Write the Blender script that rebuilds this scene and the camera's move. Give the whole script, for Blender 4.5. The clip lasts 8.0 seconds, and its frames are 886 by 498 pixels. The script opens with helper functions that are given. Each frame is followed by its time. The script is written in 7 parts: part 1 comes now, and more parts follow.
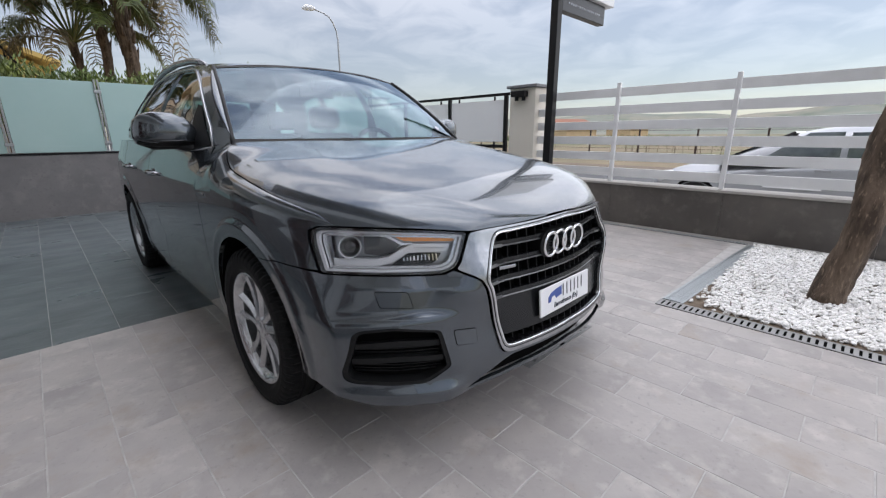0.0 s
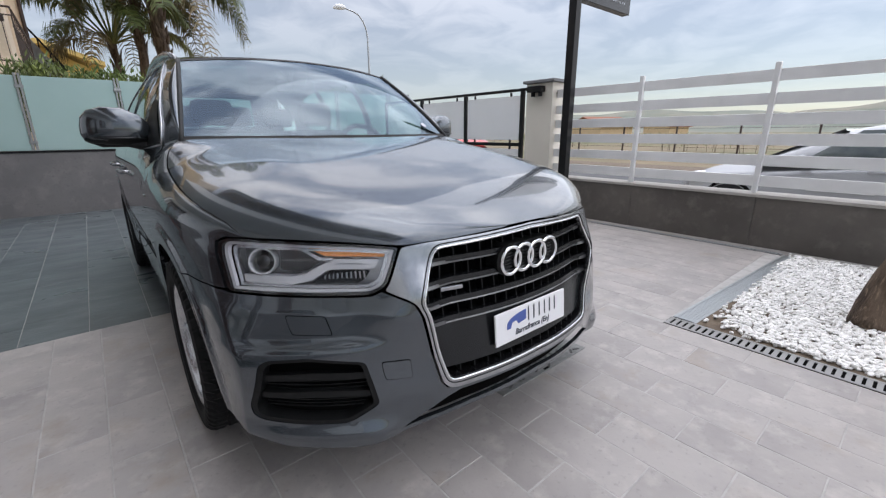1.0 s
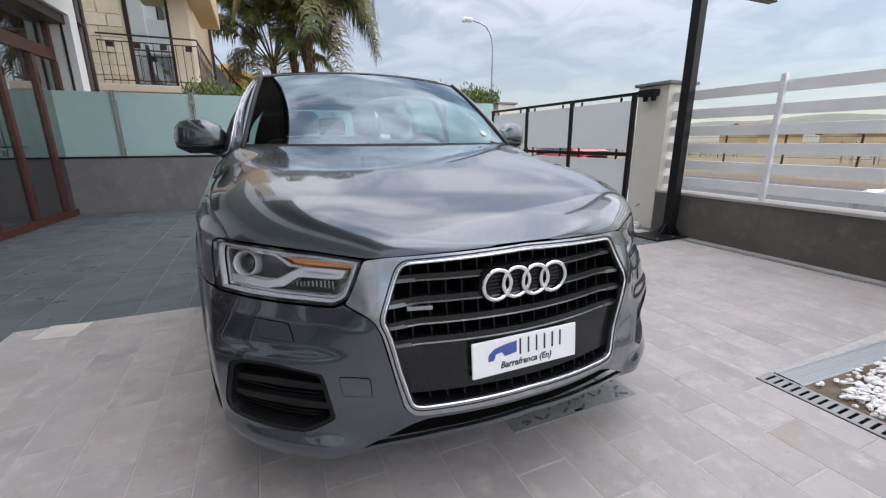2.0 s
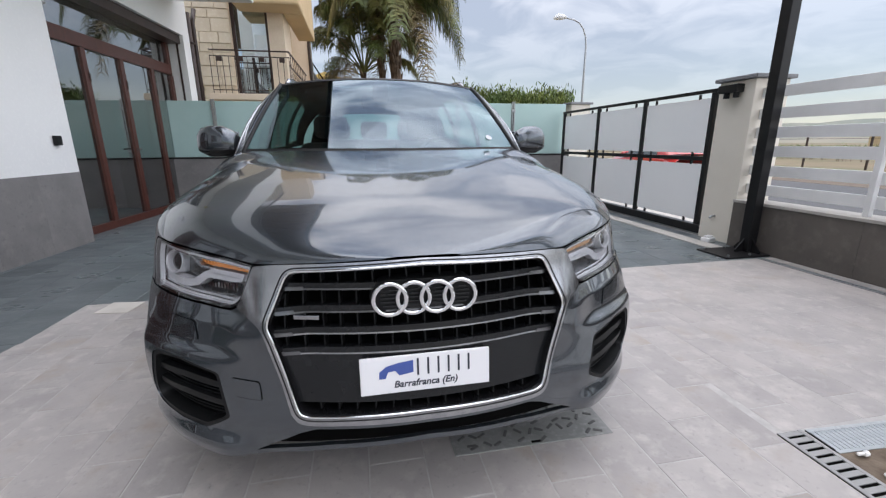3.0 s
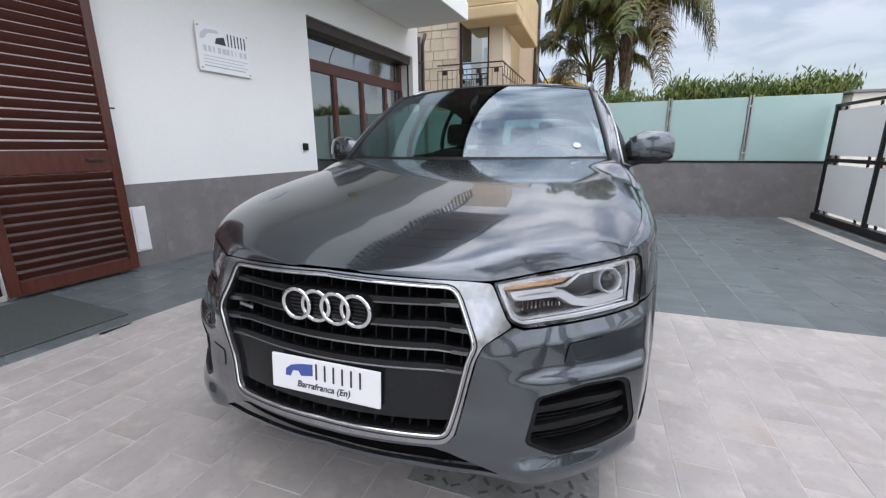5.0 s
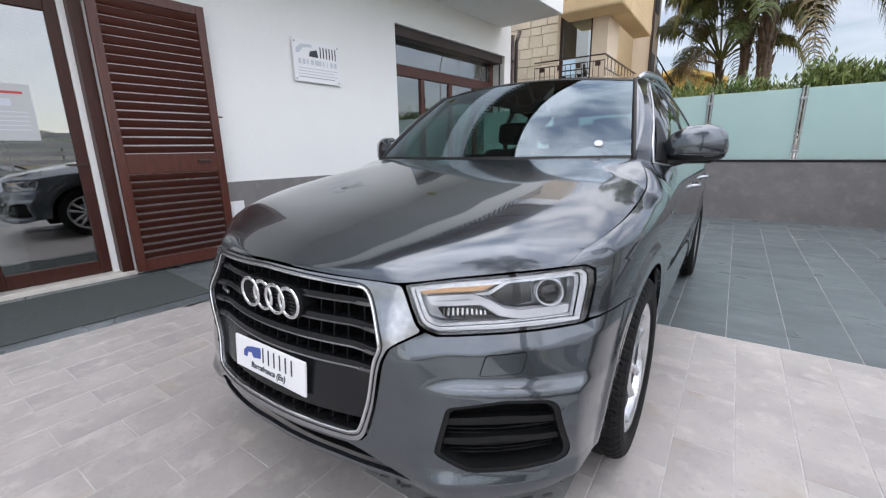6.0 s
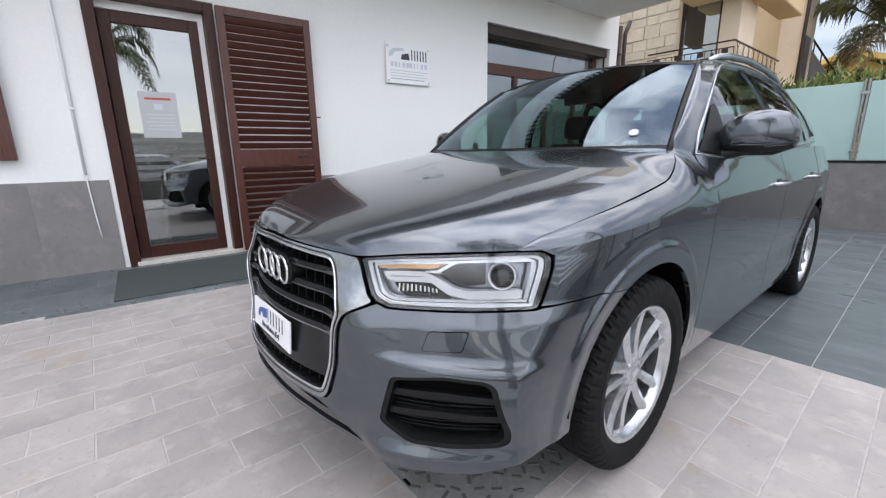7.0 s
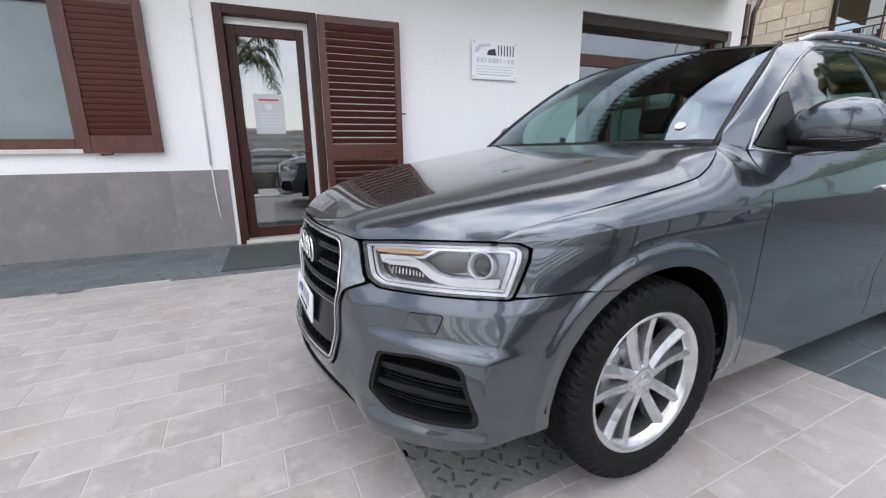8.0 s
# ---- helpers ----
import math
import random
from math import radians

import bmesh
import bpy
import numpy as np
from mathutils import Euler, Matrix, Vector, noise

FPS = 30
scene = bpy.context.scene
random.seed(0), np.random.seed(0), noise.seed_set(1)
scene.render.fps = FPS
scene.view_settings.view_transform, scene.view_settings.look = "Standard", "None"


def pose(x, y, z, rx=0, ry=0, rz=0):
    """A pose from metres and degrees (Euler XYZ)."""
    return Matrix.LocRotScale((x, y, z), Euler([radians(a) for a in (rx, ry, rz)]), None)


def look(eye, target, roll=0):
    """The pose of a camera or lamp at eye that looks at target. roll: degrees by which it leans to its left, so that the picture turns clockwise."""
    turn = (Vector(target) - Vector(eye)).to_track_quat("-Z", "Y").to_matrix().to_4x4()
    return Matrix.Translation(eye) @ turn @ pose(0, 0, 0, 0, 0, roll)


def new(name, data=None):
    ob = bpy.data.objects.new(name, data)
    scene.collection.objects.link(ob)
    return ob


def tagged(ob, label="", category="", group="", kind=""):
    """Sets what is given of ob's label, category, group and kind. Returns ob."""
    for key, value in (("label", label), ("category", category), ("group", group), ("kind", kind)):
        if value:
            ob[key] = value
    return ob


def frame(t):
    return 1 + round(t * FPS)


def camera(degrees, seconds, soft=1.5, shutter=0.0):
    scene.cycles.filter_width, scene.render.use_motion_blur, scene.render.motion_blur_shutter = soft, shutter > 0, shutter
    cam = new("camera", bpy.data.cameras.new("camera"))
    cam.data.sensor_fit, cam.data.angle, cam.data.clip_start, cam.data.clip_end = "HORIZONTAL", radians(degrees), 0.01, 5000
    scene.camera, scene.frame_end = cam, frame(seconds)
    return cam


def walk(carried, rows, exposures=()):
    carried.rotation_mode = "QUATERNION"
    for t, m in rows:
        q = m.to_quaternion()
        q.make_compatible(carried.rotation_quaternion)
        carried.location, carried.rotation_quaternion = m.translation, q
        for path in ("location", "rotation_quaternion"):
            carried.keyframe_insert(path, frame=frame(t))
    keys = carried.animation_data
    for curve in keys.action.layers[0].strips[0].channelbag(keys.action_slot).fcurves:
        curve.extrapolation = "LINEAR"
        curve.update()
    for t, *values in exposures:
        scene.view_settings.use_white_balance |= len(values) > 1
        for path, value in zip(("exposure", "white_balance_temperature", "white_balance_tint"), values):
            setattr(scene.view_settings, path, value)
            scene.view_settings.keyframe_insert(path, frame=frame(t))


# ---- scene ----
# ---- camera ----
cam = camera(94.2, 8.0, soft=1.25)
WALK = [
    (0.0, (-1.408, -0.765, 1.104), (-0.066, 0.617, 0.565), -0.4),
    (0.5, (-1.224, -0.751, 1.106), (0.095, 0.647, 0.554), -0.4),
    (1.0, (-1.047, -0.794, 1.096), (0.187, 0.682, 0.550), -0.4),
    (1.5, (-0.884, -0.867, 1.096), (0.151, 0.761, 0.569), -0.2),
    (2.0, (-0.665, -0.922, 1.096), (0.104, 0.853, 0.589), -0.3),
    (3.5, (0.082, -1.038, 1.119), (0.250, 0.893, 0.624), -0.3),
    (4.0, (0.283, -1.039, 1.128), (0.176, 0.898, 0.642), -0.2),
    (4.5, (0.476, -0.978, 1.134), (0.075, 0.921, 0.654), -0.2),
    (6.0, (1.096, -0.638, 1.126), (-0.022, 0.952, 0.655), -1.1),
    (6.5, (1.308, -0.516, 1.091), (-0.013, 0.914, 0.631), -1.0),
    (7.0, (1.421, -0.414, 1.071), (-0.072, 0.836, 0.614), -0.9),
    (7.5, (1.522, -0.303, 1.079), (-0.104, 0.768, 0.621), -0.8),
    (8.0, (1.644, -0.199, 1.060), (-0.103, 0.655, 0.590), -0.6),
]
walk(cam, [(t, look(eye, target, roll)) for t, eye, target, roll in WALK],
     exposures=[(0.0, 0.24), (2.0, 0.36), (3.5, 0.44), (4.5, 0.48), (6.0, 0.56), (8.0, 0.62)])

# ---- sky and sun: bright overcast ----
SUN_HEIGHT, SUN_TURN = 38.0, 118.0
world = bpy.data.worlds.new("sky")
scene.world = world
world.use_nodes = True
wn, wl = world.node_tree.nodes, world.node_tree.links
wn.clear()
w_out = wn.new("ShaderNodeOutputWorld")
w_sky = wn.new("ShaderNodeTexSky")
w_sky.sky_type, w_sky.sun_disc = "NISHITA", False
w_sky.dust_density, w_sky.ozone_density = 0.3, 1.0
w_sky.sun_elevation, w_sky.sun_rotation = radians(SUN_HEIGHT), radians(SUN_TURN)
w_bg = wn.new("ShaderNodeBackground")
w_bg.inputs["Strength"].default_value = 0.05
wl.new(w_sky.outputs[0], w_bg.inputs[0])
w_co = wn.new("ShaderNodeTexCoord")
w_sep = wn.new("ShaderNodeSeparateXYZ")
wl.new(w_co.outputs["Generated"], w_sep.inputs[0])
# cloud deck seen in perspective: direction divided by its height
w_h = wn.new("ShaderNodeMath"); w_h.operation = "MAXIMUM"; w_h.inputs[1].default_value = 0.0
wl.new(w_sep.outputs[2], w_h.inputs[0])
w_a = wn.new("ShaderNodeMath"); w_a.operation = "ADD"; w_a.inputs[1].default_value = 0.16
wl.new(w_h.outputs[0], w_a.inputs[0])
w_div = wn.new("ShaderNodeVectorMath"); w_div.operation = "DIVIDE"
w_cmb = wn.new("ShaderNodeCombineXYZ")
for i in range(3):
    wl.new(w_a.outputs[0], w_cmb.inputs[i])
wl.new(w_co.outputs["Generated"], w_div.inputs[0]); wl.new(w_cmb.outputs[0], w_div.inputs[1])
w_n = wn.new("ShaderNodeTexNoise")
w_n.inputs["Scale"].default_value, w_n.inputs["Detail"].default_value, w_n.inputs["Roughness"].default_value = 2.3, 5.0, 0.52
w_n.inputs["Distortion"].default_value = 0.5
wl.new(w_div.outputs[0], w_n.inputs["Vector"])
w_r = wn.new("ShaderNodeValToRGB")
w_r.color_ramp.elements[0].position, w_r.color_ramp.elements[0].color = 0.41, (0.25, 0.275, 0.35, 1)
w_r.color_ramp.elements[1].position, w_r.color_ramp.elements[1].color = 0.60, (0.955, 0.925, 0.945, 1)
wl.new(w_n.outputs["Fac"], w_r.inputs["Fac"])
# an overcast sky is about three times as bright overhead as at its rim
w_m = wn.new("ShaderNodeMapRange")
w_m.inputs["From Min"].default_value, w_m.inputs["From Max"].default_value = 0.0, 1.0
w_m.inputs["To Min"].default_value, w_m.inputs["To Max"].default_value = 0.42, 3.1
w_h2 = wn.new("ShaderNodeMath"); w_h2.operation = "POWER"; w_h2.inputs[1].default_value = 1.8
wl.new(w_h.outputs[0], w_h2.inputs[0])
wl.new(w_h2.outputs[0], w_m.inputs["Value"])
w_b2 = wn.new("ShaderNodeBackground")
# towards the horizon the clouds merge into an even pale grey
w_lo = wn.new("ShaderNodeMapRange")
w_lo.inputs["From Min"].default_value, w_lo.inputs["From Max"].default_value = 0.08, 0.62
w_lo.inputs["To Min"].default_value = 0.12
wl.new(w_h.outputs[0], w_lo.inputs["Value"])
w_mix = wn.new("ShaderNodeMix"); w_mix.data_type = "RGBA"
w_mix.inputs["A"].default_value = (0.565, 0.565, 0.615, 1)
wl.new(w_lo.outputs[0], w_mix.inputs["Factor"]); wl.new(w_r.outputs[0], w_mix.inputs["B"])
wl.new(w_mix.outputs["Result"], w_b2.inputs["Color"]); wl.new(w_m.outputs[0], w_b2.inputs["Strength"])
w_add = wn.new("ShaderNodeAddShader")
wl.new(w_bg.outputs[0], w_add.inputs[0]); wl.new(w_b2.outputs[0], w_add.inputs[1])
wl.new(w_add.outputs[0], w_out.inputs["Surface"])
sun = new("sun", bpy.data.lights.new("sun", "SUN"))
sun.data.energy, sun.data.angle, sun.data.color = 1.5, radians(110), (1.0, 0.97, 0.975)
sun.matrix_world = pose(0, 0, 30, 90 - SUN_HEIGHT, 0, 180 - SUN_TURN)

# ---- materials ----
def material(name, colour, rough=0.5, metal=0.0, coat=0.0, grain=(), bump=0.0, bump_scale=80.0, rough_var=0.0,
             island=0.0, alpha=1.0, transmission=0.0, spec=0.5, emit=0.0, stretch=(1, 1, 1), ior=1.45, random_tint=0.0, coat_ior=1.5):
    """A procedural surface. grain: rows of (scale, colour, low, high) that mix a second colour in by noise."""
    m = bpy.data.materials.new(name)
    m.use_nodes = True
    n, l = m.node_tree.nodes, m.node_tree.links
    b = n["Principled BSDF"]
    b.inputs["Roughness"].default_value, b.inputs["Metallic"].default_value = rough, metal
    b.inputs["Coat Weight"].default_value, b.inputs["Coat Roughness"].default_value = coat, 0.03
    b.inputs["Coat IOR"].default_value = coat_ior
    b.inputs["Transmission Weight"].default_value, b.inputs["IOR"].default_value = transmission, ior
    b.inputs["Specular IOR Level"].default_value, b.inputs["Alpha"].default_value = spec, alpha
    b.inputs["Base Color"].default_value = (*colour, 1)
    co = n.new("ShaderNodeTexCoord")
    mp = n.new("ShaderNodeMapping")
    mp.inputs["Scale"].default_value = stretch
    l.new(co.outputs["Object"], mp.inputs["Vector"])
    last = None
    for i, (scale, col, lo, hi) in enumerate(grain):
        t = n.new("ShaderNodeTexNoise")
        t.inputs["Scale"].default_value, t.inputs["Detail"].default_value, t.inputs["Roughness"].default_value = scale, 6.0, 0.6
        off = n.new("ShaderNodeVectorMath"); off.operation = "ADD"
        l.new(mp.outputs[0], off.inputs[0]); off.inputs[1].default_value = (3.7 * i, 1.3 * i, 7.1 * i)
        if random_tint:
            oi = n.new("ShaderNodeObjectInfo")
            sc = n.new("ShaderNodeMath"); sc.operation = "MULTIPLY"; sc.inputs[1].default_value = 37.0
            l.new(oi.outputs["Random"], sc.inputs[0])
            o2 = n.new("ShaderNodeVectorMath"); o2.operation = "ADD"
            l.new(off.outputs[0], o2.inputs[0]); l.new(sc.outputs[0], o2.inputs[1])
            off = o2
        l.new(off.outputs[0], t.inputs["Vector"])
        r = n.new("ShaderNodeMapRange")
        r.inputs["From Min"].default_value, r.inputs["From Max"].default_value = lo, hi
        l.new(t.outputs["Fac"], r.inputs["Value"])
        x = n.new("ShaderNodeMix"); x.data_type = "RGBA"
        l.new(r.outputs[0], x.inputs["Factor"])
        if last is None:
            x.inputs["A"].default_value = (*colour, 1)
        else:
            l.new(last, x.inputs["A"])
        x.inputs["B"].default_value = (*col, 1)
        last = x.outputs["Result"]
        if i == 0 and rough_var:
            rr = n.new("ShaderNodeMapRange")
            rr.inputs["From Min"].default_value, rr.inputs["From Max"].default_value = 0.3, 0.7
            rr.inputs["To Min"].default_value, rr.inputs["To Max"].default_value = max(rough - rough_var, 0.02), rough + rough_var
            l.new(t.outputs["Fac"], rr.inputs["Value"]); l.new(rr.outputs[0], b.inputs["Roughness"])
    if random_tint or island:
        hs = n.new("ShaderNodeHueSaturation")
        mr = n.new("ShaderNodeMapRange")
        amount = random_tint or island
        mr.inputs["To Min"].default_value, mr.inputs["To Max"].default_value = 1 - amount, 1 + amount
        if random_tint:
            l.new(n.new("ShaderNodeObjectInfo").outputs["Random"], mr.inputs["Value"])
        else:
            l.new(n.new("ShaderNodeNewGeometry").outputs["Random Per Island"], mr.inputs["Value"])
        l.new(mr.outputs[0], hs.inputs["Value"])
        if last is None:
            hs.inputs["Color"].default_value = (*colour, 1)
        else:
            l.new(last, hs.inputs["Color"])
        last = hs.outputs["Color"]
    if last is not None:
        l.new(last, b.inputs["Base Color"])
    if bump:
        t = n.new("ShaderNodeTexNoise")
        t.inputs["Scale"].default_value, t.inputs["Detail"].default_value = bump_scale, 5.0
        l.new(mp.outputs[0], t.inputs["Vector"])
        bp = n.new("ShaderNodeBump")
        bp.inputs["Strength"].default_value, bp.inputs["Distance"].default_value = bump, 0.01
        l.new(t.outputs["Fac"], bp.inputs["Height"]); l.new(bp.outputs[0], b.inputs["Normal"])
    if emit:
        b.inputs["Emission Color"].default_value, b.inputs["Emission Strength"].default_value = (*colour, 1), emit
    return m


def pane_glass(name, tint, rough=0.0, clear=0.8, mirror=0.08, sheen=(1.0, 1.0, 1.0)):
    """Thin glass: a see-through sheet whose reflection grows from `mirror` head-on towards grazing view, alike from both sides."""
    m = bpy.data.materials.new(name)
    m.use_nodes = True
    n, l = m.node_tree.nodes, m.node_tree.links
    n.clear()
    out = n.new("ShaderNodeOutputMaterial")
    tr = n.new("ShaderNodeBsdfTransparent"); tr.inputs["Color"].default_value = (*[c * clear for c in tint], 1)
    gl = n.new("ShaderNodeBsdfGlossy"); gl.inputs["Roughness"].default_value = rough; gl.inputs["Color"].default_value = (*sheen, 1)
    lw = n.new("ShaderNodeLayerWeight"); lw.inputs["Blend"].default_value = 0.5
    pw = n.new("ShaderNodeMath"); pw.operation = "POWER"; pw.inputs[1].default_value = 4.2
    mr = n.new("ShaderNodeMapRange")
    mr.inputs["To Min"].default_value, mr.inputs["To Max"].default_value = mirror, 1.0
    mx = n.new("ShaderNodeMixShader")
    l.new(lw.outputs["Facing"], pw.inputs[0]); l.new(pw.outputs[0], mr.inputs["Value"])
    l.new(mr.outputs[0], mx.inputs[0]); l.new(tr.outputs[0], mx.inputs[1]); l.new(gl.outputs[0], mx.inputs[2])
    l.new(mx.outputs[0], out.inputs[0])
    return m


M = {}
M["paint"] = material("grey_metallic_paint", (0.066, 0.078, 0.092), 0.24, 0.85, 1.0, grain=((900, (0.102, 0.120, 0.139), 0.45, 0.62),), coat_ior=1.62)
M["chrome"] = material("chrome", (0.78, 0.79, 0.81), 0.08, 1.0)
M["satin"] = material("satin_aluminium", (0.36, 0.37, 0.39), 0.24, 1.0, grain=((40, (0.45, 0.46, 0.48), 0.4, 0.7),))
M["satin_dark"] = material("dull_aluminium", (0.20, 0.205, 0.215), 0.3, 1.0, grain=((40, (0.16, 0.165, 0.17), 0.4, 0.7),))
M["rim"] = material("silver_alloy", (0.68, 0.69, 0.71), 0.26, 0.85, 0.6, grain=((25, (0.48, 0.49, 0.51), 0.4, 0.7),))
M["black"] = material("black_plastic", (0.006, 0.0065, 0.007), 0.45, 0, grain=((60, (0.010, 0.0105, 0.011), 0.4, 0.7),), bump=0.05, bump_scale=400, spec=0.3)
M["gloss_black"] = material("gloss_black", (0.008, 0.008, 0.009), 0.12, 0, 0.5)
M["slat"] = material("anthracite_slat", (0.010, 0.011, 0.0125), 0.26, 0.2, grain=((30, (0.013, 0.014, 0.016), 0.4, 0.7),))
# inside of the silver rim, darkened: its shade is put into the colour
M["barrel"] = material("shaded_silver_barrel", (0.085, 0.087, 0.09), 0.55, 0.6, grain=((25, (0.05, 0.052, 0.055), 0.4, 0.7),))
M["rubber"] = material("tyre_rubber", (0.007, 0.007, 0.0075), 0.75, 0, grain=((18, (0.011, 0.011, 0.011), 0.45, 0.75),), bump=0.1, bump_scale=150, spec=0.25)
M["carglass"] = pane_glass("car_glass", (0.72, 0.93, 0.90), clear=0.72, mirror=0.125, sheen=(0.74, 0.88, 1.0))
M["sideglass"] = pane_glass("tinted_side_glass", (0.72, 0.95, 0.88), clear=0.72, mirror=0.12)
M["dim_glass"] = material("dim_car_glass", (0.045, 0.055, 0.055), 0.08, 0, 0.8, grain=((2, (0.09, 0.105, 0.10), 0.4, 0.6),))
M["lens"] = pane_glass("clear_lens", (0.97, 0.98, 1.0), clear=0.97, mirror=0.04)
M["lamp_dark"] = material("lamp_bezel", (0.022, 0.023, 0.025), 0.25, 0.2)
M["lamp_mid"] = material("lamp_chamber", (0.11, 0.113, 0.118), 0.2, 0.7)
M["lamp_silver"] = material("lamp_silver", (0.70, 0.71, 0.73), 0.24, 0.8, grain=((60, (0.55, 0.56, 0.58), 0.4, 0.7),))
M["lamp_grey"] = material("lamp_inner_grey", (0.40, 0.41, 0.43), 0.28, 0.8)
M["lamp_white"] = material("light_guide", (0.66, 0.665, 0.68), 0.22, 0.2, 0.6)
# paler copy of the amber below: how light falls is put into the colour
M["amber_paled"] = material("amber_reflector_paled", (0.70, 0.42, 0.22), 0.22, 0.4, 0.4)
M["amber"] = material("amber_reflector", (0.85, 0.33, 0.08), 0.25, 0.1, 0.4)
M["interior"] = material("dark_interior", (0.020, 0.020, 0.022), 0.75, grain=((20, (0.032, 0.031, 0.031), 0.4, 0.7),), spec=0.25)
M["plate"] = material("plate_white", (0.80, 0.80, 0.82), 0.35)
M["ink"] = material("dark_ink", (0.03, 0.035, 0.05), 0.5)
M["ink_blue"] = material("blue_ink", (0.06, 0.10, 0.33), 0.5)
M["ink_pale"] = material("pale_ink", (0.55, 0.58, 0.64), 0.5)
M["ink_red"] = material("red_ink", (0.45, 0.06, 0.05), 0.5)
M["tile"] = material("grey_stone_tile", (0.385, 0.360, 0.342), 0.42, 0, grain=((2.2, (0.305, 0.287, 0.278), 0.42, 0.68), (9, (0.47, 0.44, 0.415), 0.52, 0.75), (3.4, (0.335, 0.295, 0.255), 0.56, 0.72), (45, (0.27, 0.26, 0.25), 0.58, 0.78)), bump=0.12, bump_scale=40, rough_var=0.10, random_tint=0.04)
M["tile_rest"] = material("grey_stone_tile_far", (0.385, 0.360, 0.342), 0.42, 0, grain=((2.2, (0.305, 0.287, 0.278), 0.42, 0.68), (9, (0.47, 0.44, 0.415), 0.52, 0.75), (3.4, (0.335, 0.295, 0.255), 0.56, 0.72), (45, (0.27, 0.26, 0.25), 0.58, 0.78)), bump=0.12, bump_scale=40, rough_var=0.10, island=0.04)
M["grout"] = material("grout", (0.47, 0.455, 0.44), 0.85, 0, grain=((14, (0.36, 0.35, 0.335), 0.4, 0.7),))
M["slate"] = material("dark_slate_tile", (0.115, 0.135, 0.142), 0.34, 0, grain=((1.3, (0.085, 0.10, 0.106), 0.4, 0.7), (5, (0.155, 0.175, 0.182), 0.52, 0.78), (40, (0.09, 0.10, 0.105), 0.55, 0.8)), bump=0.15, bump_scale=25, rough_var=0.10, island=0.08, stretch=(1, 2.6, 1))
M["slate_one"] = material("dark_slate", (0.115, 0.135, 0.142), 0.34, 0, grain=((1.3, (0.085, 0.10, 0.106), 0.4, 0.7), (5, (0.155, 0.175, 0.182), 0.52, 0.78), (40, (0.09, 0.10, 0.105), 0.55, 0.8)), bump=0.15, bump_scale=25, rough_var=0.10, random_tint=0.08, stretch=(1, 2.6, 1))
M["slate_grout"] = material("slate_grout", (0.09, 0.102, 0.108), 0.9, grain=((0.9, (0.065, 0.076, 0.08), 0.45, 0.55),))
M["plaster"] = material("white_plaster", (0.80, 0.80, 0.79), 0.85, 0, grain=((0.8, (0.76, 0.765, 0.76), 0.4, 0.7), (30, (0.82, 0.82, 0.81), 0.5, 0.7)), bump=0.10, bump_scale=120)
M["dado"] = material("grey_stoneware_panel", (0.205, 0.194, 0.192), 0.5, 0, grain=((2.6, (0.176, 0.168, 0.167), 0.42, 0.62), (6, (0.232, 0.219, 0.213), 0.52, 0.68), (30, (0.16, 0.152, 0.152), 0.56, 0.74)), bump=0.15, bump_scale=30, rough_var=0.08, random_tint=0.02)
M["wood"] = material("brown_painted_wood", (0.088, 0.026, 0.017), 0.40, 0, 0.1, grain=((5, (0.052, 0.015, 0.010), 0.4, 0.7), (60, (0.092, 0.028, 0.018), 0.5, 0.75)), bump=0.06, bump_scale=90, stretch=(8, 8, 1))
M["wood_dark"] = material("dark_brown_wood", (0.050, 0.016, 0.011), 0.42, 0, 0, grain=((5, (0.030, 0.010, 0.007), 0.4, 0.7), (60, (0.062, 0.020, 0.013), 0.5, 0.75)), bump=0.06, bump_scale=90, stretch=(8, 8, 1), spec=0.35)
M["window_film"] = material("frosted_window_film", (0.17, 0.215, 0.225), 0.16, 0, 0.3, grain=((1.0, (0.13, 0.17, 0.18), 0.4, 0.7),))
M["darkwood"] = material("dark_brown_metal", (0.035, 0.020, 0.016), 0.4, 0, grain=((8, (0.05, 0.03, 0.024), 0.4, 0.7),))
M["marble"] = material("pale_marble", (0.60, 0.57, 0.52), 0.35, 0, grain=((6, (0.50, 0.47, 0.42), 0.45, 0.7),))
M["shopglass"] = pane_glass("door_glass", (0.70, 0.76, 0.76), clear=0.66, mirror=0.27)
M["solarglass"] = pane_glass("solar_window_glass", (0.60, 0.70, 0.74), clear=0.4, mirror=0.72, sheen=(0.82, 0.94, 1.0))
M["frosted"] = material("frosted_green_glass", (0.45, 0.63, 0.605), 0.22, 0, 0.3, grain=((1.2, (0.49, 0.665, 0.64), 0.4, 0.7),), transmission=0.15, rough_var=0.05)
M["frosted_white"] = material("opal_panel", (0.88, 0.885, 0.89), 0.4, 0, 0.2, grain=((1.0, (0.84, 0.85, 0.86), 0.4, 0.7),))
M["steel"] = material("brushed_steel", (0.42, 0.43, 0.44), 0.35, 1.0, grain=((30, (0.33, 0.34, 0.35), 0.4, 0.7),), stretch=(1, 1, 8))
M["black_metal"] = material("black_painted_steel", (0.009, 0.009, 0.010), 0.42, 0, 0, grain=((6, (0.014, 0.014, 0.015), 0.4, 0.7),), spec=0.3)
M["white_metal"] = material("white_painted_metal", (0.78, 0.785, 0.79), 0.4, 0, 0.1, grain=((4, (0.72, 0.725, 0.73), 0.4, 0.7),))
M["galv"] = material("galvanised_grate", (0.42, 0.45, 0.46), 0.42, 0.75, grain=((14, (0.32, 0.35, 0.36), 0.4, 0.7), (60, (0.5, 0.52, 0.53), 0.5, 0.7)))
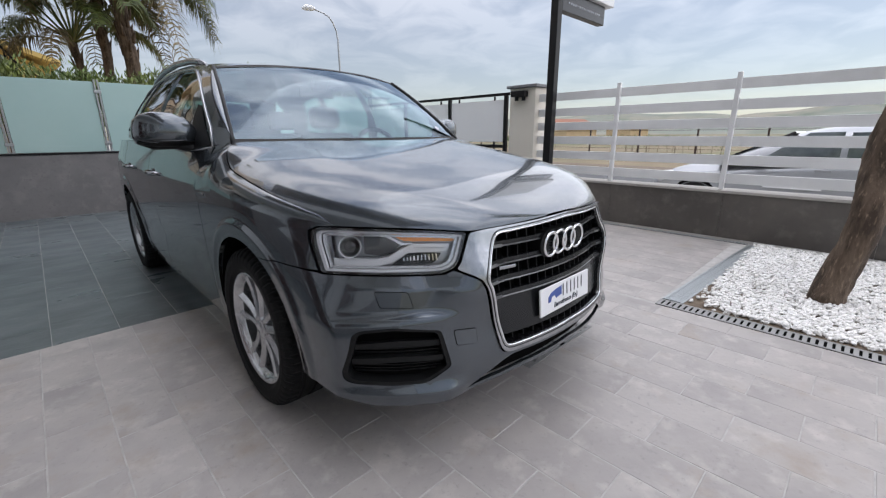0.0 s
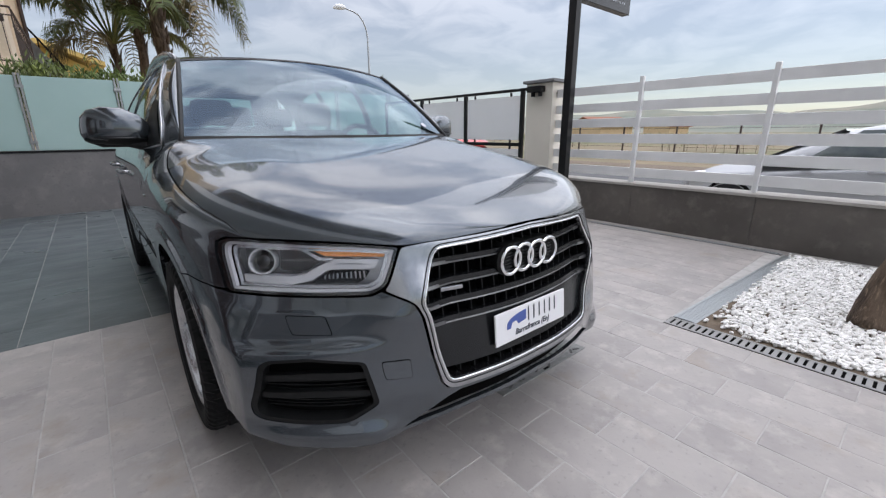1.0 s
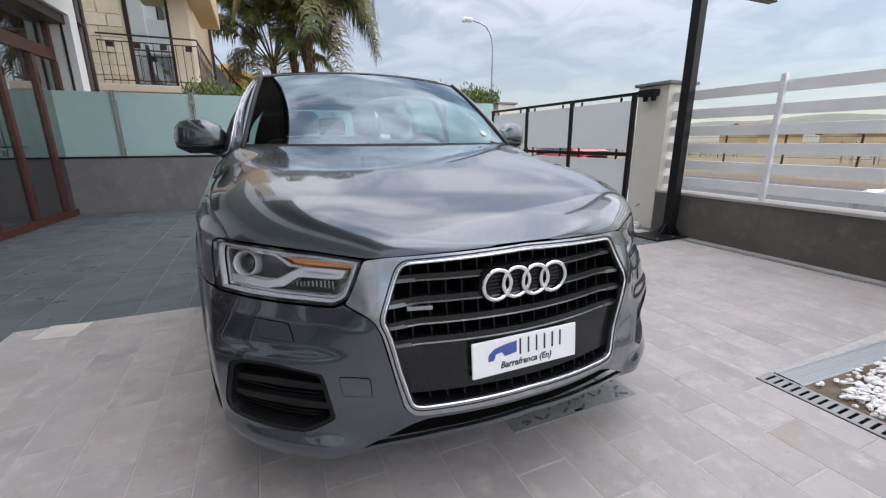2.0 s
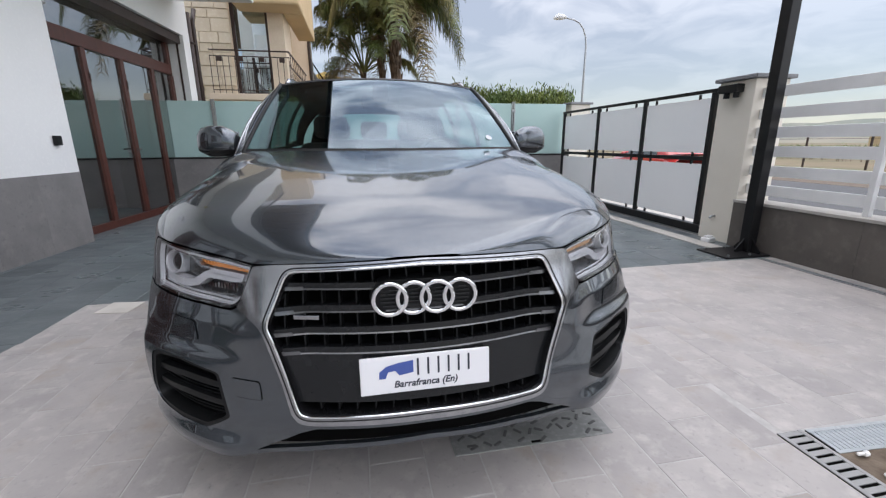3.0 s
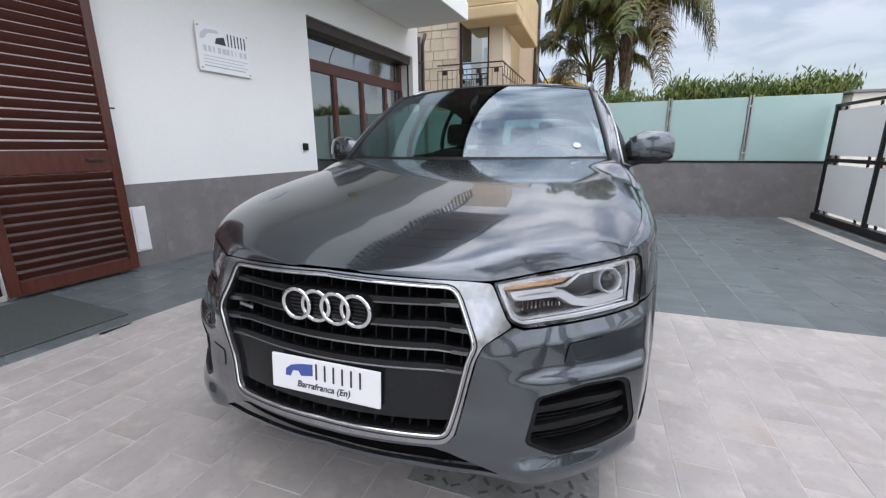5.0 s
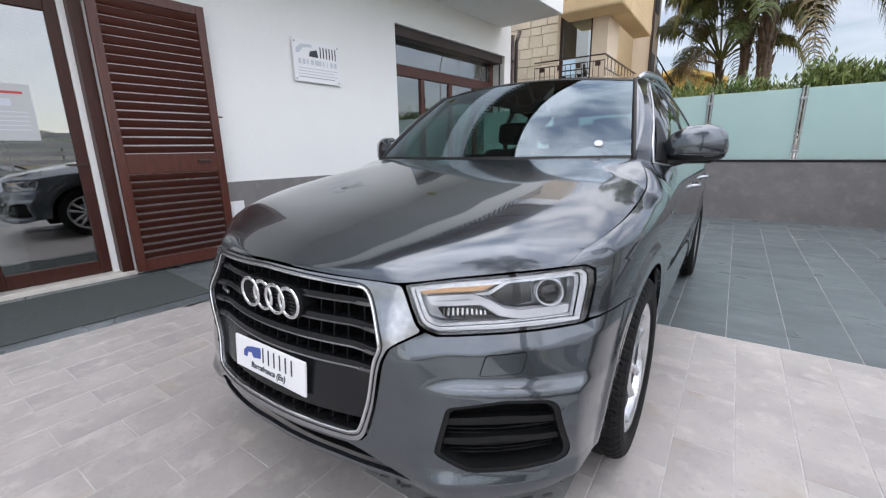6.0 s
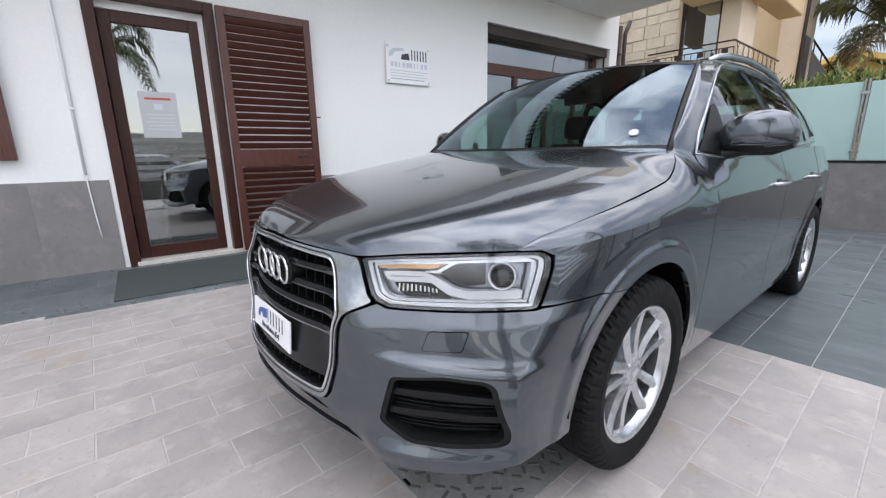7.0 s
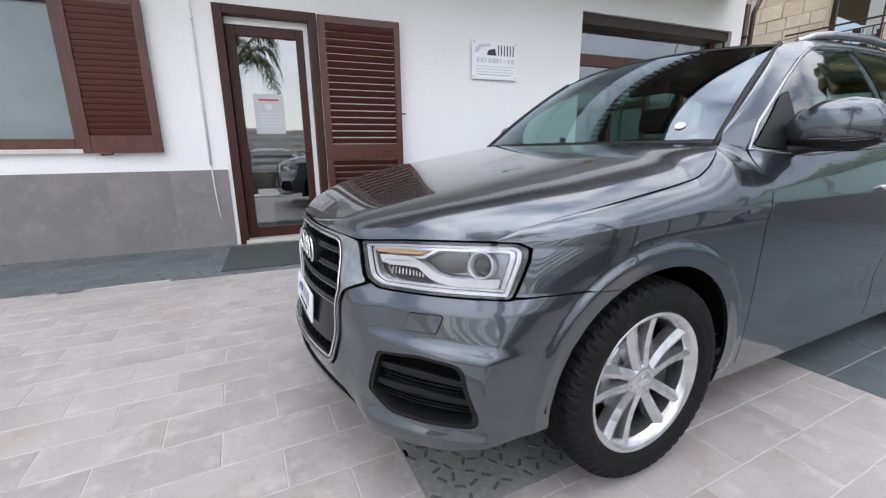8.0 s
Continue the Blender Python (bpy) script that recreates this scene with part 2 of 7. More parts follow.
# near-black for parts in recesses: their shade is put into the colour
M["dark"] = material("recess_shade_black", (0.004, 0.004, 0.004), 0.95, spec=0.05)
M["gravel"] = material("white_marble_chips", (0.86, 0.85, 0.83), 0.7, 0, grain=((30, (0.76, 0.75, 0.72), 0.45, 0.7),), island=0.12)
M["soil"] = material("brown_soil", (0.12, 0.09, 0.065), 0.95, 0, grain=((12, (0.20, 0.16, 0.12), 0.4, 0.7),), bump=0.6, bump_scale=30)
M["bark"] = material("palm_bark", (0.135, 0.098, 0.070), 0.9, 0, grain=((5, (0.055, 0.038, 0.027), 0.42, 0.6), (22, (0.25, 0.185, 0.13), 0.56, 0.72)), bump=1.0, bump_scale=26, stretch=(2.6, 2.6, 0.7))
M["leaf"] = material("palm_leaf", (0.072, 0.098, 0.026), 0.5, 0, grain=((0.55, (0.21, 0.175, 0.055), 0.46, 0.64), (4, (0.12, 0.145, 0.040), 0.5, 0.7)), island=0.45)
M["dry_leaf"] = material("dry_palm_leaf", (0.17, 0.125, 0.06), 0.7, 0, grain=((2, (0.12, 0.10, 0.045), 0.4, 0.7),), island=0.3)
M["hedge"] = material("hedge_leaf", (0.095, 0.145, 0.040), 0.5, 0, grain=((2.5, (0.19, 0.225, 0.060), 0.42, 0.66),), island=0.45)
M["stone"] = material("honey_stone", (0.72, 0.64, 0.51), 0.85, 0, grain=((1.5, (0.62, 0.53, 0.40), 0.4, 0.7), (12, (0.78, 0.71, 0.59), 0.5, 0.75)), bump=0.5, bump_scale=25, random_tint=0.10)
M["render_ochre"] = material("ochre_render", (0.64, 0.49, 0.30), 0.9, 0, grain=((0.8, (0.56, 0.42, 0.25), 0.4, 0.7),), bump=0.1, bump_scale=60)
M["yellow"] = material("yellow_render", (0.72, 0.52, 0.17), 0.9, 0, grain=((0.6, (0.50, 0.36, 0.13), 0.4, 0.7),))
M["roof"] = material("terracotta_roof", (0.27, 0.13, 0.085), 0.85, 0, grain=((3, (0.26, 0.11, 0.065), 0.4, 0.7),))
M["asphalt"] = material("asphalt", (0.085, 0.087, 0.09), 0.85, 0, grain=((0.4, (0.11, 0.11, 0.112), 0.4, 0.7), (30, (0.06, 0.062, 0.064), 0.5, 0.7)), bump=0.3, bump_scale=90)
M["concrete"] = material("pale_concrete", (0.42, 0.40, 0.37), 0.85, 0, grain=((0.7, (0.35, 0.335, 0.31), 0.4, 0.7), (20, (0.46, 0.44, 0.41), 0.5, 0.75)), bump=0.2, bump_scale=60)
M["field"] = material("dry_field", (0.19, 0.15, 0.095), 0.95, 0, grain=((0.05, (0.10, 0.12, 0.05), 0.45, 0.6), (0.6, (0.24, 0.19, 0.12), 0.45, 0.7), (9, (0.17, 0.14, 0.075), 0.5, 0.7)), bump=0.5, bump_scale=4)
M["hill"] = material("far_hill", (0.17, 0.19, 0.16), 0.95, 0, grain=((0.006, (0.25, 0.23, 0.18), 0.42, 0.6), (0.03, (0.13, 0.155, 0.12), 0.5, 0.7)))
M["white_car"] = material("silver_white_paint", (0.30, 0.31, 0.325), 0.35, 0.5, 0.7, grain=((500, (0.34, 0.35, 0.365), 0.4, 0.7),))
M["red_car"] = material("red_paint", (0.42, 0.025, 0.02), 0.3, 0.0, 1.0, grain=((300, (0.46, 0.03, 0.025), 0.4, 0.7),))
M["soffit"] = material("brown_roof_boards", (0.16, 0.105, 0.07), 0.7, 0, grain=((3, (0.11, 0.07, 0.05), 0.4, 0.7),), stretch=(1, 9, 1))
M["beige"] = material("beige_render", (0.74, 0.63, 0.50), 0.9, 0, grain=((0.9, (0.67, 0.56, 0.43), 0.4, 0.7), (25, (0.77, 0.67, 0.55), 0.5, 0.75)), bump=0.1, bump_scale=60)
M["east"] = material("brown_grey_stoneware", (0.120, 0.107, 0.096), 0.5, 0, grain=((1.6, (0.088, 0.079, 0.072), 0.4, 0.62), (8, (0.155, 0.140, 0.127), 0.52, 0.76)), bump=0.15, bump_scale=30, rough_var=0.08)
M["slat_wood"] = material("glossy_brown_slat", (0.088, 0.026, 0.017), 0.38, 0, 0.15, grain=((5, (0.058, 0.018, 0.012), 0.4, 0.7),), stretch=(8, 1, 8), coat_ior=1.7)
M["plaster_grey"] = material("grey_render", (0.22, 0.225, 0.235), 0.8, 0, grain=((1.5, (0.18, 0.185, 0.195), 0.4, 0.7),))
M["paper"] = material("white_paper", (0.80, 0.80, 0.80), 0.7)
M["notice_paper"] = material("greyish_paper", (0.46, 0.47, 0.48), 0.5, 0, 0.3)
M["mat"] = material("green_grey_doormat", (0.05, 0.062, 0.06), 0.95, 0, grain=((60, (0.075, 0.085, 0.082), 0.4, 0.7),), bump=0.6, bump_scale=300)
M["yellow_plastic"] = material("yellow_plastic", (0.62, 0.50, 0.05), 0.45)
M["plaster_cream"] = material("cream_render", (0.72, 0.68, 0.60), 0.85, 0, grain=((1.2, (0.66, 0.62, 0.545), 0.4, 0.7),), bump=0.12, bump_scale=90)
M["drain_concrete"] = material("grey_drain", (0.33, 0.33, 0.325), 0.6, 0.1, grain=((10, (0.26, 0.26, 0.255), 0.4, 0.7),))
M["lid"] = material("worn_cover", (0.27, 0.275, 0.265), 0.6, 0.2, grain=((5, (0.20, 0.205, 0.195), 0.4, 0.7), (40, (0.33, 0.33, 0.32), 0.5, 0.7)), bump=0.2, bump_scale=60)
M["lid_stud"] = material("worn_stud", (0.10, 0.10, 0.098), 0.7)
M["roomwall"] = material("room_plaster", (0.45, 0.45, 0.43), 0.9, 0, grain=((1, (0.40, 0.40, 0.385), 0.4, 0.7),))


# ---- helpers ----
def thing(name, m, label, category="", group="", kind=""):
    """An Empty at the base of a thing that its parts hang under."""
    ob = new(name)
    ob.empty_display_size = 0.1
    ob.matrix_world = m
    return tagged(ob, label, category, group, kind)


def part(name, bm, mat, parent=None, label="", m=None, smooth=False, kind=""):
    """One mesh object from a bmesh, under a thing or part."""
    me = bpy.data.meshes.new(name)
    bm.to_mesh(me)
    bm.free()
    for mm in (mat if isinstance(mat, (list, tuple)) else [mat]):
        me.materials.append(M[mm] if isinstance(mm, str) else mm)
    if smooth:
        for p in me.polygons:
            p.use_smooth = True
    ob = new(name, me)
    if parent is not None:
        ob.parent = parent
    if m is not None:
        ob.matrix_basis = m
    return tagged(ob, label, "", "", kind)


def setting(name, bm, mat, label, category, m=None, smooth=False):
    ob = part(name, bm, mat, None, label, m, smooth)
    return tagged(ob, label, category, "", "structure")


def box(bm, x0, x1, y0, y1, z0, z1, bevel=0.0, m=None):
    """Adds a box, with bevelled edges if asked."""
    vs = [bm.verts.new((x, y, z)) for x in (x0, x1) for y in (y0, y1) for z in (z0, z1)]
    fs = [bm.faces.new([vs[i] for i in f]) for f in ((0, 1, 3, 2), (4, 6, 7, 5), (0, 4, 5, 1), (2, 3, 7, 6), (0, 2, 6, 4), (1, 5, 7, 3))]
    if bevel:
        edges = list({e for f in fs for e in f.edges})
        r = bmesh.ops.bevel(bm, geom=edges, offset=bevel, segments=2, affect="EDGES", profile=0.5)
        vs = list({v for f in r["faces"] for v in f.verts} | {v for v in vs if v.is_valid})
    if m is not None:
        bmesh.ops.transform(bm, matrix=m, verts=[v for v in vs if v.is_valid])
    return vs


def boxed(x0, x1, y0, y1, z0, z1, bevel=0.0, m=None):
    bm = bmesh.new()
    box(bm, x0, x1, y0, y1, z0, z1, bevel, m)
    return bm


def tube(bm, points, radii, sides=10, closed_ends=True):
    """A tapered tube along points."""
    rings, pts = [], [Vector(p) for p in points]
    for i, p in enumerate(pts):
        d = (pts[min(i + 1, len(pts) - 1)] - pts[max(i - 1, 0)]).normalized()
        a = d.orthogonal().normalized() if i == 0 else (rings_axis - d * rings_axis.dot(d)).normalized()
        rings_axis = a
        b = d.cross(a)
        r = radii[i] if isinstance(radii, (list, tuple)) else radii
        rings.append([bm.verts.new(p + (a * math.cos(2 * math.pi * k / sides) + b * math.sin(2 * math.pi * k / sides)) * r) for k in range(sides)])
    for r0, r1 in zip(rings, rings[1:]):
        for k in range(sides):
            bm.faces.new((r0[k], r0[(k + 1) % sides], r1[(k + 1) % sides], r1[k]))
    if closed_ends:
        bm.faces.new(rings[0][::-1]); bm.faces.new(rings[-1])
    return rings


def tubed(points, radii, sides=10):
    bm = bmesh.new()
    tube(bm, points, radii, sides)
    return bm


def prism(bm, outline, axis, a0, a1):
    """A straight prism over a flat outline of pairs, along 'x', 'y' or 'z'."""
    put = {"x": lambda p, a: (a, p[0], p[1]), "y": lambda p, a: (p[0], a, p[1]), "z": lambda p, a: (p[0], p[1], a)}[axis]
    lo, hi = [bm.verts.new(put(p, a0)) for p in outline], [bm.verts.new(put(p, a1)) for p in outline]
    bm.faces.new(lo[::-1]); bm.faces.new(hi)
    for i in range(len(lo)):
        j = (i + 1) % len(lo)
        bm.faces.new((lo[i], lo[j], hi[j], hi[i]))
    bmesh.ops.recalc_face_normals(bm, faces=bm.faces[:])
    return bm


def mesh_part(name, verts, faces, mat, parent=None, label="", kind=""):
    """One mesh object straight from vertices and faces."""
    me = bpy.data.meshes.new(name)
    me.from_pydata(verts, [], faces)
    me.materials.append(M[mat])
    ob = new(name, me)
    if parent is not None:
        ob.parent = parent
    return tagged(ob, label, "", "", kind)

# ---- shape of the car's body ----
def mix_at(z, rows):
    """A smooth curve through (key, value) rows."""
    if z <= rows[0][0]:
        return rows[0][1]
    for i in range(len(rows) - 1):
        (a, va), (b, vb) = rows[i], rows[i + 1]
        if z <= b:
            d = (vb - va) / (b - a)
            d0 = d1 = d
            if i > 0:
                p, vp = rows[i - 1]
                d0 = ((va - vp) / (a - p) * (b - a) + d * (a - p)) / (b - p)
            if i + 2 < len(rows):
                q, vq = rows[i + 2]
                d1 = (d * (q - b) + (vq - vb) / (q - b) * (b - a)) / (q - a)
            h, t = b - a, (z - a) / (b - a)
            return va * (2 * t**3 - 3 * t * t + 1) + d0 * h * (t**3 - 2 * t * t + t) + vb * (3 * t * t - 2 * t**3) + d1 * h * (t**3 - t * t)
    return rows[-1][1]


def line_at(z, rows):
    if z <= rows[0][0]:
        return rows[0][1]
    for (a, va), (b, vb) in zip(rows, rows[1:]):
        if z <= b:
            return va + (vb - va) * (z - a) / (b - a)
    return rows[-1][1]


def ramp(a, b, t):
    t = min(max((t - a) / (b - a), 0.0), 1.0)
    return t * t * (3 - 2 * t)


NOSE = ((0.18, -0.005), (0.27, -0.030), (0.36, -0.036), (0.50, -0.018), (0.67, 0.010), (0.81, 0.030), (0.87, 0.06))
CORNER = ((0.18, 0.45), (0.35, 0.28), (0.50, 0.16), (0.67, 0.38), (0.81, 0.58))
FLANK = ((0.18, 0.850), (0.30, 0.872), (0.45, 0.886), (0.60, 0.897), (0.76, 0.905), (0.86, 0.903), (0.92, 0.893), (0.98, 0.875), (1.06, 0.846))
HUBS = (0.89, 3.493)
HUB_Z, TYRE_R = 0.335, 0.335
X_FRONT, Y_SIDE, Y_BACK, Y_TAIL = 0.84, 0.98, 3.70, 4.34


def clamp(t):
    return min(max(t, 0.0), 1.0)


def nose_y(x, z):
    a = abs(x)
    y = mix_at(z, NOSE) + 0.42 * x * x + mix_at(z, CORNER) * x ** 8
    # the grille's frame stands proud at its waist
    y -= 0.032 * ramp(0.30, 0.425, a) * (1 - ramp(0.425, 0.60, a)) * ramp(0.44, 0.63, z) * (1 - ramp(0.65, 0.78, z))
    # ledges of the bumper: under the lamps, over the fog grilles, and the blade below them
    crease = 0.612 + 0.085 * (a - 0.435)
    y += ramp(0.42, 0.52, a) * (0.020 * clamp((z - crease) / 0.05) - 0.006)
    y += ramp(0.47, 0.60, a) * (0.009 - 0.017 * (1 - ramp(0.528, 0.560, z)))
    y -= 0.026 * ramp(0.46, 0.58, a) * (1 - clamp((z - 0.282) / 0.038))
    return y


def flare(y, z):
    """The flat lip round a wheel arch, ending in a crisp edge."""
    out = 0.0
    for h in HUBS:
        rho = math.hypot(y - h, z - HUB_Z)
        out += (0.006 + 0.005 * ramp(0.39, 0.442, rho)) * (1 - ramp(0.438, 0.466, rho)) * ramp(0.2, 0.4, z)
    return out


def flank_base(y, z):
    """Half width along the doors, with the doors' hollow."""
    x = mix_at(z, FLANK)
    x -= 0.012 * math.exp(-((z - 0.47) / 0.10) ** 2) * ramp(1.3, 1.7, y) * (1 - ramp(2.9, 3.2, y))
    x += 0.006 * math.exp(-((z - 0.865) / 0.018) ** 2) * ramp(1.0, 1.5, y)
    # the door's upper front corner draws in towards the foot of the pillar
    x -= line_at(y, ((1.20, 0.12), (1.30, 0.105), (1.42, 0.040), (1.55, 0.006), (1.7, 0.0))) * ramp(0.92, 1.05, z)
    return x - 0.05 * ramp(3.2, 4.2, y) ** 2


def flank_x(y, z):
    return flank_base(y, z) + flare(y, z)


def wrap(u, z):
    """The body's wall at height z: u in metres round the nose (0 to X_FRONT), the corner (one metre) and the side."""
    s = 1.0
    if u < 0:
        s, u = -1.0, -u
    if u <= X_FRONT:
        x, y = u, nose_y(u, z)
    elif u <= X_FRONT + 0.5:
        t = (u - X_FRONT) / 0.5
        p0x, p0y = X_FRONT, nose_y(X_FRONT, z)
        d0 = (nose_y(X_FRONT, z) - nose_y(X_FRONT - 0.01, z)) / 0.01
        p1x, p1y = flank_base(Y_SIDE, z), Y_SIDE
        gap = p1y - p0y
        leg = p1x - p0x
        h00, h10, h01, h11 = 2 * t**3 - 3 * t * t + 1, t**3 - 2 * t * t + t, -2 * t**3 + 3 * t * t, t**3 - t * t
        x = h00 * p0x + h10 * 2.2 * leg + h01 * p1x + h11 * 0.0
        y = h00 * p0y + h10 * 2.2 * leg * d0 + h01 * p1y + h11 * 1.35 * gap
        x += flare(y, z) * ramp(0.0, 0.12, t)
    else:
        y = Y_SIDE + (u - X_FRONT - 0.5)
        if y <= Y_BACK:
            x = flank_x(y, z)
        else:
            a = min((y - Y_BACK) / 1.2, 1.0) * math.pi / 2
            xb = flank_x(Y_BACK, z)
            x = xb * math.cos(a) ** 0.42 if a < math.pi / 2 - 1e-6 else 0.0
            y = Y_BACK + (Y_TAIL - 0.10 * ramp(0.6, 1.2, z) - Y_BACK) * math.sin(a) ** 0.8
    return (s * x, y, z)


U_END = X_FRONT + 0.5 + (Y_BACK - Y_SIDE) + 1.2


def u_of_y(y):
    """u on the side for a place y behind the corner."""
    return X_FRONT + 0.5 + y - Y_SIDE


# the rim between the wall and the bonnet, as height over u
RIM = ((-0.37, 0.803), (0.0, 0.815), (0.37, 0.803), (0.44, 0.8005), (0.47, 0.803), (0.56, 0.814), (0.68, 0.8245), (0.77, 0.8275), (0.84, 0.830), (1.0, 0.845), (1.34, 0.872), (1.70, 0.905), (2.2, 0.93))
CROWN = ((0.03, 0.815), (0.07, 0.835), (0.14, 0.866), (0.28, 0.912), (0.5, 0.964), (0.8, 1.019), (1.05, 1.059), (1.2, 1.081), (1.4, 1.104))
RIM_LINE = []
for k in range(180):
    u = 0.012 * k
    RIM_LINE.append(wrap(u, mix_at(u, RIM)))


def rim_at(y):
    """Half width and height of that rim at y."""
    if y <= RIM_LINE[0][1]:
        return 1e-4, RIM_LINE[0][2]
    for p, q in zip(RIM_LINE, RIM_LINE[1:]):
        if p[1] <= y <= q[1]:
            t = (y - p[1]) / max(q[1] - p[1], 1e-9)
            return p[0] + (q[0] - p[0]) * t, p[2] + (q[2] - p[2]) * t
    return RIM_LINE[-1][0], RIM_LINE[-1][2]


def bonnet(r, y):
    """The bonnet and fender tops: r from -1 to 1 across, at y."""
    xb, zb = rim_at(y)
    a = abs(r)
    top = mix_at(y, CROWN)
    # a gently crowned middle, a fold on each side from the screen to the grille's corners, and a rolled edge
    k = ramp(1.05, 1.30, y)
    c = 0.66 - 0.10 * ramp(0.1, 1.2, y)
    w = 0.022
    fold = lambda t: w * math.log(1 + math.exp((t - c) / w))
    mid, out = 0.10 - 0.04 * k, (0.17 - 0.09 * k) * ramp(0.10, 0.75, y)
    z = top - (top - zb) * (mid * a * a + out * fold(a) / fold(1.0) + (1 - mid - out) * a ** (10 + 8 * k))
    return (r * xb, y, z)

# ---- ground outside ----
setting("ground", boxed(-900, 900, -900, 900, -0.60, -0.30), "field", "dry brown field with green patches up to the horizon", "ground")
setting("pavement", boxed(4.06, 9.0, -60, 90, -0.40, -0.285, 0.01), "concrete", "pale concrete pavement beyond the fence", "pavement")
setting("road", boxed(9.0, 15.0, -200, 260, -0.40, -0.293), "asphalt", "grey asphalt road", "road")
setting("verge", boxed(15.0, 17.2, -200, 260, -0.40, -0.288), "soil", "bare earth verge beyond the road", "verge")

# ---- forecourt floor ----
setting("floor_base", boxed(-4.6, 4.05, -7.0, 7.45, -0.32, -0.0014), "grout", "pale grout bed under the grey forecourt tiles", "floor")
BUILDING = pose(-3.42, 3.0, 0, 0, 0, -4)
EDGE_Y = 2.18


def strip_x(y):
    """The dark border along the building, which stands four degrees askew."""
    return -2.285 + 0.088 * y


BED = (1.385, 0.085)
TILE_W, TILE_L, GAP, X0 = 0.2, 0.4, 0.0032, 0.02


def tile_verts(x0, x1, y0, y1, c=0.0022):
    d, h = c, 0.0
    low = [(x0, y0), (x1, y0), (x1, y1), (x0, y1)]
    mid = low
    top = [(x0 + c, y0 + c), (x1 - c, y0 + c), (x1 - c, y1 - c), (x0 + c, y1 - c)]
    verts = [(x, y, -0.012) for x, y in low] + [(x, y, -d) for x, y in mid] + [(x, y, h) for x, y in top]
    faces = [(8, 9, 10, 11)]
    for k in (0, 4):
        faces += [(k + i, k + (i + 1) % 4, k + 4 + (i + 1) % 4, k + 4 + i) for i in range(4)]
    return verts, faces


# ---- the white building: wall with its openings ----
house_w = thing("building_front", BUILDING, "white plastered building with a grey base and brown doors", "building", "", "structure")
OPEN = ((-5.75, -4.56, 1.10, 2.52), (-3.26, -2.22, 0.0, 2.56), (1.50, 4.68, 0.0, 2.97))
cuts = [-8.5] + sorted([a for o in OPEN for a in o[:2]]) + [4.93]
bm = bmesh.new()
for a, b in zip(cuts, cuts[1:]):
    hole = next((o for o in OPEN if abs(o[0] - a) < 1e-6 and abs(o[1] - b) < 1e-6), None)
    if hole is None:
        box(bm, -0.35, 0, a, b, -0.05, 6.45)
    else:
        if hole[2] > 0:
            box(bm, -0.35, 0, a, b, -0.05, hole[2])
        box(bm, -0.35, 0, a, b, hole[3], 6.45)
bmesh.ops.remove_doubles(bm, verts=bm.verts[:], dist=1e-5)
part("wall", bm, "plaster", house_w, "white plastered wall")
part("balcony_slab", boxed(0.0, 1.30, -8.5, 4.53, 3.47, 3.78, 0.012), "plaster", house_w, "white concrete balcony slab overhead")
part("balcony_wall", boxed(1.16, 1.28, -8.5, 4.51, 3.78, 4.36, 0.01), "plaster", house_w, "white parapet of the balcony")
part("parapet_end", boxed(0.0, 1.16, 4.40, 4.51, 3.78, 4.36, 0.01), "plaster", house_w, "white parapet end")
railing = part("railing", boxed(1.20, 1.24, -8.4, 4.47, 4.92, 4.97, 0.006), "black_metal", house_w, "black railing on the parapet")
for k in range(54):
    s = -6.0 + 0.195 * k
    part("baluster", boxed(1.21, 1.23, s, s + 0.05, 4.36, 4.92), "black_metal", railing)
part("upper_door", boxed(0.001, 0.05, -1.2, 1.2, 3.80, 5.9, 0.01), "wood", house_w, "brown balcony door")
roof_over = part("roof", boxed(-4.6, 1.85, -8.8, 5.0, 6.46, 6.66, 0.01), "soffit", house_w, "overhanging roof with a brown boarded underside")
for k in range(14):
    part("rafter", boxed(0.0, 1.82, -8.4 + 1.0 * k, -8.32 + 1.0 * k, 6.37, 6.458, 0.004), "soffit", roof_over)
part("gutter", boxed(1.85, 1.98, -8.8, 5.0, 6.48, 6.62, 0.02), "black_metal", roof_over, "dark gutter")
# room behind the shop front and the office
room = bmesh.new()
box(room, -4.5, -4.4, -6.5, 4.9, 0, 3.3)
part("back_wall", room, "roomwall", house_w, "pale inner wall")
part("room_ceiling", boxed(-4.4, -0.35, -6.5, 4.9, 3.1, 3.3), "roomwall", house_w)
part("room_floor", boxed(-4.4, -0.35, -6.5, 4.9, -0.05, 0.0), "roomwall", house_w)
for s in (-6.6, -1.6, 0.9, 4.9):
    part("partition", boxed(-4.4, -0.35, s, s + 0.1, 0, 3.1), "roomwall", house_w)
# grey base of stoneware panels
dado = thing("dado", BUILDING, "grey stoneware panels along the base of the wall", "wall base", "", "structure")
for a, b in ((-8.4, -3.30), (-2.14, 1.485)):
    n = max(1, round((b - a) / 0.6))
    for k in range(n):
        s0, s1 = a + (b - a) * k / n, a + (b - a) * (k + 1) / n
        top = 0.865 if a < -3 else 0.835
        part("panel", boxed(0.001, 0.014, s0 + 0.0003, s1 - 0.0003, 0.0, top - 0.02 * (s0 > -2), 0.0006), "dado", dado)

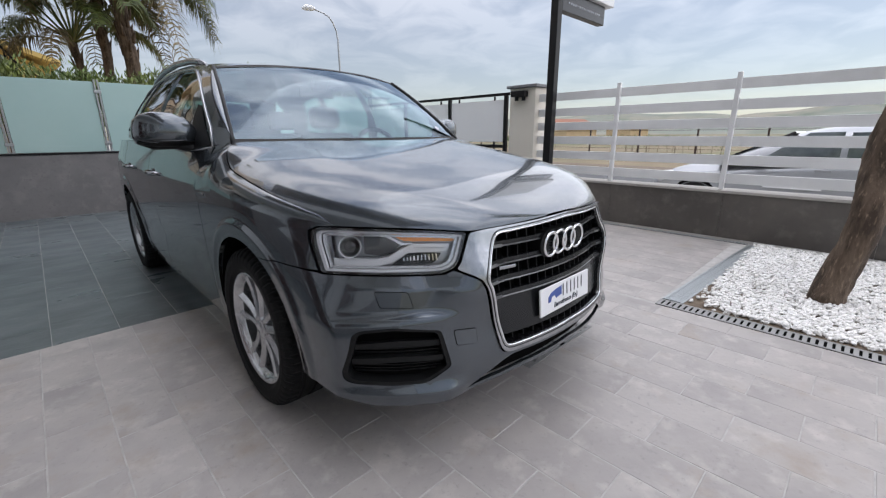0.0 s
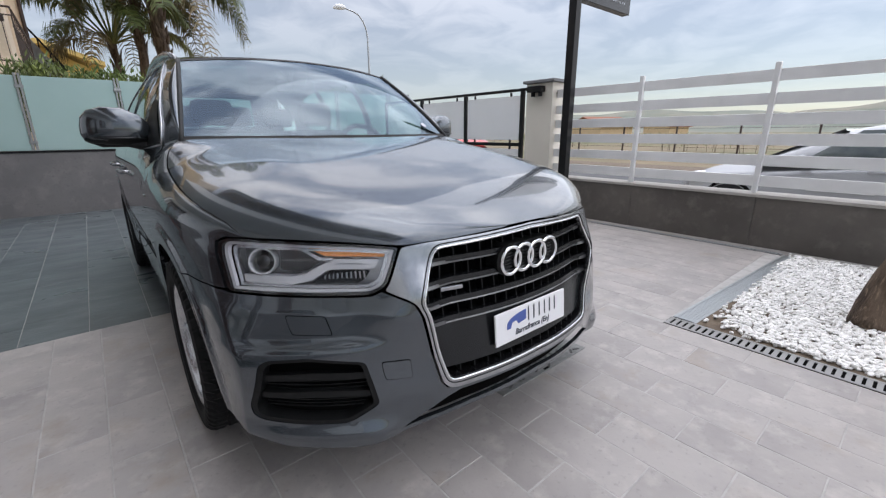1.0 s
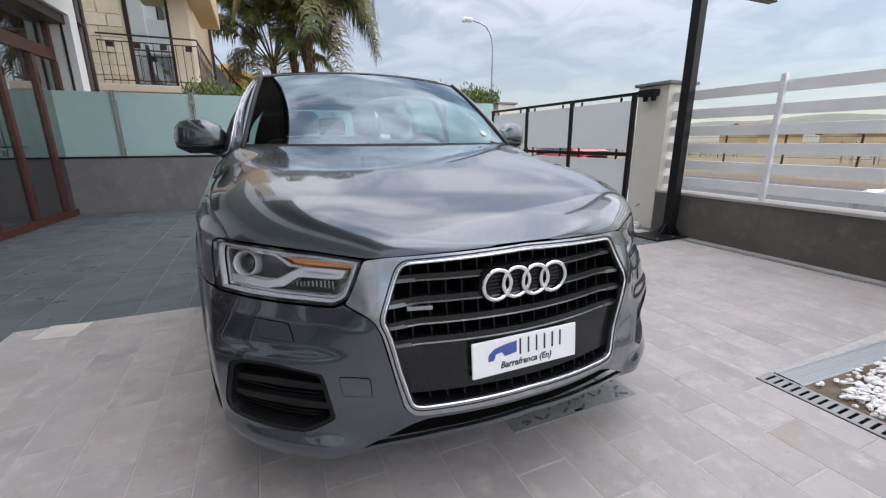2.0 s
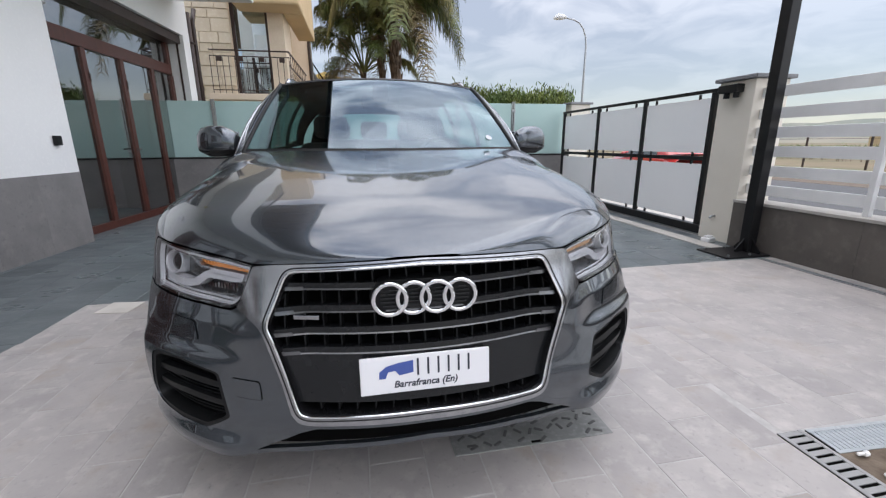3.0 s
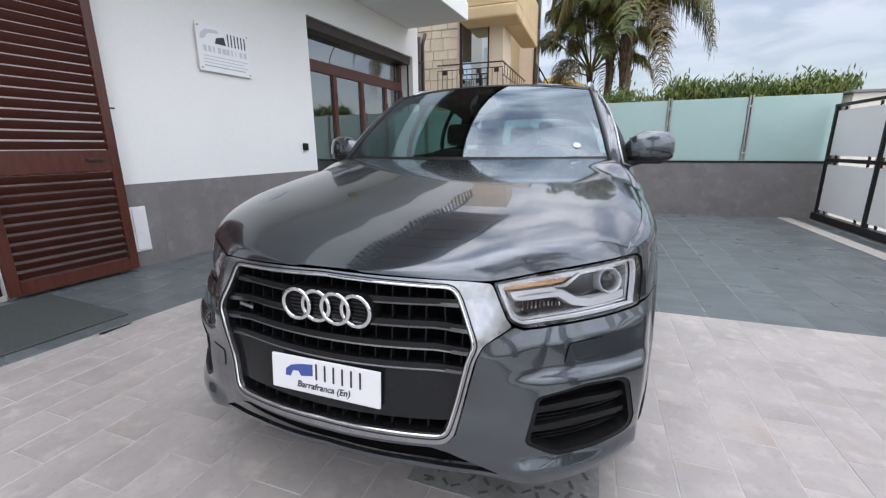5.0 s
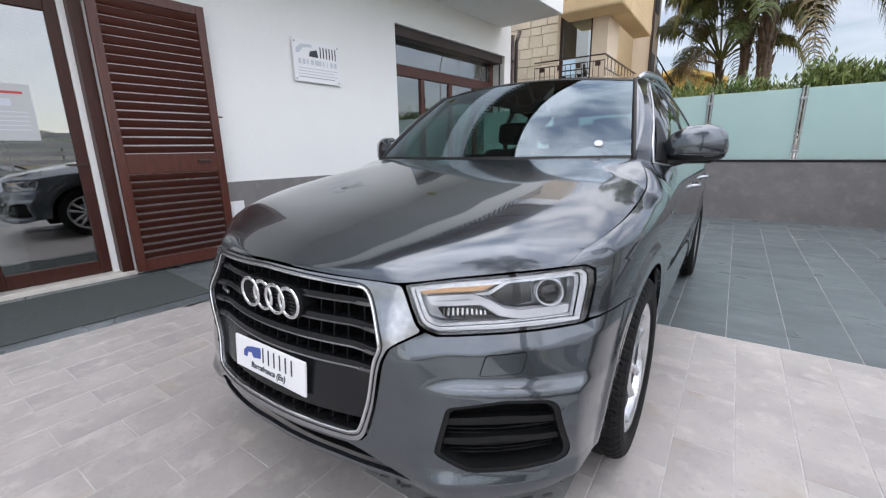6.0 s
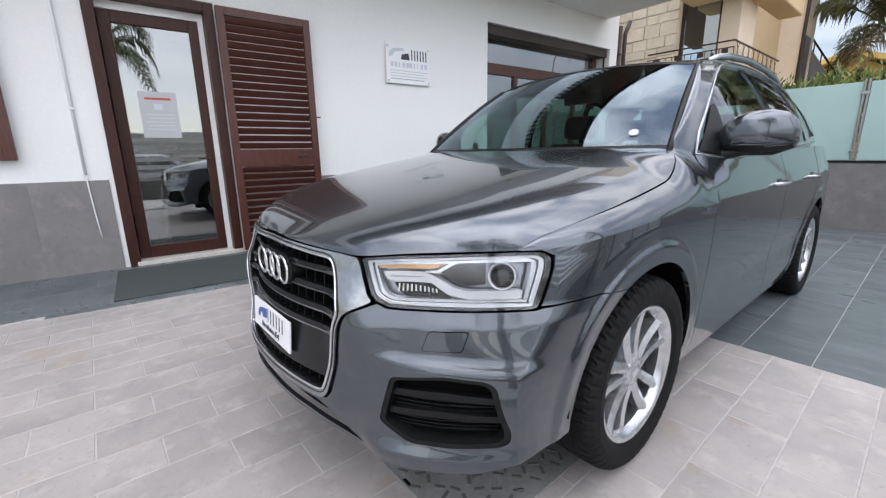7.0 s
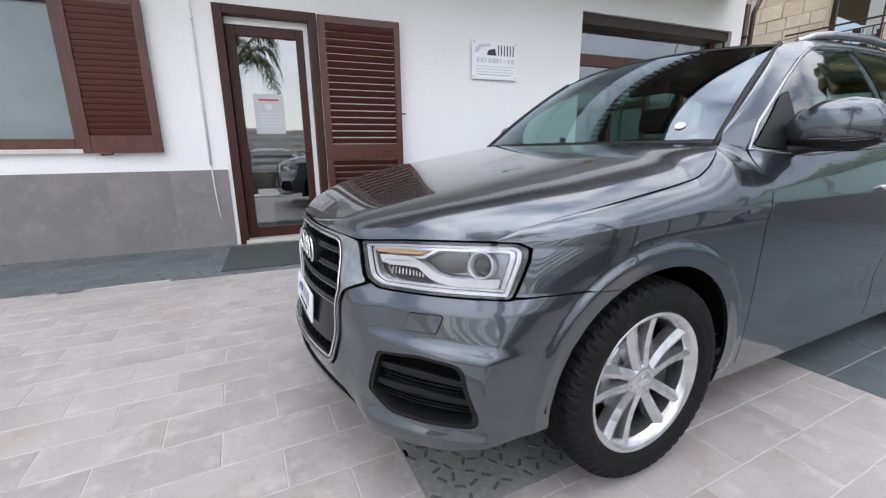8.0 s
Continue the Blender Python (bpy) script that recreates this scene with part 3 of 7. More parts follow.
# ---- back wall with frosted glass ----
BACK = pose(0.9, 7.12, 0, 0, 0, -2.0)
back = thing("wall_north", BACK, "low grey boundary wall carrying frosted green glass panes", "wall", "", "structure")
part("wall", boxed(-5.2, 3.15, 0, 0.30, -0.3, 0.86, 0.006), "dado", back, "grey stoneware wall")
part("coping", boxed(-5.2, 3.16, -0.012, 0.31, 0.862, 0.885, 0.004), "black_metal", back, "dark coping strip")
POSTS = (-4.62, -3.56, -2.50, -1.46, -0.24, 0.86, 1.98)
ends = (-5.2,) + POSTS + (3.12,)
for a, b in zip(ends, ends[1:]):
    part("glass_pane", boxed(a + 0.035, b - 0.035, 0.075, 0.087, 0.889, 1.855, 0.003), "frosted", back, "frosted green glass pane")
for x in POSTS:
    post = part("glass_post", boxed(x - 0.030, x - 0.008, 0.055, 0.105, 0.886, 1.885, 0.003), "steel", back, "brushed steel twin post")
    part("post_bar", boxed(x + 0.008, x + 0.030, 0.055, 0.105, 0.886, 1.885, 0.003), "steel", post)
    for z in (1.0, 1.72):
        part("clamp", boxed(x - 0.045, x + 0.045, 0.05, 0.112, z - 0.02, z + 0.02, 0.005), "steel", post)
    part("foot_plate", boxed(x - 0.05, x + 0.05, 0.03, 0.13, 0.886, 0.898, 0.002), "steel", post)

# ---- street side: low wall, pillar ----
low = thing("wall_east", pose(3.78, 0, 0), "low grey wall under the slatted fence", "wall", "", "structure")
n = 8
for k in range(n):
    y0, y1 = -7.0 + 9.72 * k / n, -7.0 + 9.72 * (k + 1) / n
    part("panel", boxed(0.0, 0.012, y0 + 0.001, y1 - 0.001, 0.0, 0.475, 0.0015), "east", low)
part("core", boxed(0.0125, 0.26, -7.0, 2.72, -0.32, 0.472), "concrete", low, "concrete core")
part("coping", boxed(-0.012, 0.275, -7.0, 2.72, 0.4765, 0.505, 0.004), "concrete", low, "pale stone coping")
pil = thing("gate_pillar", pose(4.03, 2.96, 0), "cream rendered gate pillar with a grey cap", "pillar", "gate pillars", "structure")
part("shaft", boxed(-0.20, 0.22, -0.22, 0.22, -0.3, 1.73, 0.008), "plaster_cream", pil, "cream rendered shaft")
part("cap", boxed(-0.24, 0.26, -0.26, 0.26, 1.732, 1.772, 0.008), "plaster_grey", pil, "grey stone cap")
bracket = part("gate_bracket", boxed(-0.30, -0.2005, -0.10, 0.14, 1.61, 1.69, 0.008), "black_metal", pil, "black steel gate catch")
for y in (-0.06, 0.06):
    part("roller", tubed([(-0.255, y, 1.555), (-0.255, y, 1.61)], 0.028, 12), "black_metal", bracket)
part("spout", tubed([(-0.195, 0.02, 0.28), (-0.25, 0.02, 0.275), (-0.27, 0.02, 0.255)], 0.012, 8), "steel", pil)
far_pil = thing("gate_pillar", pose(4.30, 7.3, 0), "cream rendered gate pillar with a grey cap beside the glass wall", "pillar", "gate pillars", "structure")
part("shaft", boxed(-0.20, 0.22, -0.22, 0.22, -0.3, 1.85, 0.008), "plaster_cream", far_pil, "cream rendered shaft")
part("cap", boxed(-0.24, 0.26, -0.26, 0.26, 1.852, 1.892, 0.008), "plaster_grey", far_pil, "grey stone cap")
part("kerb", boxed(3.45, 3.63, 2.6, 7.1, -0.05, 0.012, 0.004), "concrete", None, "pale concrete strip beside the gate track")
tagged(bpy.data.objects["kerb"], "pale concrete strip beside the gate track", "kerb", "", "structure")
# ---- the grey car ----
def rounded(poly, r=0.02, n=5):
    """A closed outline with its corners rounded."""
    out = []
    for i, p in enumerate(poly):
        a, b, c = Vector(poly[i - 1]), Vector(p), Vector(poly[(i + 1) % len(poly)])
        ra, rc = min(r, (a - b).length * 0.45), min(r, (c - b).length * 0.45)
        s, e = b + (a - b).normalized() * ra, b + (c - b).normalized() * rc
        for k in range(n + 1):
            t = k / n
            q = s * (1 - t) ** 2 + b * 2 * t * (1 - t) + e * t * t
            out.append((q.x, q.y))
    return out


def divided(poly, step):
    out = []
    for i, p in enumerate(poly):
        q = poly[(i + 1) % len(poly)]
        n = max(1, round(math.hypot(q[0] - p[0], q[1] - p[1]) / step))
        out += [(p[0] + (q[0] - p[0]) * k / n, p[1] + (q[1] - p[1]) * k / n) for k in range(n)]
    return out


def within(x, y, poly):
    hit, j = False, len(poly) - 1
    for i in range(len(poly)):
        (xi, yi), (xj, yj) = poly[i], poly[j]
        if (yi > y) != (yj > y) and x < (xj - xi) * (y - yi) / (yj - yi) + xi:
            hit = not hit
        j = i
    return hit


def flipped(poly):
    return [(-a, b) for a, b in reversed(poly)]


def inset(poly, d):
    """A closed outline drawn in by d all round."""
    area = sum(a[0] * b[1] - b[0] * a[1] for a, b in zip(poly, poly[1:] + poly[:1]))
    turn = 1 if area > 0 else -1
    out = []
    for i, p in enumerate(poly):
        a, b, c = Vector(poly[i - 1]), Vector(p), Vector(poly[(i + 1) % len(poly)])
        e0, e1 = (b - a).normalized(), (c - b).normalized()
        n0, n1 = Vector((-e0.y, e0.x)) * turn, Vector((-e1.y, e1.x)) * turn
        m = (n0 + n1) / max(1 + n0.dot(n1), 0.35)
        out.append(tuple(b + m * d))
    return out


def normal_of(surf, a, b, e=0.004):
    p, q, r, s = (Vector(surf(a + e, b)), Vector(surf(a - e, b)), Vector(surf(a, b + e)), Vector(surf(a, b - e)))
    n = (p - q).cross(r - s)
    return n.normalized() if n.length > 1e-12 else Vector((0, 0, 1))


def sheet(surf, outline, holes=(), step=0.025, lift=0.0, flange=0.014):
    """A skin cut out of a surface by an outline and holes, with its edges turned inwards: vertices and faces."""
    from mathutils.geometry import delaunay_2d_cdt
    loops = [divided(outline, step)] + [divided(h, step) for h in holes]
    pts, edges = [], []
    for loop in loops:
        k = len(pts)
        pts += loop
        edges += [(k + i, k + (i + 1) % len(loop)) for i in range(len(loop))]
    rim = np.array(pts)
    a0, b0, a1, b1 = min(p[0] for p in loops[0]), min(p[1] for p in loops[0]), max(p[0] for p in loops[0]), max(p[1] for p in loops[0])
    for i in range(1, int((a1 - a0) / step) + 1):
        for j in range(1, int((b1 - b0) / step) + 1):
            a, b = a0 + (i + 0.5 * (j % 2)) * step, b0 + j * step
            if within(a, b, loops[0]) and not any(within(a, b, h) for h in loops[1:]) and ((rim - (a, b)) ** 2).sum(1).min() > (0.5 * step) ** 2:
                pts.append((a, b))
    vs, _, fs, *_ = delaunay_2d_cdt([Vector(p) for p in pts], edges, [], 0, 1e-6)
    keep = []
    for f in fs:
        ca, cb = sum(vs[i].x for i in f) / len(f), sum(vs[i].y for i in f) / len(f)
        if within(ca, cb, loops[0]) and not any(within(ca, cb, h) for h in loops[1:]):
            keep.append(list(f))
    ns = [normal_of(surf, v.x, v.y) for v in vs]
    verts = [tuple(Vector(surf(v.x, v.y)) + n * lift) for v, n in zip(vs, ns)]
    if flange:
        count = {}
        for f in keep:
            for i in range(len(f)):
                e = (f[i], f[(i + 1) % len(f)])
                count[tuple(sorted(e))] = count.get(tuple(sorted(e)), []) + [e]
        for e in [v[0] for v in count.values() if len(v) == 1]:
            k = len(verts)
            for i in e:
                verts.append(verts[i])
            for i in e:
                verts.append(tuple(Vector(verts[i]) - ns[i] * flange))
            keep.append([k + 1, k, k + 2, k + 3])
    return verts, keep, [tuple(n) for n in ns]


def lattice(surf, na, nb, flange=0.0):
    """A skin over the unit square."""
    verts = [tuple(surf(i / na, j / nb)) for j in range(nb + 1) for i in range(na + 1)]
    faces = [[j * (na + 1) + i, j * (na + 1) + i + 1, (j + 1) * (na + 1) + i + 1, (j + 1) * (na + 1) + i] for j in range(nb) for i in range(na)]
    return verts, faces


def skin(name, sheets, mat, parent, label="", smooth=True):
    """One mesh object from sheets."""
    verts, faces, normals = [], [], []
    for v, f, *ns in sheets:
        k = len(verts)
        verts += v
        faces += [[k + i for i in q] for q in f]
        normals += (ns[0] if ns else []) + [(0.0, 0.0, 0.0)] * (len(v) - (len(ns[0]) if ns else 0))
    ob = mesh_part(name, verts, faces, mat, parent, label)
    for p in ob.data.polygons:
        p.use_smooth = smooth
    if smooth and any(len(q) > 2 for q in sheets):
        ob.data.normals_split_custom_set_from_vertices(normals)
    return ob


def u_at(y, z):
    """u on the wall for a place y at height z, in the corner or on the side."""
    if y >= Y_SIDE:
        return u_of_y(y)
    lo, hi = X_FRONT, X_FRONT + 0.5
    for _ in range(30):
        mid = (lo + hi) / 2
        lo, hi = (mid, hi) if wrap(mid, z)[1] < y else (lo, mid)
    return (lo + hi) / 2


def arch(hub, a0, a1, r=0.388, n=22):
    """Points of a wheel arch on the wall, angles from the front round the top."""
    out = []
    for k in range(n + 1):
        a = radians(a0 + (a1 - a0) * k / n)
        y, z = hub - r * math.cos(a), HUB_Z + r * math.sin(a)
        out.append((u_at(y, z), z))
    return out


def lathe(bm, profile, segs, axis_x=0.0):
    """Turns a profile of (x, radius) round the x axis."""
    rings = [[bm.verts.new((x, r * math.cos(2 * math.pi * k / segs), r * math.sin(2 * math.pi * k / segs))) for k in range(segs)] for x, r in profile]
    for r0, r1 in zip(rings, rings[1:]):
        for k in range(segs):
            bm.faces.new((r0[k], r0[(k + 1) % segs], r1[(k + 1) % segs], r1[k]))
    return rings


suv = thing("suv_car", pose(0, 0, 0), "dark grey metallic compact SUV parked on the stone-tiled forecourt", "car")

HEADLAMP = [(0.449, 0.795), (0.555, 0.8085), (0.68, 0.819), (0.765, 0.822), (0.803, 0.821), (0.819, 0.808), (0.824, 0.780), (0.824, 0.745), (0.821, 0.684), (0.812, 0.681), (0.784, 0.681), (0.70, 0.677), (0.567, 0.669), (0.528, 0.671), (0.505, 0.684), (0.490, 0.699), (0.468, 0.748)]
FOG = [(0.572, 0.494), (0.70, 0.518), (0.785, 0.515), (0.806, 0.500), (0.831, 0.375), (0.826, 0.340), (0.808, 0.327), (0.72, 0.319), (0.625, 0.318), (0.548, 0.366)]
FRAME_HALF = [(0.0, 0.371), (0.325, 0.365), (0.352, 0.370), (0.370, 0.392), (0.394, 0.500), (0.420, 0.610), (0.434, 0.643), (0.448, 0.655), (0.496, 0.683), (0.484, 0.697), (0.462, 0.747), (0.443, 0.794), (0.384, 0.800), (0.0, 0.812)]
MESH_HALF = [(0.0, 0.397), (0.325, 0.388), (0.346, 0.394), (0.355, 0.412), (0.377, 0.500), (0.403, 0.610), (0.415, 0.640), (0.412, 0.660), (0.362, 0.770), (0.345, 0.784), (0.0, 0.798)]
both = lambda half: half + [(-a, b) for a, b in reversed(half[1:-1])]
OUTER, OPENING = rounded(both(FRAME_HALF)[:], 0.012), rounded(both(MESH_HALF), 0.02)

# bumper: one skin from arch to arch under the lamps
half = [(0.0, 0.300), (0.27, 0.283), (0.40, 0.263), (0.48, 0.248), (0.60, 0.243), (0.77, 0.252), (0.835, 0.275)]
half += arch(HUBS[0], -6, 63, n=14)
half += [(u_at(0.60, 0.688), 0.688), (u_at(0.47, 0.687), 0.687), (0.832, 0.682), (0.822, 0.677), (0.784, 0.6755), (0.70, 0.6715), (0.567, 0.6635), (0.526, 0.6655), (0.504, 0.677),
         (0.452, 0.649), (0.439, 0.639), (0.425, 0.607), (0.399, 0.498), (0.375, 0.388), (0.355, 0.365), (0.326, 0.360), (0.0, 0.366)]
BUMPER = half + [(-a, b) for a, b in reversed(half[1:-1])]
SLOT = rounded(both([(0.0, 0.316), (0.27, 0.299), (0.40, 0.279), (0.487, 0.262), (0.355, 0.334), (0.31, 0.349), (0.0, 0.356)]), 0.008, 3)
FOG_R = rounded(FOG, 0.014, 4)
bumper = skin("front_bumper", [sheet(wrap, BUMPER, [SLOT, FOG_R, flipped(FOG_R)], 0.0125)], "paint", suv)
# near-black sheet in place of the shade inside the slot
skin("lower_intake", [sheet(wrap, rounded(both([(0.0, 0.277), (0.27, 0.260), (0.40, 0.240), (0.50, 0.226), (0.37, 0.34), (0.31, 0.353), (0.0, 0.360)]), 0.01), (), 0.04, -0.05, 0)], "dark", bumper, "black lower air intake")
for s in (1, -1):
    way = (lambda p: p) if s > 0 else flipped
    # black sheet draws the shade in the gap round the cover
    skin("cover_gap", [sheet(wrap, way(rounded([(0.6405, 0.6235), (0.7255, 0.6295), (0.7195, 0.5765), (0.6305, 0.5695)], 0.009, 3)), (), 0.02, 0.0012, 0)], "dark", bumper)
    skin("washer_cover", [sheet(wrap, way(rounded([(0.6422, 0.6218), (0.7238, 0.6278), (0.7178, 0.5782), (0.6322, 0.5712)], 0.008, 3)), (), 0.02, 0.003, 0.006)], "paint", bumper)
    # fog grille: a black sheet for the hollow's shade, with two ribs and a bright blade below
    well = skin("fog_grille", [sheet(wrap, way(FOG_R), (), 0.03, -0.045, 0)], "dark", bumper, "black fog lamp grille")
    skin("surround", [sheet(wrap, way(rounded([(0.560, 0.498), (0.70, 0.526), (0.79, 0.523), (0.814, 0.504), (0.839, 0.374), (0.834, 0.333), (0.812, 0.319), (0.72, 0.311), (0.62, 0.310), (0.535, 0.366)], 0.014, 4)), [way(rounded([(0.583, 0.487), (0.70, 0.508), (0.78, 0.505), (0.796, 0.492), (0.820, 0.375), (0.816, 0.347), (0.80, 0.337), (0.72, 0.329), (0.63, 0.328), (0.562, 0.367)], 0.012, 4))], 0.02, -0.004, 0.04)], "black", well)
    for z, dx in ((0.458, 0.0), (0.404, 0.004)):
        rib = [(0.575 - dx, z), (0.70, z + 0.010), (0.812, z + 0.004), (0.814, z - 0.014), (0.70, z - 0.010), (0.572 - dx, z - 0.018)]
        skin("rib", [sheet(wrap, way(rib), (), 0.03, -0.018, 0.022)], "black", well)
    for k in range(9):
        z = 0.352 + 0.012 * k
        skin("fine_rib", [sheet(wrap, way([(0.575, z), (0.81, z + 0.004), (0.81, z + 0.001), (0.575, z - 0.003)]), (), 0.06, -0.034, 0.008)], "black", well)
skin("cover_gap", [sheet(wrap, rounded([(-0.5335, 0.4875), (-0.5275, 0.4325), (-0.4515, 0.4235), (-0.4545, 0.4795)], 0.009, 3), (), 0.02, 0.0012, 0)], "dark", bumper)
skin("towing_cover", [sheet(wrap, rounded([(-0.5322, 0.4860), (-0.5262, 0.4342), (-0.4528, 0.4250), (-0.4558, 0.4780)], 0.008, 3), (), 0.02, 0.003, 0.006)], "paint", bumper)

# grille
# near-black sheet stands in for the shade behind the slats
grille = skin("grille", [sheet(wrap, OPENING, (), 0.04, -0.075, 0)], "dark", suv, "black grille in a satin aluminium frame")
skin("grille_frame", [sheet(wrap, OUTER, [OPENING], 0.02, 0.010, 0.03)], "satin", grille, "satin aluminium frame")
skin("frame_wall", [sheet(wrap, rounded(both([(a * 0.995, b) for a, b in MESH_HALF]), 0.02), [rounded(both([(a * 0.985, 0.59 + (b - 0.59) * 0.975) for a, b in MESH_HALF]), 0.02)], 0.03, -0.002, 0.07)], "gloss_black", grille)

ring = [tuple(Vector(wrap(a, b)) + normal_of(wrap, a, b) * (0.0075 if normal_of(wrap, a, b).y < 0 else -0.0075)) for a, b in divided(OPENING, 0.02)]
# black tube on the frame draws the shade line of a hollow
groove = [tuple(Vector(wrap(a, b)) + normal_of(wrap, a, b) * (0.0096 if normal_of(wrap, a, b).y < 0 else -0.0096)) for a, b in divided(inset(OPENING, -0.0085), 0.02)]
part("frame_groove", tubed(groove + groove[:2], 0.0022, 6), "black", grille, "black tube for the shade line in the frame", None, True)
part("bright_edge", tubed(ring + ring[:2], 0.0042, 6), "chrome", grille, "polished inner edge of the frame", None, True)


def opening_half(z):
    return line_at(z, ((0.39, 0.33), (0.412, 0.355), (0.50, 0.377), (0.61, 0.403), (0.64, 0.415), (0.66, 0.412), (0.77, 0.362), (0.784, 0.345)))


def bar_on_nose(z0, z1, w0, w1, lift, depth, step=0.03):
    return sheet(wrap, [(-w0, z0), (w0, z0), (w1, z1), (-w1, z1)], (), step, lift, depth)


for z in (0.744, 0.682, 0.624, 0.570):
    w = opening_half(z) - 0.005
    slat = skin("slat", [bar_on_nose(z - 0.010, z + 0.009, w, w, -0.010, 0.05)], "slat", grille)
    skin("slat_edge", [bar_on_nose(z - 0.0104, z - 0.0060, w, w, -0.0085, 0.006)], "satin" if z < 0.65 else "satin_dark", slat, "fine bright edge")
    for sg in (1, -1):
        tip = [(w - 0.052, z - 0.0108), (w, z - 0.0108), (w, z - 0.001), (w - 0.047, z - 0.001)]
        skin("slat_tip", [sheet(wrap, tip if sg > 0 else flipped(tip), (), 0.03, -0.007, 0.006)], "satin_dark", slat, "dull silver tip of the slat")
for k in range(-8, 9):
    x = 0.047 * k
    skin("upright", [sheet(wrap, [(x - 0.002, 0.575), (x + 0.002, 0.575), (x + 0.002, 0.79 if abs(x) < 0.34 else 0.74), (x - 0.002, 0.79 if abs(x) < 0.34 else 0.74)], (), 0.06, -0.03, 0.03)], "black", grille)
skin("plate_carrier", [sheet(wrap, [(-0.354, 0.424), (0.354, 0.424), (0.386, 0.560), (-0.386, 0.560)], (), 0.03, -0.012, 0.03)], "slat", grille, "smooth dark grey panel behind the plate")
for k in range(-6, 7):
    skin("lower_upright", [sheet(wrap, [(0.05 * k - 0.002, 0.400), (0.05 * k + 0.002, 0.400), (0.05 * k + 0.002, 0.43), (0.05 * k - 0.002, 0.43)], (), 0.06, -0.02, 0.03)], "black", grille)
# the four-ring emblem on its dark mount
stadium = [(sg * 0.098 + 0.050 * math.cos(radians(a)), 0.708 + 0.050 * math.sin(radians(a))) for sg, a0 in ((1, -90), (-1, 90)) for a in range(a0, a0 + 181, 15)]
emblem = part("emblem", prism(bmesh.new(), stadium, "y", 0.0, 0.05), "black", grille, "four linked chrome rings", pose(0, 0.024, 0))
for k in range(4):
    for i in range(5):
        z = 0.686 + 0.011 * i
        w = 0.026 if i in (1, 2, 3) else 0.019
        part("fine_rib", boxed(-w, w, -0.004, 0.0, z - 0.0022, z + 0.0022), "slat", emblem, "", pose(-0.0955 + 0.0637 * k, 0.0, 0))
for k in range(4):
    bm = bmesh.new()
    rings = []
    R, r = 0.0435, 0.0068
    for i in range(40):
        a = 2 * math.pi * i / 40
        rings.append([bm.verts.new(((R + r * math.cos(2 * math.pi * j / 8)) * math.cos(a), r * 0.8 * math.sin(2 * math.pi * j / 8), (R + r * math.cos(2 * math.pi * j / 8)) * math.sin(a))) for j in range(8)])
    for i in range(40):
        for j in range(8):
            bm.faces.new((rings[i][j], rings[(i + 1) % 40][j], rings[(i + 1) % 40][(j + 1) % 8], rings[i][(j + 1) % 8]))
    bmesh.ops.recalc_face_normals(bm, faces=bm.faces[:])
    part("ring", bm, "chrome", emblem, "", pose(-0.0955 + 0.0637 * k, -0.012 + 0.002 * (k % 2), 0.708), True)
part("badge", boxed(-0.035, 0.035, -0.004, 0.004, -0.006, 0.006, 0.002), "satin", grille, "small silver script badge", pose(-0.315, 0.045, 0.664, 0, 0, -15))

# dealer plate
plate = part("registration_plate", boxed(-0.18, 0.18, -0.004, 0.004, -0.053, 0.053, 0.003), "plate", suv, "white dealer plate with blue and black print", pose(-0.005, -0.011, 0.500, -5, 0, 0))


def flat_part(name, outline, y, mat, parent):
    bm = bmesh.new()
    prism(bm, outline, "y", y - 0.0012, y)
    return part(name, bm, mat, parent)


flat_part("blue_shape", [(-0.13, -0.008), (-0.128, 0.012), (-0.110, 0.026), (-0.075, 0.034), (-0.036, 0.038), (-0.036, 0.004), (-0.075, -0.002), (-0.085, 0.012), (-0.105, 0.010), (-0.112, -0.008)], -0.0042, "ink_blue", plate)
for k in range(6):
    x = -0.026 + 0.0285 * k
    flat_part("dark_bar", [(x, -0.006), (x + 0.0055, -0.006), (x + 0.0055, 0.042), (x, 0.042)], -0.0042, "ink", plate)


def lettering(name, words, size, mat, parent, m, extrude=0.0006, slant=0.0, bold=0.0):
    cu = bpy.data.curves.new(name, "FONT")
    cu.body, cu.size, cu.align_x, cu.align_y, cu.extrude = words, size, "CENTER", "CENTER", extrude
    cu.shear, cu.offset = slant, bold
    tmp = bpy.data.objects.new(name, cu)
    scene.collection.objects.link(tmp)
    me = bpy.data.meshes.new_from_object(tmp.evaluated_get(bpy.context.evaluated_depsgraph_get()))
    bpy.data.objects.remove(tmp)
    me.materials.append(M[mat])
    ob = new(name, me)
    ob.parent, ob.matrix_basis = parent, m
    return ob


lettering("lettering", "Barrafranca (En)", 0.027, "ink", plate, pose(-0.002, -0.0048, -0.028, 90, 0, 0), 0.0006, 0.22, 0.0005)

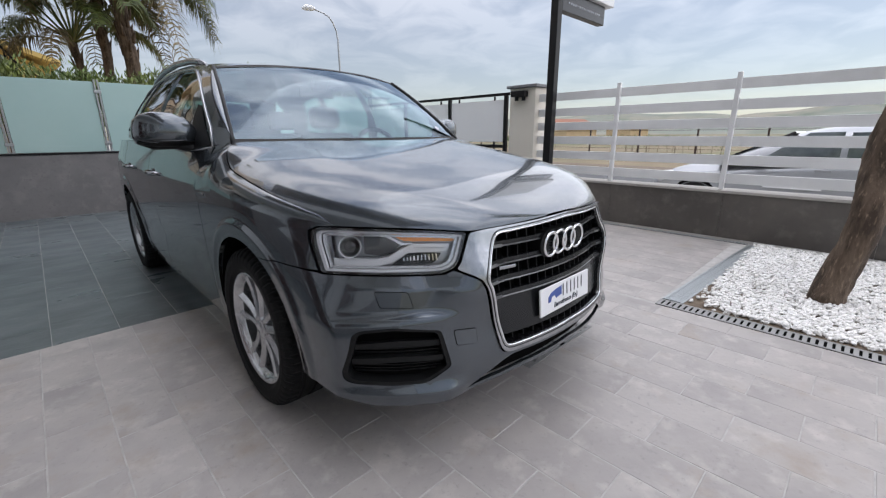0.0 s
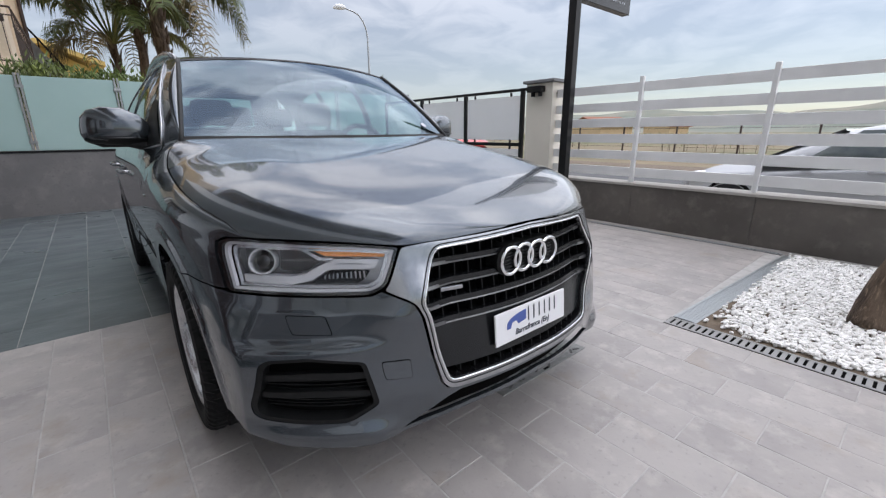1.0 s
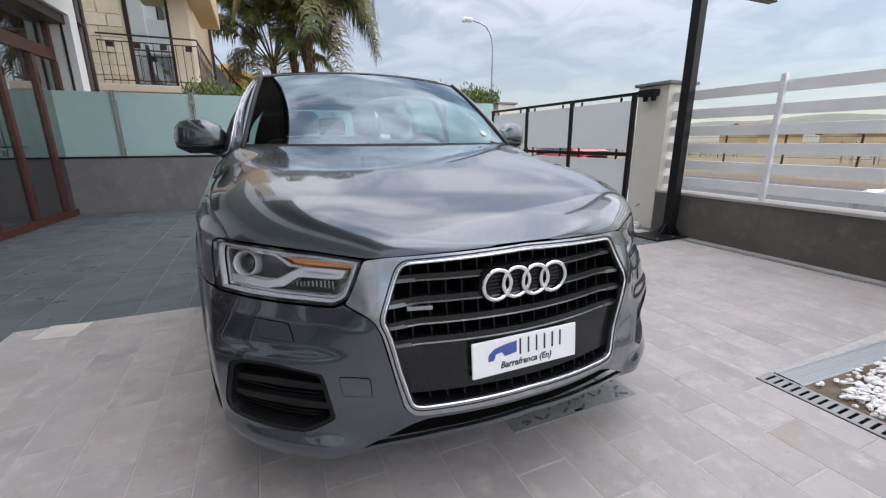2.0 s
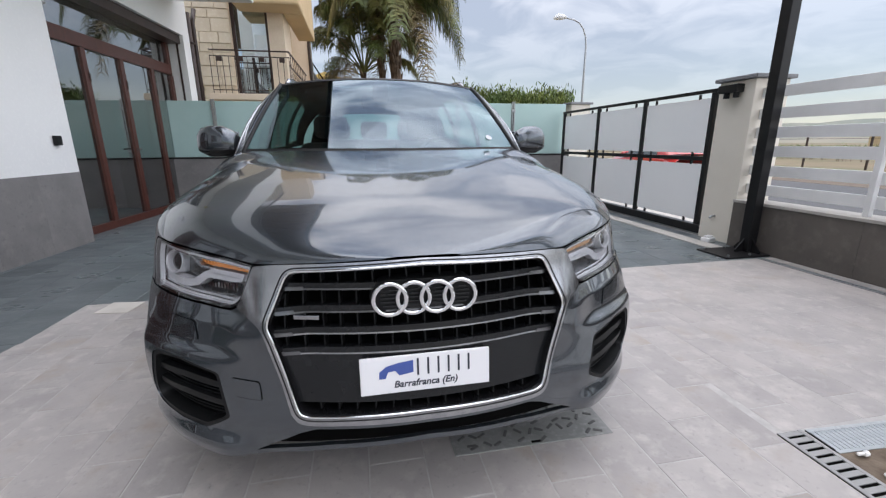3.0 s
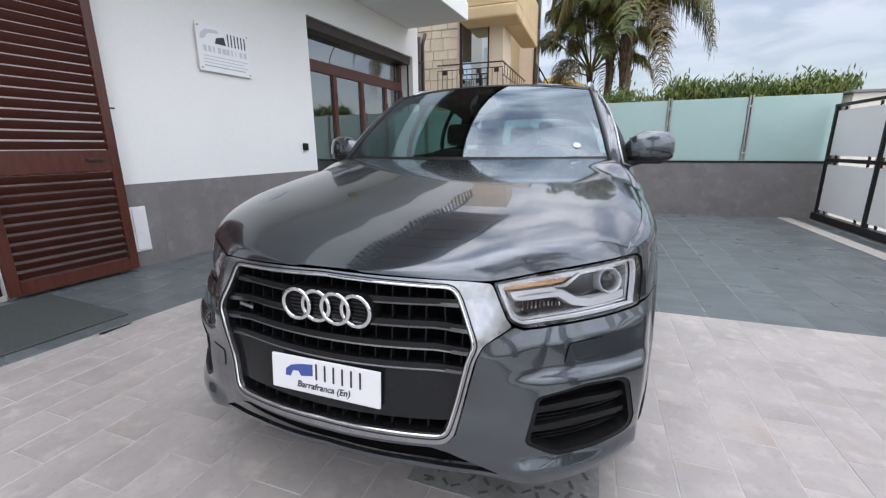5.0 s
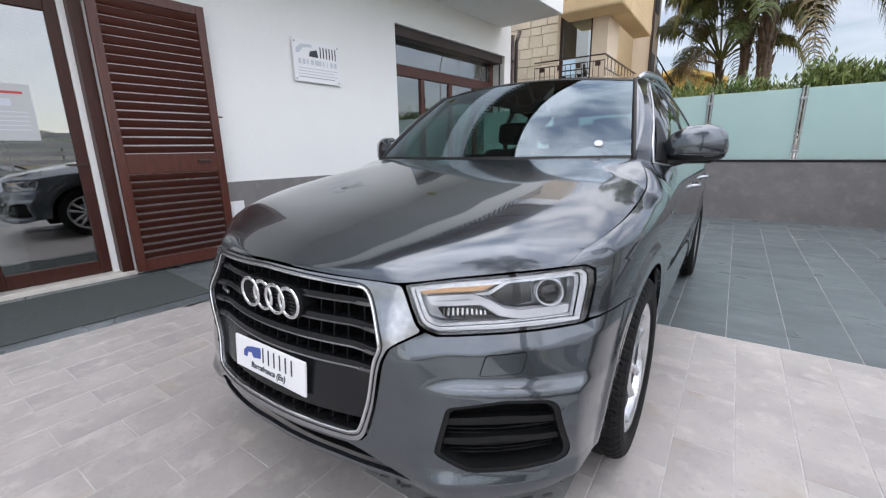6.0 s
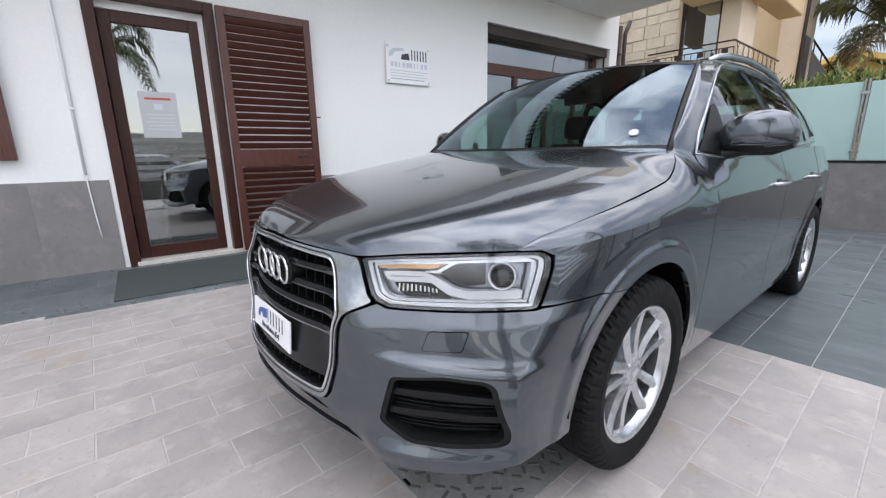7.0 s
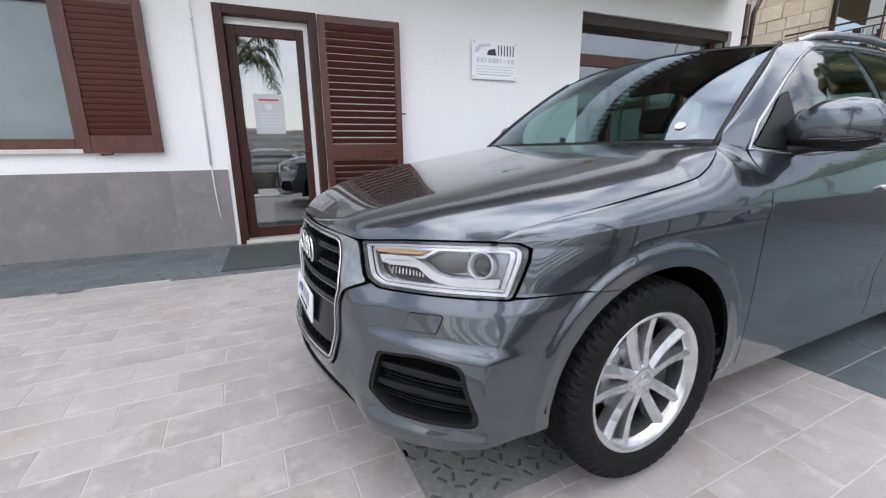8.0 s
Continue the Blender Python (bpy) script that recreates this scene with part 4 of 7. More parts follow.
# headlamps
for s in (1, -1):
    way = (lambda p: p) if s > 0 else flipped
    # one amber in two copies: the strip's lit look differs by lamp
    ringed, tint = rounded(HEADLAMP, 0.008, 3), "amber" if s < 0 else "amber_paled"
    ring_in = lambda d: rounded(inset(HEADLAMP, d), 0.006, 3)
    lamp = skin("headlight", [sheet(wrap, way(ringed), (), 0.025, -0.070, 0)], "lamp_grey", suv, "clear headlight with a white light guide")
    skin("seal", [sheet(wrap, way(ringed), [way(ring_in(0.0065))], 0.02, -0.002, 0.07)], "gloss_black", lamp)
    skin("light_guide", [sheet(wrap, way(ring_in(0.0074)), [way(ring_in(0.0134))], 0.015, -0.010, 0.012)], "lamp_white", lamp, "white light guide round the rim")
    skin("inner_bezel", [sheet(wrap, way(ring_in(0.0146)), [way(ring_in(0.022))], 0.015, -0.026, 0.03)], "lamp_silver", lamp)
    skin("dark_chamber", [sheet(wrap, way(rounded([(0.628, 0.764), (0.664, 0.794), (0.725, 0.803), (0.733, 0.735), (0.69, 0.727), (0.664, 0.735)], 0.006, 3)), (), 0.02, -0.055, 0)], "lamp_mid", lamp)
    skin("light_bar", [sheet(wrap, way(rounded([(0.497, 0.763), (0.600, 0.767), (0.632, 0.752), (0.668, 0.728), (0.70, 0.721), (0.797, 0.726), (0.797, 0.704), (0.70, 0.699), (0.655, 0.709), (0.617, 0.737), (0.545, 0.736), (0.510, 0.741)], 0.004, 3)), (), 0.012, -0.026, 0.03)], "lamp_white", lamp, "white light bar")
    skin("bar_groove", [sheet(wrap, way([(0.515, 0.7515), (0.598, 0.7545), (0.598, 0.7520), (0.515, 0.7490)]), (), 0.02, -0.0245, 0.003)], "lamp_grey", lamp)
    skin("brow", [sheet(wrap, way([(0.601, 0.771), (0.628, 0.774), (0.664, 0.803), (0.795, 0.811), (0.795, 0.806), (0.668, 0.796), (0.633, 0.766), (0.602, 0.766)]), (), 0.015, -0.020, 0.016)], "lamp_silver", lamp)
    skin("indicator", [sheet(wrap, way([(0.476, 0.781), (0.56, 0.796), (0.650, 0.804), (0.652, 0.799), (0.622, 0.779), (0.598, 0.775), (0.488, 0.769)]), (), 0.012, -0.030, 0.02)], tint, lamp, "amber indicator strip" if s < 0 else "amber indicator strip, paled for how light falls on it")
    for k in range(13):
        x = 0.50 + 0.0105 * k
        top = 0.7825 + 0.155 * (x - 0.476) if x < 0.56 else 0.7945 + 0.09 * (x - 0.56)
        skin("indicator_flute", [sheet(wrap, way([(x, 0.7775 + 0.05 * (x - 0.5)), (x + 0.0035, 0.7775 + 0.05 * (x - 0.5)), (x + 0.0035, top), (x, top)]), (), 0.02, -0.027, 0.004)], tint, lamp)
    skin("reflector", [sheet(wrap, way(rounded([(0.540, 0.706), (0.522, 0.732), (0.612, 0.733), (0.650, 0.706), (0.668, 0.694), (0.60, 0.690), (0.556, 0.693)], 0.005, 3)), (), 0.012, -0.044, 0.0)], "lamp_dark", lamp, "dark fluted reflector")
    for k in range(10):
        x = 0.537 + 0.0098 * k
        skin("flute", [sheet(wrap, way([(x, 0.708), (x + 0.0042, 0.708), (x + 0.0030, 0.730 - 0.0012 * k), (x - 0.001, 0.730 - 0.0012 * k)]), (), 0.02, -0.038, 0.01)], "chrome", lamp)
    cx, cy, cz = wrap(0.752 * s, 0.764)
    n = normal_of(wrap, 0.752 * s, 0.764)
    n = Vector((n.x * 0.55, n.y, n.z)).normalized()
    turn = n.to_track_quat("X", "Z").to_matrix().to_4x4()
    for name, prof, mat in (("projector_ring", ((-0.05, 0.037), (-0.014, 0.037), (-0.010, 0.0355), (-0.014, 0.0325), (-0.06, 0.031)), "lamp_white"),
                            ("projector", ((-0.06, 0.0325), (-0.040, 0.031), (-0.026, 0.026), (-0.018, 0.015), (-0.016, 0.001)), "gloss_black")):
        bm = bmesh.new()
        lathe(bm, prof, 32)
        part(name, bm, mat, lamp, "", Matrix.Translation((cx, cy, cz)) @ turn @ pose(-0.016, 0, 0), True)
    lens = skin("lens", [sheet(wrap, way(ringed), (), 0.025, 0.0, 0.004)], "lens", lamp, "clear plastic lens")
    lens.visible_shadow = False

# bonnet and fenders
def seam_r(y):
    return line_at(y, ((0.0, 1.0), (0.375, 1.0), (0.40, 0.990), (0.45, 0.968), (0.52, 0.953), (0.60, 0.946), (0.80, 0.932), (1.0, 0.922), (1.10, 0.917), (1.16, 0.906), (1.21, 0.886), (1.26, 0.856), (1.31, 0.82), (1.5, 0.79)))


def across(q):
    return math.copysign(1 - (1 - abs(q)) ** 2.2, q)


def bonnet_skin(a, p):
    r0 = across(2 * a - 1)
    y0 = RIM_LINE[0][1] + 0.004
    rear = 1.138 + 0.165 * r0 * r0
    y = y0 + (rear - y0) * p ** 2.0
    return bonnet(r0 * seam_r(y), y)


def bonnet_flange(a, p):
    x, y, z = bonnet_skin(a if p else a, 1.0)
    return (x, y + 0.002, z - 0.02 * p)


def shoulder(up, dn, a, s):
    """A rolled slope from up to dn, seen on side s."""
    k = a if s > 0 else 1 - a
    ca, sa = math.cos(k * math.pi / 2), math.sin(k * math.pi / 2)
    q = Vector((up.x + (dn.x - up.x) * sa, up.y + (dn.y - up.y) * k, dn.z + (up.z - dn.z) * ca)).lerp(up.lerp(dn, k), 0.45)
    return (s * q.x, q.y, q.z)


skin("bonnet", [lattice(bonnet_skin, 84, 80), lattice(bonnet_flange, 84, 1)], "paint", suv)
for s in (1, -1):
    way = (lambda p: p) if s > 0 else flipped

    def fender_top(a, p, s=s):
        y = 0.372 + (1.205 - 0.372) * p
        inner = min(seam_r(y) + 0.0008 + 0.004 * ramp(0.5, 0.85, y), 1 - 0.17 * ramp(1.24, 1.36, y))
        return shoulder(Vector(bonnet(inner, y)), Vector(bonnet(1.0, y)), a, s)

    def pillar_foot(a, p, s=s):
        y = 1.20 + 0.188 * p
        k = a if s > 0 else 1 - a
        inner = seam_r(y) + 0.0048
        low = Vector((mix_at(y, ((1.285, 0.728), (1.30, 0.735), (1.42, 0.812), (1.57, 0.846))), y, mix_at(y, ((1.285, 1.066), (1.30, 1.070), (1.42, 1.047), (1.57, 1.030)))))
        up = Vector(bonnet(inner, y)).lerp(low, ramp(1.22, 1.34, y))
        z0 = mix_at(u_of_y(y), RIM)
        q = Vector(shoulder(up, Vector(wrap(u_of_y(y), z0)), a, s))
        side_wall = Vector(wrap(u_of_y(y), z0 + (up.z - z0) * (1 - k)))
        side_wall.x *= s
        q = q.lerp(side_wall, ramp(1.25, 1.388, y))
        return tuple(q)

    outline = [(0.8265, 0.688), (u_at(0.47, 0.691), 0.691), (u_at(0.60, 0.692), 0.692)] + arch(HUBS[0], 63.5, 188, n=24)
    outline += [(u_of_y(1.31), 0.270), (u_of_y(1.385), 0.270), (u_of_y(1.385), 0.46), (u_of_y(1.36), 0.70), (u_of_y(1.360), 0.80), (u_of_y(1.375), 0.87), (u_of_y(1.388), mix_at(u_of_y(1.388), RIM))]
    outline += [(u, mix_at(u, RIM)) for u in (1.70, 1.62, 1.5, 1.34, 1.2, 1.1, 1.0, 0.9)] + [(0.842, 0.8302), (0.80, 0.8285), (0.772, 0.8275), (0.772, 0.8262), (0.804, 0.8252), (0.8235, 0.8105), (0.829, 0.780), (0.829, 0.745)]
    fender = skin("fender", [sheet(wrap, way(outline), (), 0.0105), lattice(fender_top, 12, 60), lattice(pillar_foot, 14, 40)], "paint", suv)
    bx, by, bz = wrap(s * u_of_y(1.272), 0.857)
    part("side_badge", boxed(-0.002, 0.002, -0.022, 0.022, -0.006, 0.006, 0.001), "satin", fender, "small silver badge", pose(bx + 0.002 * s, by, bz))
    # doors, rear quarter, sill
    door_f = [(u_of_y(1.389), 0.272), (u_of_y(2.42), 0.262), (u_of_y(2.42), 0.60), (u_of_y(2.44), 1.045), (u_of_y(2.0), 1.035), (u_of_y(1.55), 1.031), (u_of_y(1.42), 1.046), (u_of_y(1.393), 1.051), (u_of_y(1.392), 0.908), (u_of_y(1.380), 0.87), (u_of_y(1.365), 0.80), (u_of_y(1.365), 0.70), (u_of_y(1.389), 0.46)]
    door_r = [(u_of_y(2.426), 0.262), (u_of_y(3.05), 0.262)] + [(u_of_y(3.493 - 0.47 * math.cos(radians(a))), 0.335 + 0.47 * math.sin(radians(a))) for a in (0, 20, 40, 55)] + [(u_of_y(3.30), 0.80), (u_of_y(3.36), 1.075), (u_of_y(2.446), 1.045), (u_of_y(2.426), 0.60)]
    for name, poly, hy in (("front_door", door_f, 2.30), ("rear_door", door_r, 3.12)):
        door = skin(name, [sheet(wrap, way(poly), (), 0.03)], "paint", suv)
        hx, _, _ = wrap(s * u_of_y(hy), 0.885)
        bm = bmesh.new()
        tube(bm, [(hx - 0.012 * s, hy - 0.11, 0.889), (hx + 0.022 * s, hy - 0.085, 0.889), (hx + 0.032 * s, hy, 0.890), (hx + 0.022 * s, hy + 0.085, 0.889), (hx - 0.012 * s, hy + 0.11, 0.889)], [0.010, 0.013, 0.012, 0.013, 0.010], 8)
        part("handle", bm, "satin", door, "satin door handle", None, True)
        bm = bmesh.new()
        bmesh.ops.create_uvsphere(bm, u_segments=14, v_segments=8, radius=1.0, matrix=pose(hx - 0.002 * s, hy, 0.885) @ Matrix.Diagonal((0.008, 0.05, 0.030, 1)))
        part("handle_cup", bm, "lamp_dark", door, "", None, True)
    quarter = [(u_of_y(3.493 - 0.466 * math.cos(radians(a))), 0.335 + 0.466 * math.sin(radians(a))) for a in (56, 41, 21, 1)]
    quarter = [(u_of_y(3.06), 0.262), (u_of_y(3.105), 0.262)] + arch(HUBS[1], -6, 186, n=26) + [(u_of_y(3.95), 0.262), (U_END, 0.262), (U_END, 1.06), (u_of_y(3.37), 1.075), (u_of_y(3.31), 0.80)] + quarter
    skin("rear_quarter", [sheet(wrap, way(quarter), (), 0.04)], "paint", suv)
    skin("sill", [sheet(wrap, way([(u_of_y(1.29), 0.212), (u_of_y(3.09), 0.212), (u_of_y(3.09), 0.258), (u_of_y(1.29), 0.266)]), (), 0.04, -0.004, 0.06)], "paint", suv, "painted sill under the doors")
    # greenhouse
    LOW = ((1.30, 0.735, 1.075), (1.42, 0.810, 1.045), (1.55, 0.842, 1.030), (2.0, 0.846, 1.035), (2.6, 0.846, 1.050), (3.2, 0.835, 1.072), (3.85, 0.770, 1.10))
    TOP = ((1.84, 0.615, 1.462), (2.05, 0.612, 1.497), (2.35, 0.605, 1.520), (2.8, 0.600, 1.526), (3.3, 0.588, 1.500), (3.8, 0.560, 1.435))

    def house(t, v, s=s):
        yl, yt = 1.30 + 2.55 * t, 1.84 + 1.93 * t
        xl, zl = mix_at(yl, [(a, b) for a, b, _ in LOW]), mix_at(yl, [(a, c) for a, _, c in LOW])
        xt, zt = mix_at(yt, [(a, b) for a, b, _ in TOP]), mix_at(yt, [(a, c) for a, _, c in TOP])
        w = 0.040 * 4 * v * (1 - v)
        return (s * (xl + (xt - xl) * v + w), yl + (yt - yl) * v, zl + (zt - zl) * v + w * 0.25)

    wins = [[(0.038, 0.02), (0.420, 0.05), (0.285, 0.90), (0.125, 0.90), (0.066, 0.78), (0.040, 0.60), (0.032, 0.35)], [(0.445, 0.05), (0.735, 0.07), (0.60, 0.89), (0.310, 0.90)], [(0.755, 0.09), (0.90, 0.14), (0.80, 0.80), (0.625, 0.88)]]
    if s < 0:
        house_s = lambda t, v: house(-t, v)
        wins = [[(-a, b) for a, b in reversed(w)] for w in wins]
        frame_o = [(-1, 0), (0, 0), (0, 1), (-1, 1)]
    else:
        house_s, frame_o = house, [(0, 0), (1, 0), (1, 1), (0, 1)]
    rounded_w = [rounded(w, 0.02, 4) for w in wins]
    cage = skin("window_frame", [sheet(house_s, frame_o, rounded_w, 0.05, 0.0, 0.02)], "paint", suv)
    skin("pillar_trim", [sheet(house_s, [(s * 0.424, 0.04), (s * 0.441, 0.04), (s * 0.306, 0.91), (s * 0.289, 0.91)][:: s], (), 0.05, 0.003, 0.0)], "gloss_black", cage)
    for w in rounded_w:
        glass = skin("side_window", [sheet(house_s, w, (), 0.06, -0.006, 0)], "sideglass", cage, "tinted side window")
        glass.visible_shadow = False
    belt = [house_s(s * t, 0.008 + 0.03 * t) for t in np.linspace(0.03, 0.92, 24)]
    belt = [house_s(s * t, v) for t, v in ((0.92, 0.14), (0.80, 0.84), (0.7, 0.905), (0.6, 0.93), (0.45, 0.94), (0.30, 0.94), (0.15, 0.935), (0.105, 0.905), (0.060, 0.79), (0.035, 0.60), (0.027, 0.36), (0.027, 0.18), (0.036, 0.0))] + belt[1:]
    part("chrome_trim", tubed([(x + 0.003 * s, y, z) for x, y, z in belt], 0.0072, 6), "satin", cage, "bright window trim", None, True)
    skin("mirror_sail", [sheet(house_s, [(s * 0.040, 0.03), (s * 0.118, 0.03), (s * 0.047, 0.46), (s * 0.036, 0.44)][:: s], (), 0.04, 0.002, 0.004)], "black", cage, "black triangle in the window corner")
    rail = [(0.592, 2.02, 1.496), (0.597, 2.12, 1.522), (0.600, 2.27, 1.542), (0.600, 2.6, 1.560), (0.594, 3.0, 1.552), (0.582, 3.35, 1.522), (0.572, 3.5, 1.488)]
    part("roof_rail", tubed([(s * x, y, z) for x, y, z in rail], [0.012, 0.017, 0.019, 0.019, 0.019, 0.017, 0.012], 8), "satin", suv, "satin roof rail", None, True)
    # mirror
    bm = bmesh.new()
    prof = ((0.0, 0.045, 0.028, 1.102, 1.590), (0.03, 0.072, 0.056, 1.112, 1.600), (0.09, 0.090, 0.070, 1.122, 1.612), (0.16, 0.092, 0.072, 1.124, 1.628), (0.21, 0.080, 0.064, 1.122, 1.645), (0.235, 0.058, 0.046, 1.116, 1.655), (0.246, 0.020, 0.018, 1.112, 1.662))
    rows = []
    for dx, h, d, zc, yc in prof:
        row = []
        for k in range(24):
            a = 2 * math.pi * k / 24
            ca, sa = math.cos(a), math.sin(a)
            yy = d * math.copysign(abs(ca) ** 0.75, ca) * (1.0 if ca < 0 else 0.55)
            zz = h * math.copysign(abs(sa) ** 0.8, sa) * (0.98 if sa > 0 else 0.78)
            row.append(bm.verts.new((s * (0.815 + dx), yc + yy, zc + zz)))
        rows.append(row)
    for r0, r1 in zip(rows, rows[1:]):
        for k in range(24):
            bm.faces.new((r0[k], r0[(k + 1) % 24], r1[(k + 1) % 24], r1[k]))
    bm.faces.new(rows[0]); bm.faces.new(rows[-1])
    bmesh.ops.recalc_face_normals(bm, faces=bm.faces[:])
    shell = bm.copy()
    bmesh.ops.delete(shell, geom=[f for f in shell.faces if f.calc_center_median().z > 1.078], context="FACES")
    for v in shell.verts:
        v.co += v.normal * 0.0025
    mirror = part("door_mirror", bm, "paint", suv, "grey door mirror on a black foot", None, True)
    bm = bmesh.new()
    tube(bm, [(s * 0.79, 1.55, 1.030), (s * 0.84, 1.575, 1.045), (s * 0.90, 1.60, 1.062), (s * 0.99, 1.625, 1.062), (s * 1.04, 1.645, 1.075)], [0.024, 0.022, 0.022, 0.022, 0.012], 10)
    part("lower_shell", shell, "black", mirror, "black lower shell", None, True)
    part("mirror_foot", bm, "black", mirror, "black plastic foot", None, True)
    bm = bmesh.new()
    tube(bm, [(s * 0.835, 1.56, 1.084), (s * 0.90, 1.545, 1.080), (s * 0.98, 1.562, 1.080), (s * 1.045, 1.605, 1.086)], [0.004, 0.006, 0.006, 0.004], 6)
    part("turn_signal", bm, "lamp_dark", mirror, "", None, True)
    bm = bmesh.new()
    box(bm, -0.10, 0.10, -0.002, 0.002, -0.06, 0.06, 0.001)
    part("mirror_glass", bm, "chrome", mirror, "mirror glass", pose(s * 0.935, 1.668, 1.120, 0, 0, 6 * s))

# screen, cowl, roof, tail
def house_edge(s, v):
    """The front edge of the side windows' frame."""
    w = 0.040 * 4 * v * (1 - v)
    return (s * (0.735 - 0.120 * v + w), 1.30 + 0.54 * v, 1.075 + 0.387 * v + w * 0.25)


def screen(p, q):
    w = 0.045 * 4 * q * (1 - q) * (1 - 0.6 * p * p)
    yb, yt = 1.185 + 0.13 * p * p, 1.775 + 0.075 * p * p
    zb, zt = 1.072 + 0.004 * p * p, 1.503 - 0.038 * p * p
    x = (0.738 + (0.612 - 0.738) * q) * p
    return (x, yb + (yt - yb) * q - w * 0.55, zb + (zt - zb) * q + w * 0.75)


glass = skin("windscreen", [lattice(lambda a, b: screen(2 * a - 1, -0.08 + 1.08 * b), 32, 22)], "carglass", suv, "windscreen reflecting the cloudy sky")
glass.visible_shadow = False
skin("screen_edge", [lattice(lambda a, b: tuple(Vector(screen(2 * a - 1, -0.08 + 0.10 * b)) + Vector((0, -0.001, 0.002))), 32, 2), lattice(lambda a, b: tuple(Vector(screen(2 * a - 1, 0.965 + 0.035 * b)) + Vector((0, -0.001, 0.002))), 32, 2)], "black", glass, "black printed edge")
for s in (1, -1):
    pillar = lambda a, b, s=s: tuple(Vector(screen(s * 0.992, -0.07 + 1.07 * b)).lerp(Vector((s * 0.742, 1.305, 1.066)).lerp(Vector(house_edge(s, max(0.0, -0.07 + 1.07 * b))), min(1.0, 6 * b)), a) + Vector((0, -0.004, 0.004)) * (4 * a * (1 - a)))
    skin("front_pillar", [lattice(pillar, 6, 26)], "paint", suv)
    part("seal", tubed([screen(s * 0.994, -0.05 + 1.05 * q / 12) for q in range(13)], 0.012, 6), "black", glass, "", None, True)
bm = bmesh.new()
tube(bm, [(0.0, -0.001, 0.0), (0.0, 0.001, 0.0)], 0.019, 18)
v = Vector(screen(0.80, 0.13))
part("sticker", bm, "ink_pale", glass, "round white sticker", Matrix.Translation(v + normal_of(screen, 0.80, 0.13) * (0.004 if normal_of(screen, 0.80, 0.13).z > 0 else -0.004)) @ normal_of(screen, 0.80, 0.13).to_track_quat("Y", "Z").to_matrix().to_4x4())
part("mirror_mount", boxed(-0.05, 0.05, -0.03, 0.03, -0.06, 0.06, 0.015), "black", glass, "sensor box behind the glass", pose(0, 1.80, 1.43, 40, 0, 0))
part("rear_view_mirror", boxed(-0.12, 0.12, -0.012, 0.012, -0.035, 0.035, 0.01), "black", glass, "", pose(0, 1.86, 1.37))


def cowl(a, b):
    near, far = Vector(bonnet_skin(a, 1.0)) + Vector((0, -0.03, -0.020)), Vector(screen(2 * a - 1, -0.02)) + Vector((0, 0.01, -0.01))
    return tuple(near.lerp(far, b) - Vector((0, 0, 0.012)) * 4 * b * (1 - b))


skin("cowl", [lattice(cowl, 24, 4)], "black", suv, "black plastic cowl under the screen")
for x0, x1 in ((-0.62, 0.05), (0.02, 0.66)):
    pts = [screen(x0 / 0.73 + (x1 - x0) / 0.73 * k / 10, -0.045 + 0.010 * math.sin(math.pi * k / 10)) for k in range(11)]
    part("wiper", tubed([(x, y - 0.004, z - 0.008) for x, y, z in pts], 0.005, 6), "black", suv, "black wiper blade")


def roof(p, q):
    y = (1.775 + 0.075 * p * p) + q * (3.80 - 1.775 - 0.075 * p * p)
    edge_x, edge_z = mix_at(y, ((1.84, 0.615), (2.35, 0.605), (2.8, 0.600), (3.3, 0.588), (3.8, 0.560))), mix_at(y, ((1.775, 1.452), (1.84, 1.462), (2.05, 1.497), (2.35, 1.520), (2.8, 1.526), (3.3, 1.500), (3.8, 1.435)))
    top = mix_at(y, ((1.775, 1.503), (2.1, 1.548), (2.6, 1.572), (3.1, 1.562), (3.5, 1.530), (3.8, 1.490)))
    return (edge_x * p, y, edge_z + (top - edge_z) * (1 - abs(p) ** 2.6))


skin("roof", [lattice(lambda a, b: roof(2 * a - 1, b), 28, 30)], "paint", suv)


def tail(p, q):
    top, low = roof(p, 1.0), (0.72 * p, 4.20 - 0.10 * p * p, 1.04)
    w = 0.05 * 4 * q * (1 - q)
    return tuple(top[i] + (low[i] - top[i]) * q + (0, w, w)[i] for i in range(3))


TAIL_GLASS = rounded([(-0.54, 0.16), (-0.58, 0.80), (0.58, 0.80), (0.54, 0.16)][::-1], 0.08, 4)
tailgate = skin("tailgate", [sheet(tail, [(-1, 0), (1, 0), (1, 1), (-1, 1)], [TAIL_GLASS], 0.1, 0, 0.02)], "paint", suv)
glass = skin("rear_window", [sheet(tail, TAIL_GLASS, (), 0.12, -0.004, 0)], "carglass", tailgate, "rear window")
glass.visible_shadow = False
for s in (1, -1):
    bm = bmesh.new()
    box(bm, 0.58, 0.80, 4.16, 4.27, 0.86, 0.99, 0.03)
    for v in bm.verts:
        v.co.x *= s
    bmesh.ops.recalc_face_normals(bm, faces=bm.faces[:])
    part("tail_light", bm, "red_car", suv, "red tail light")

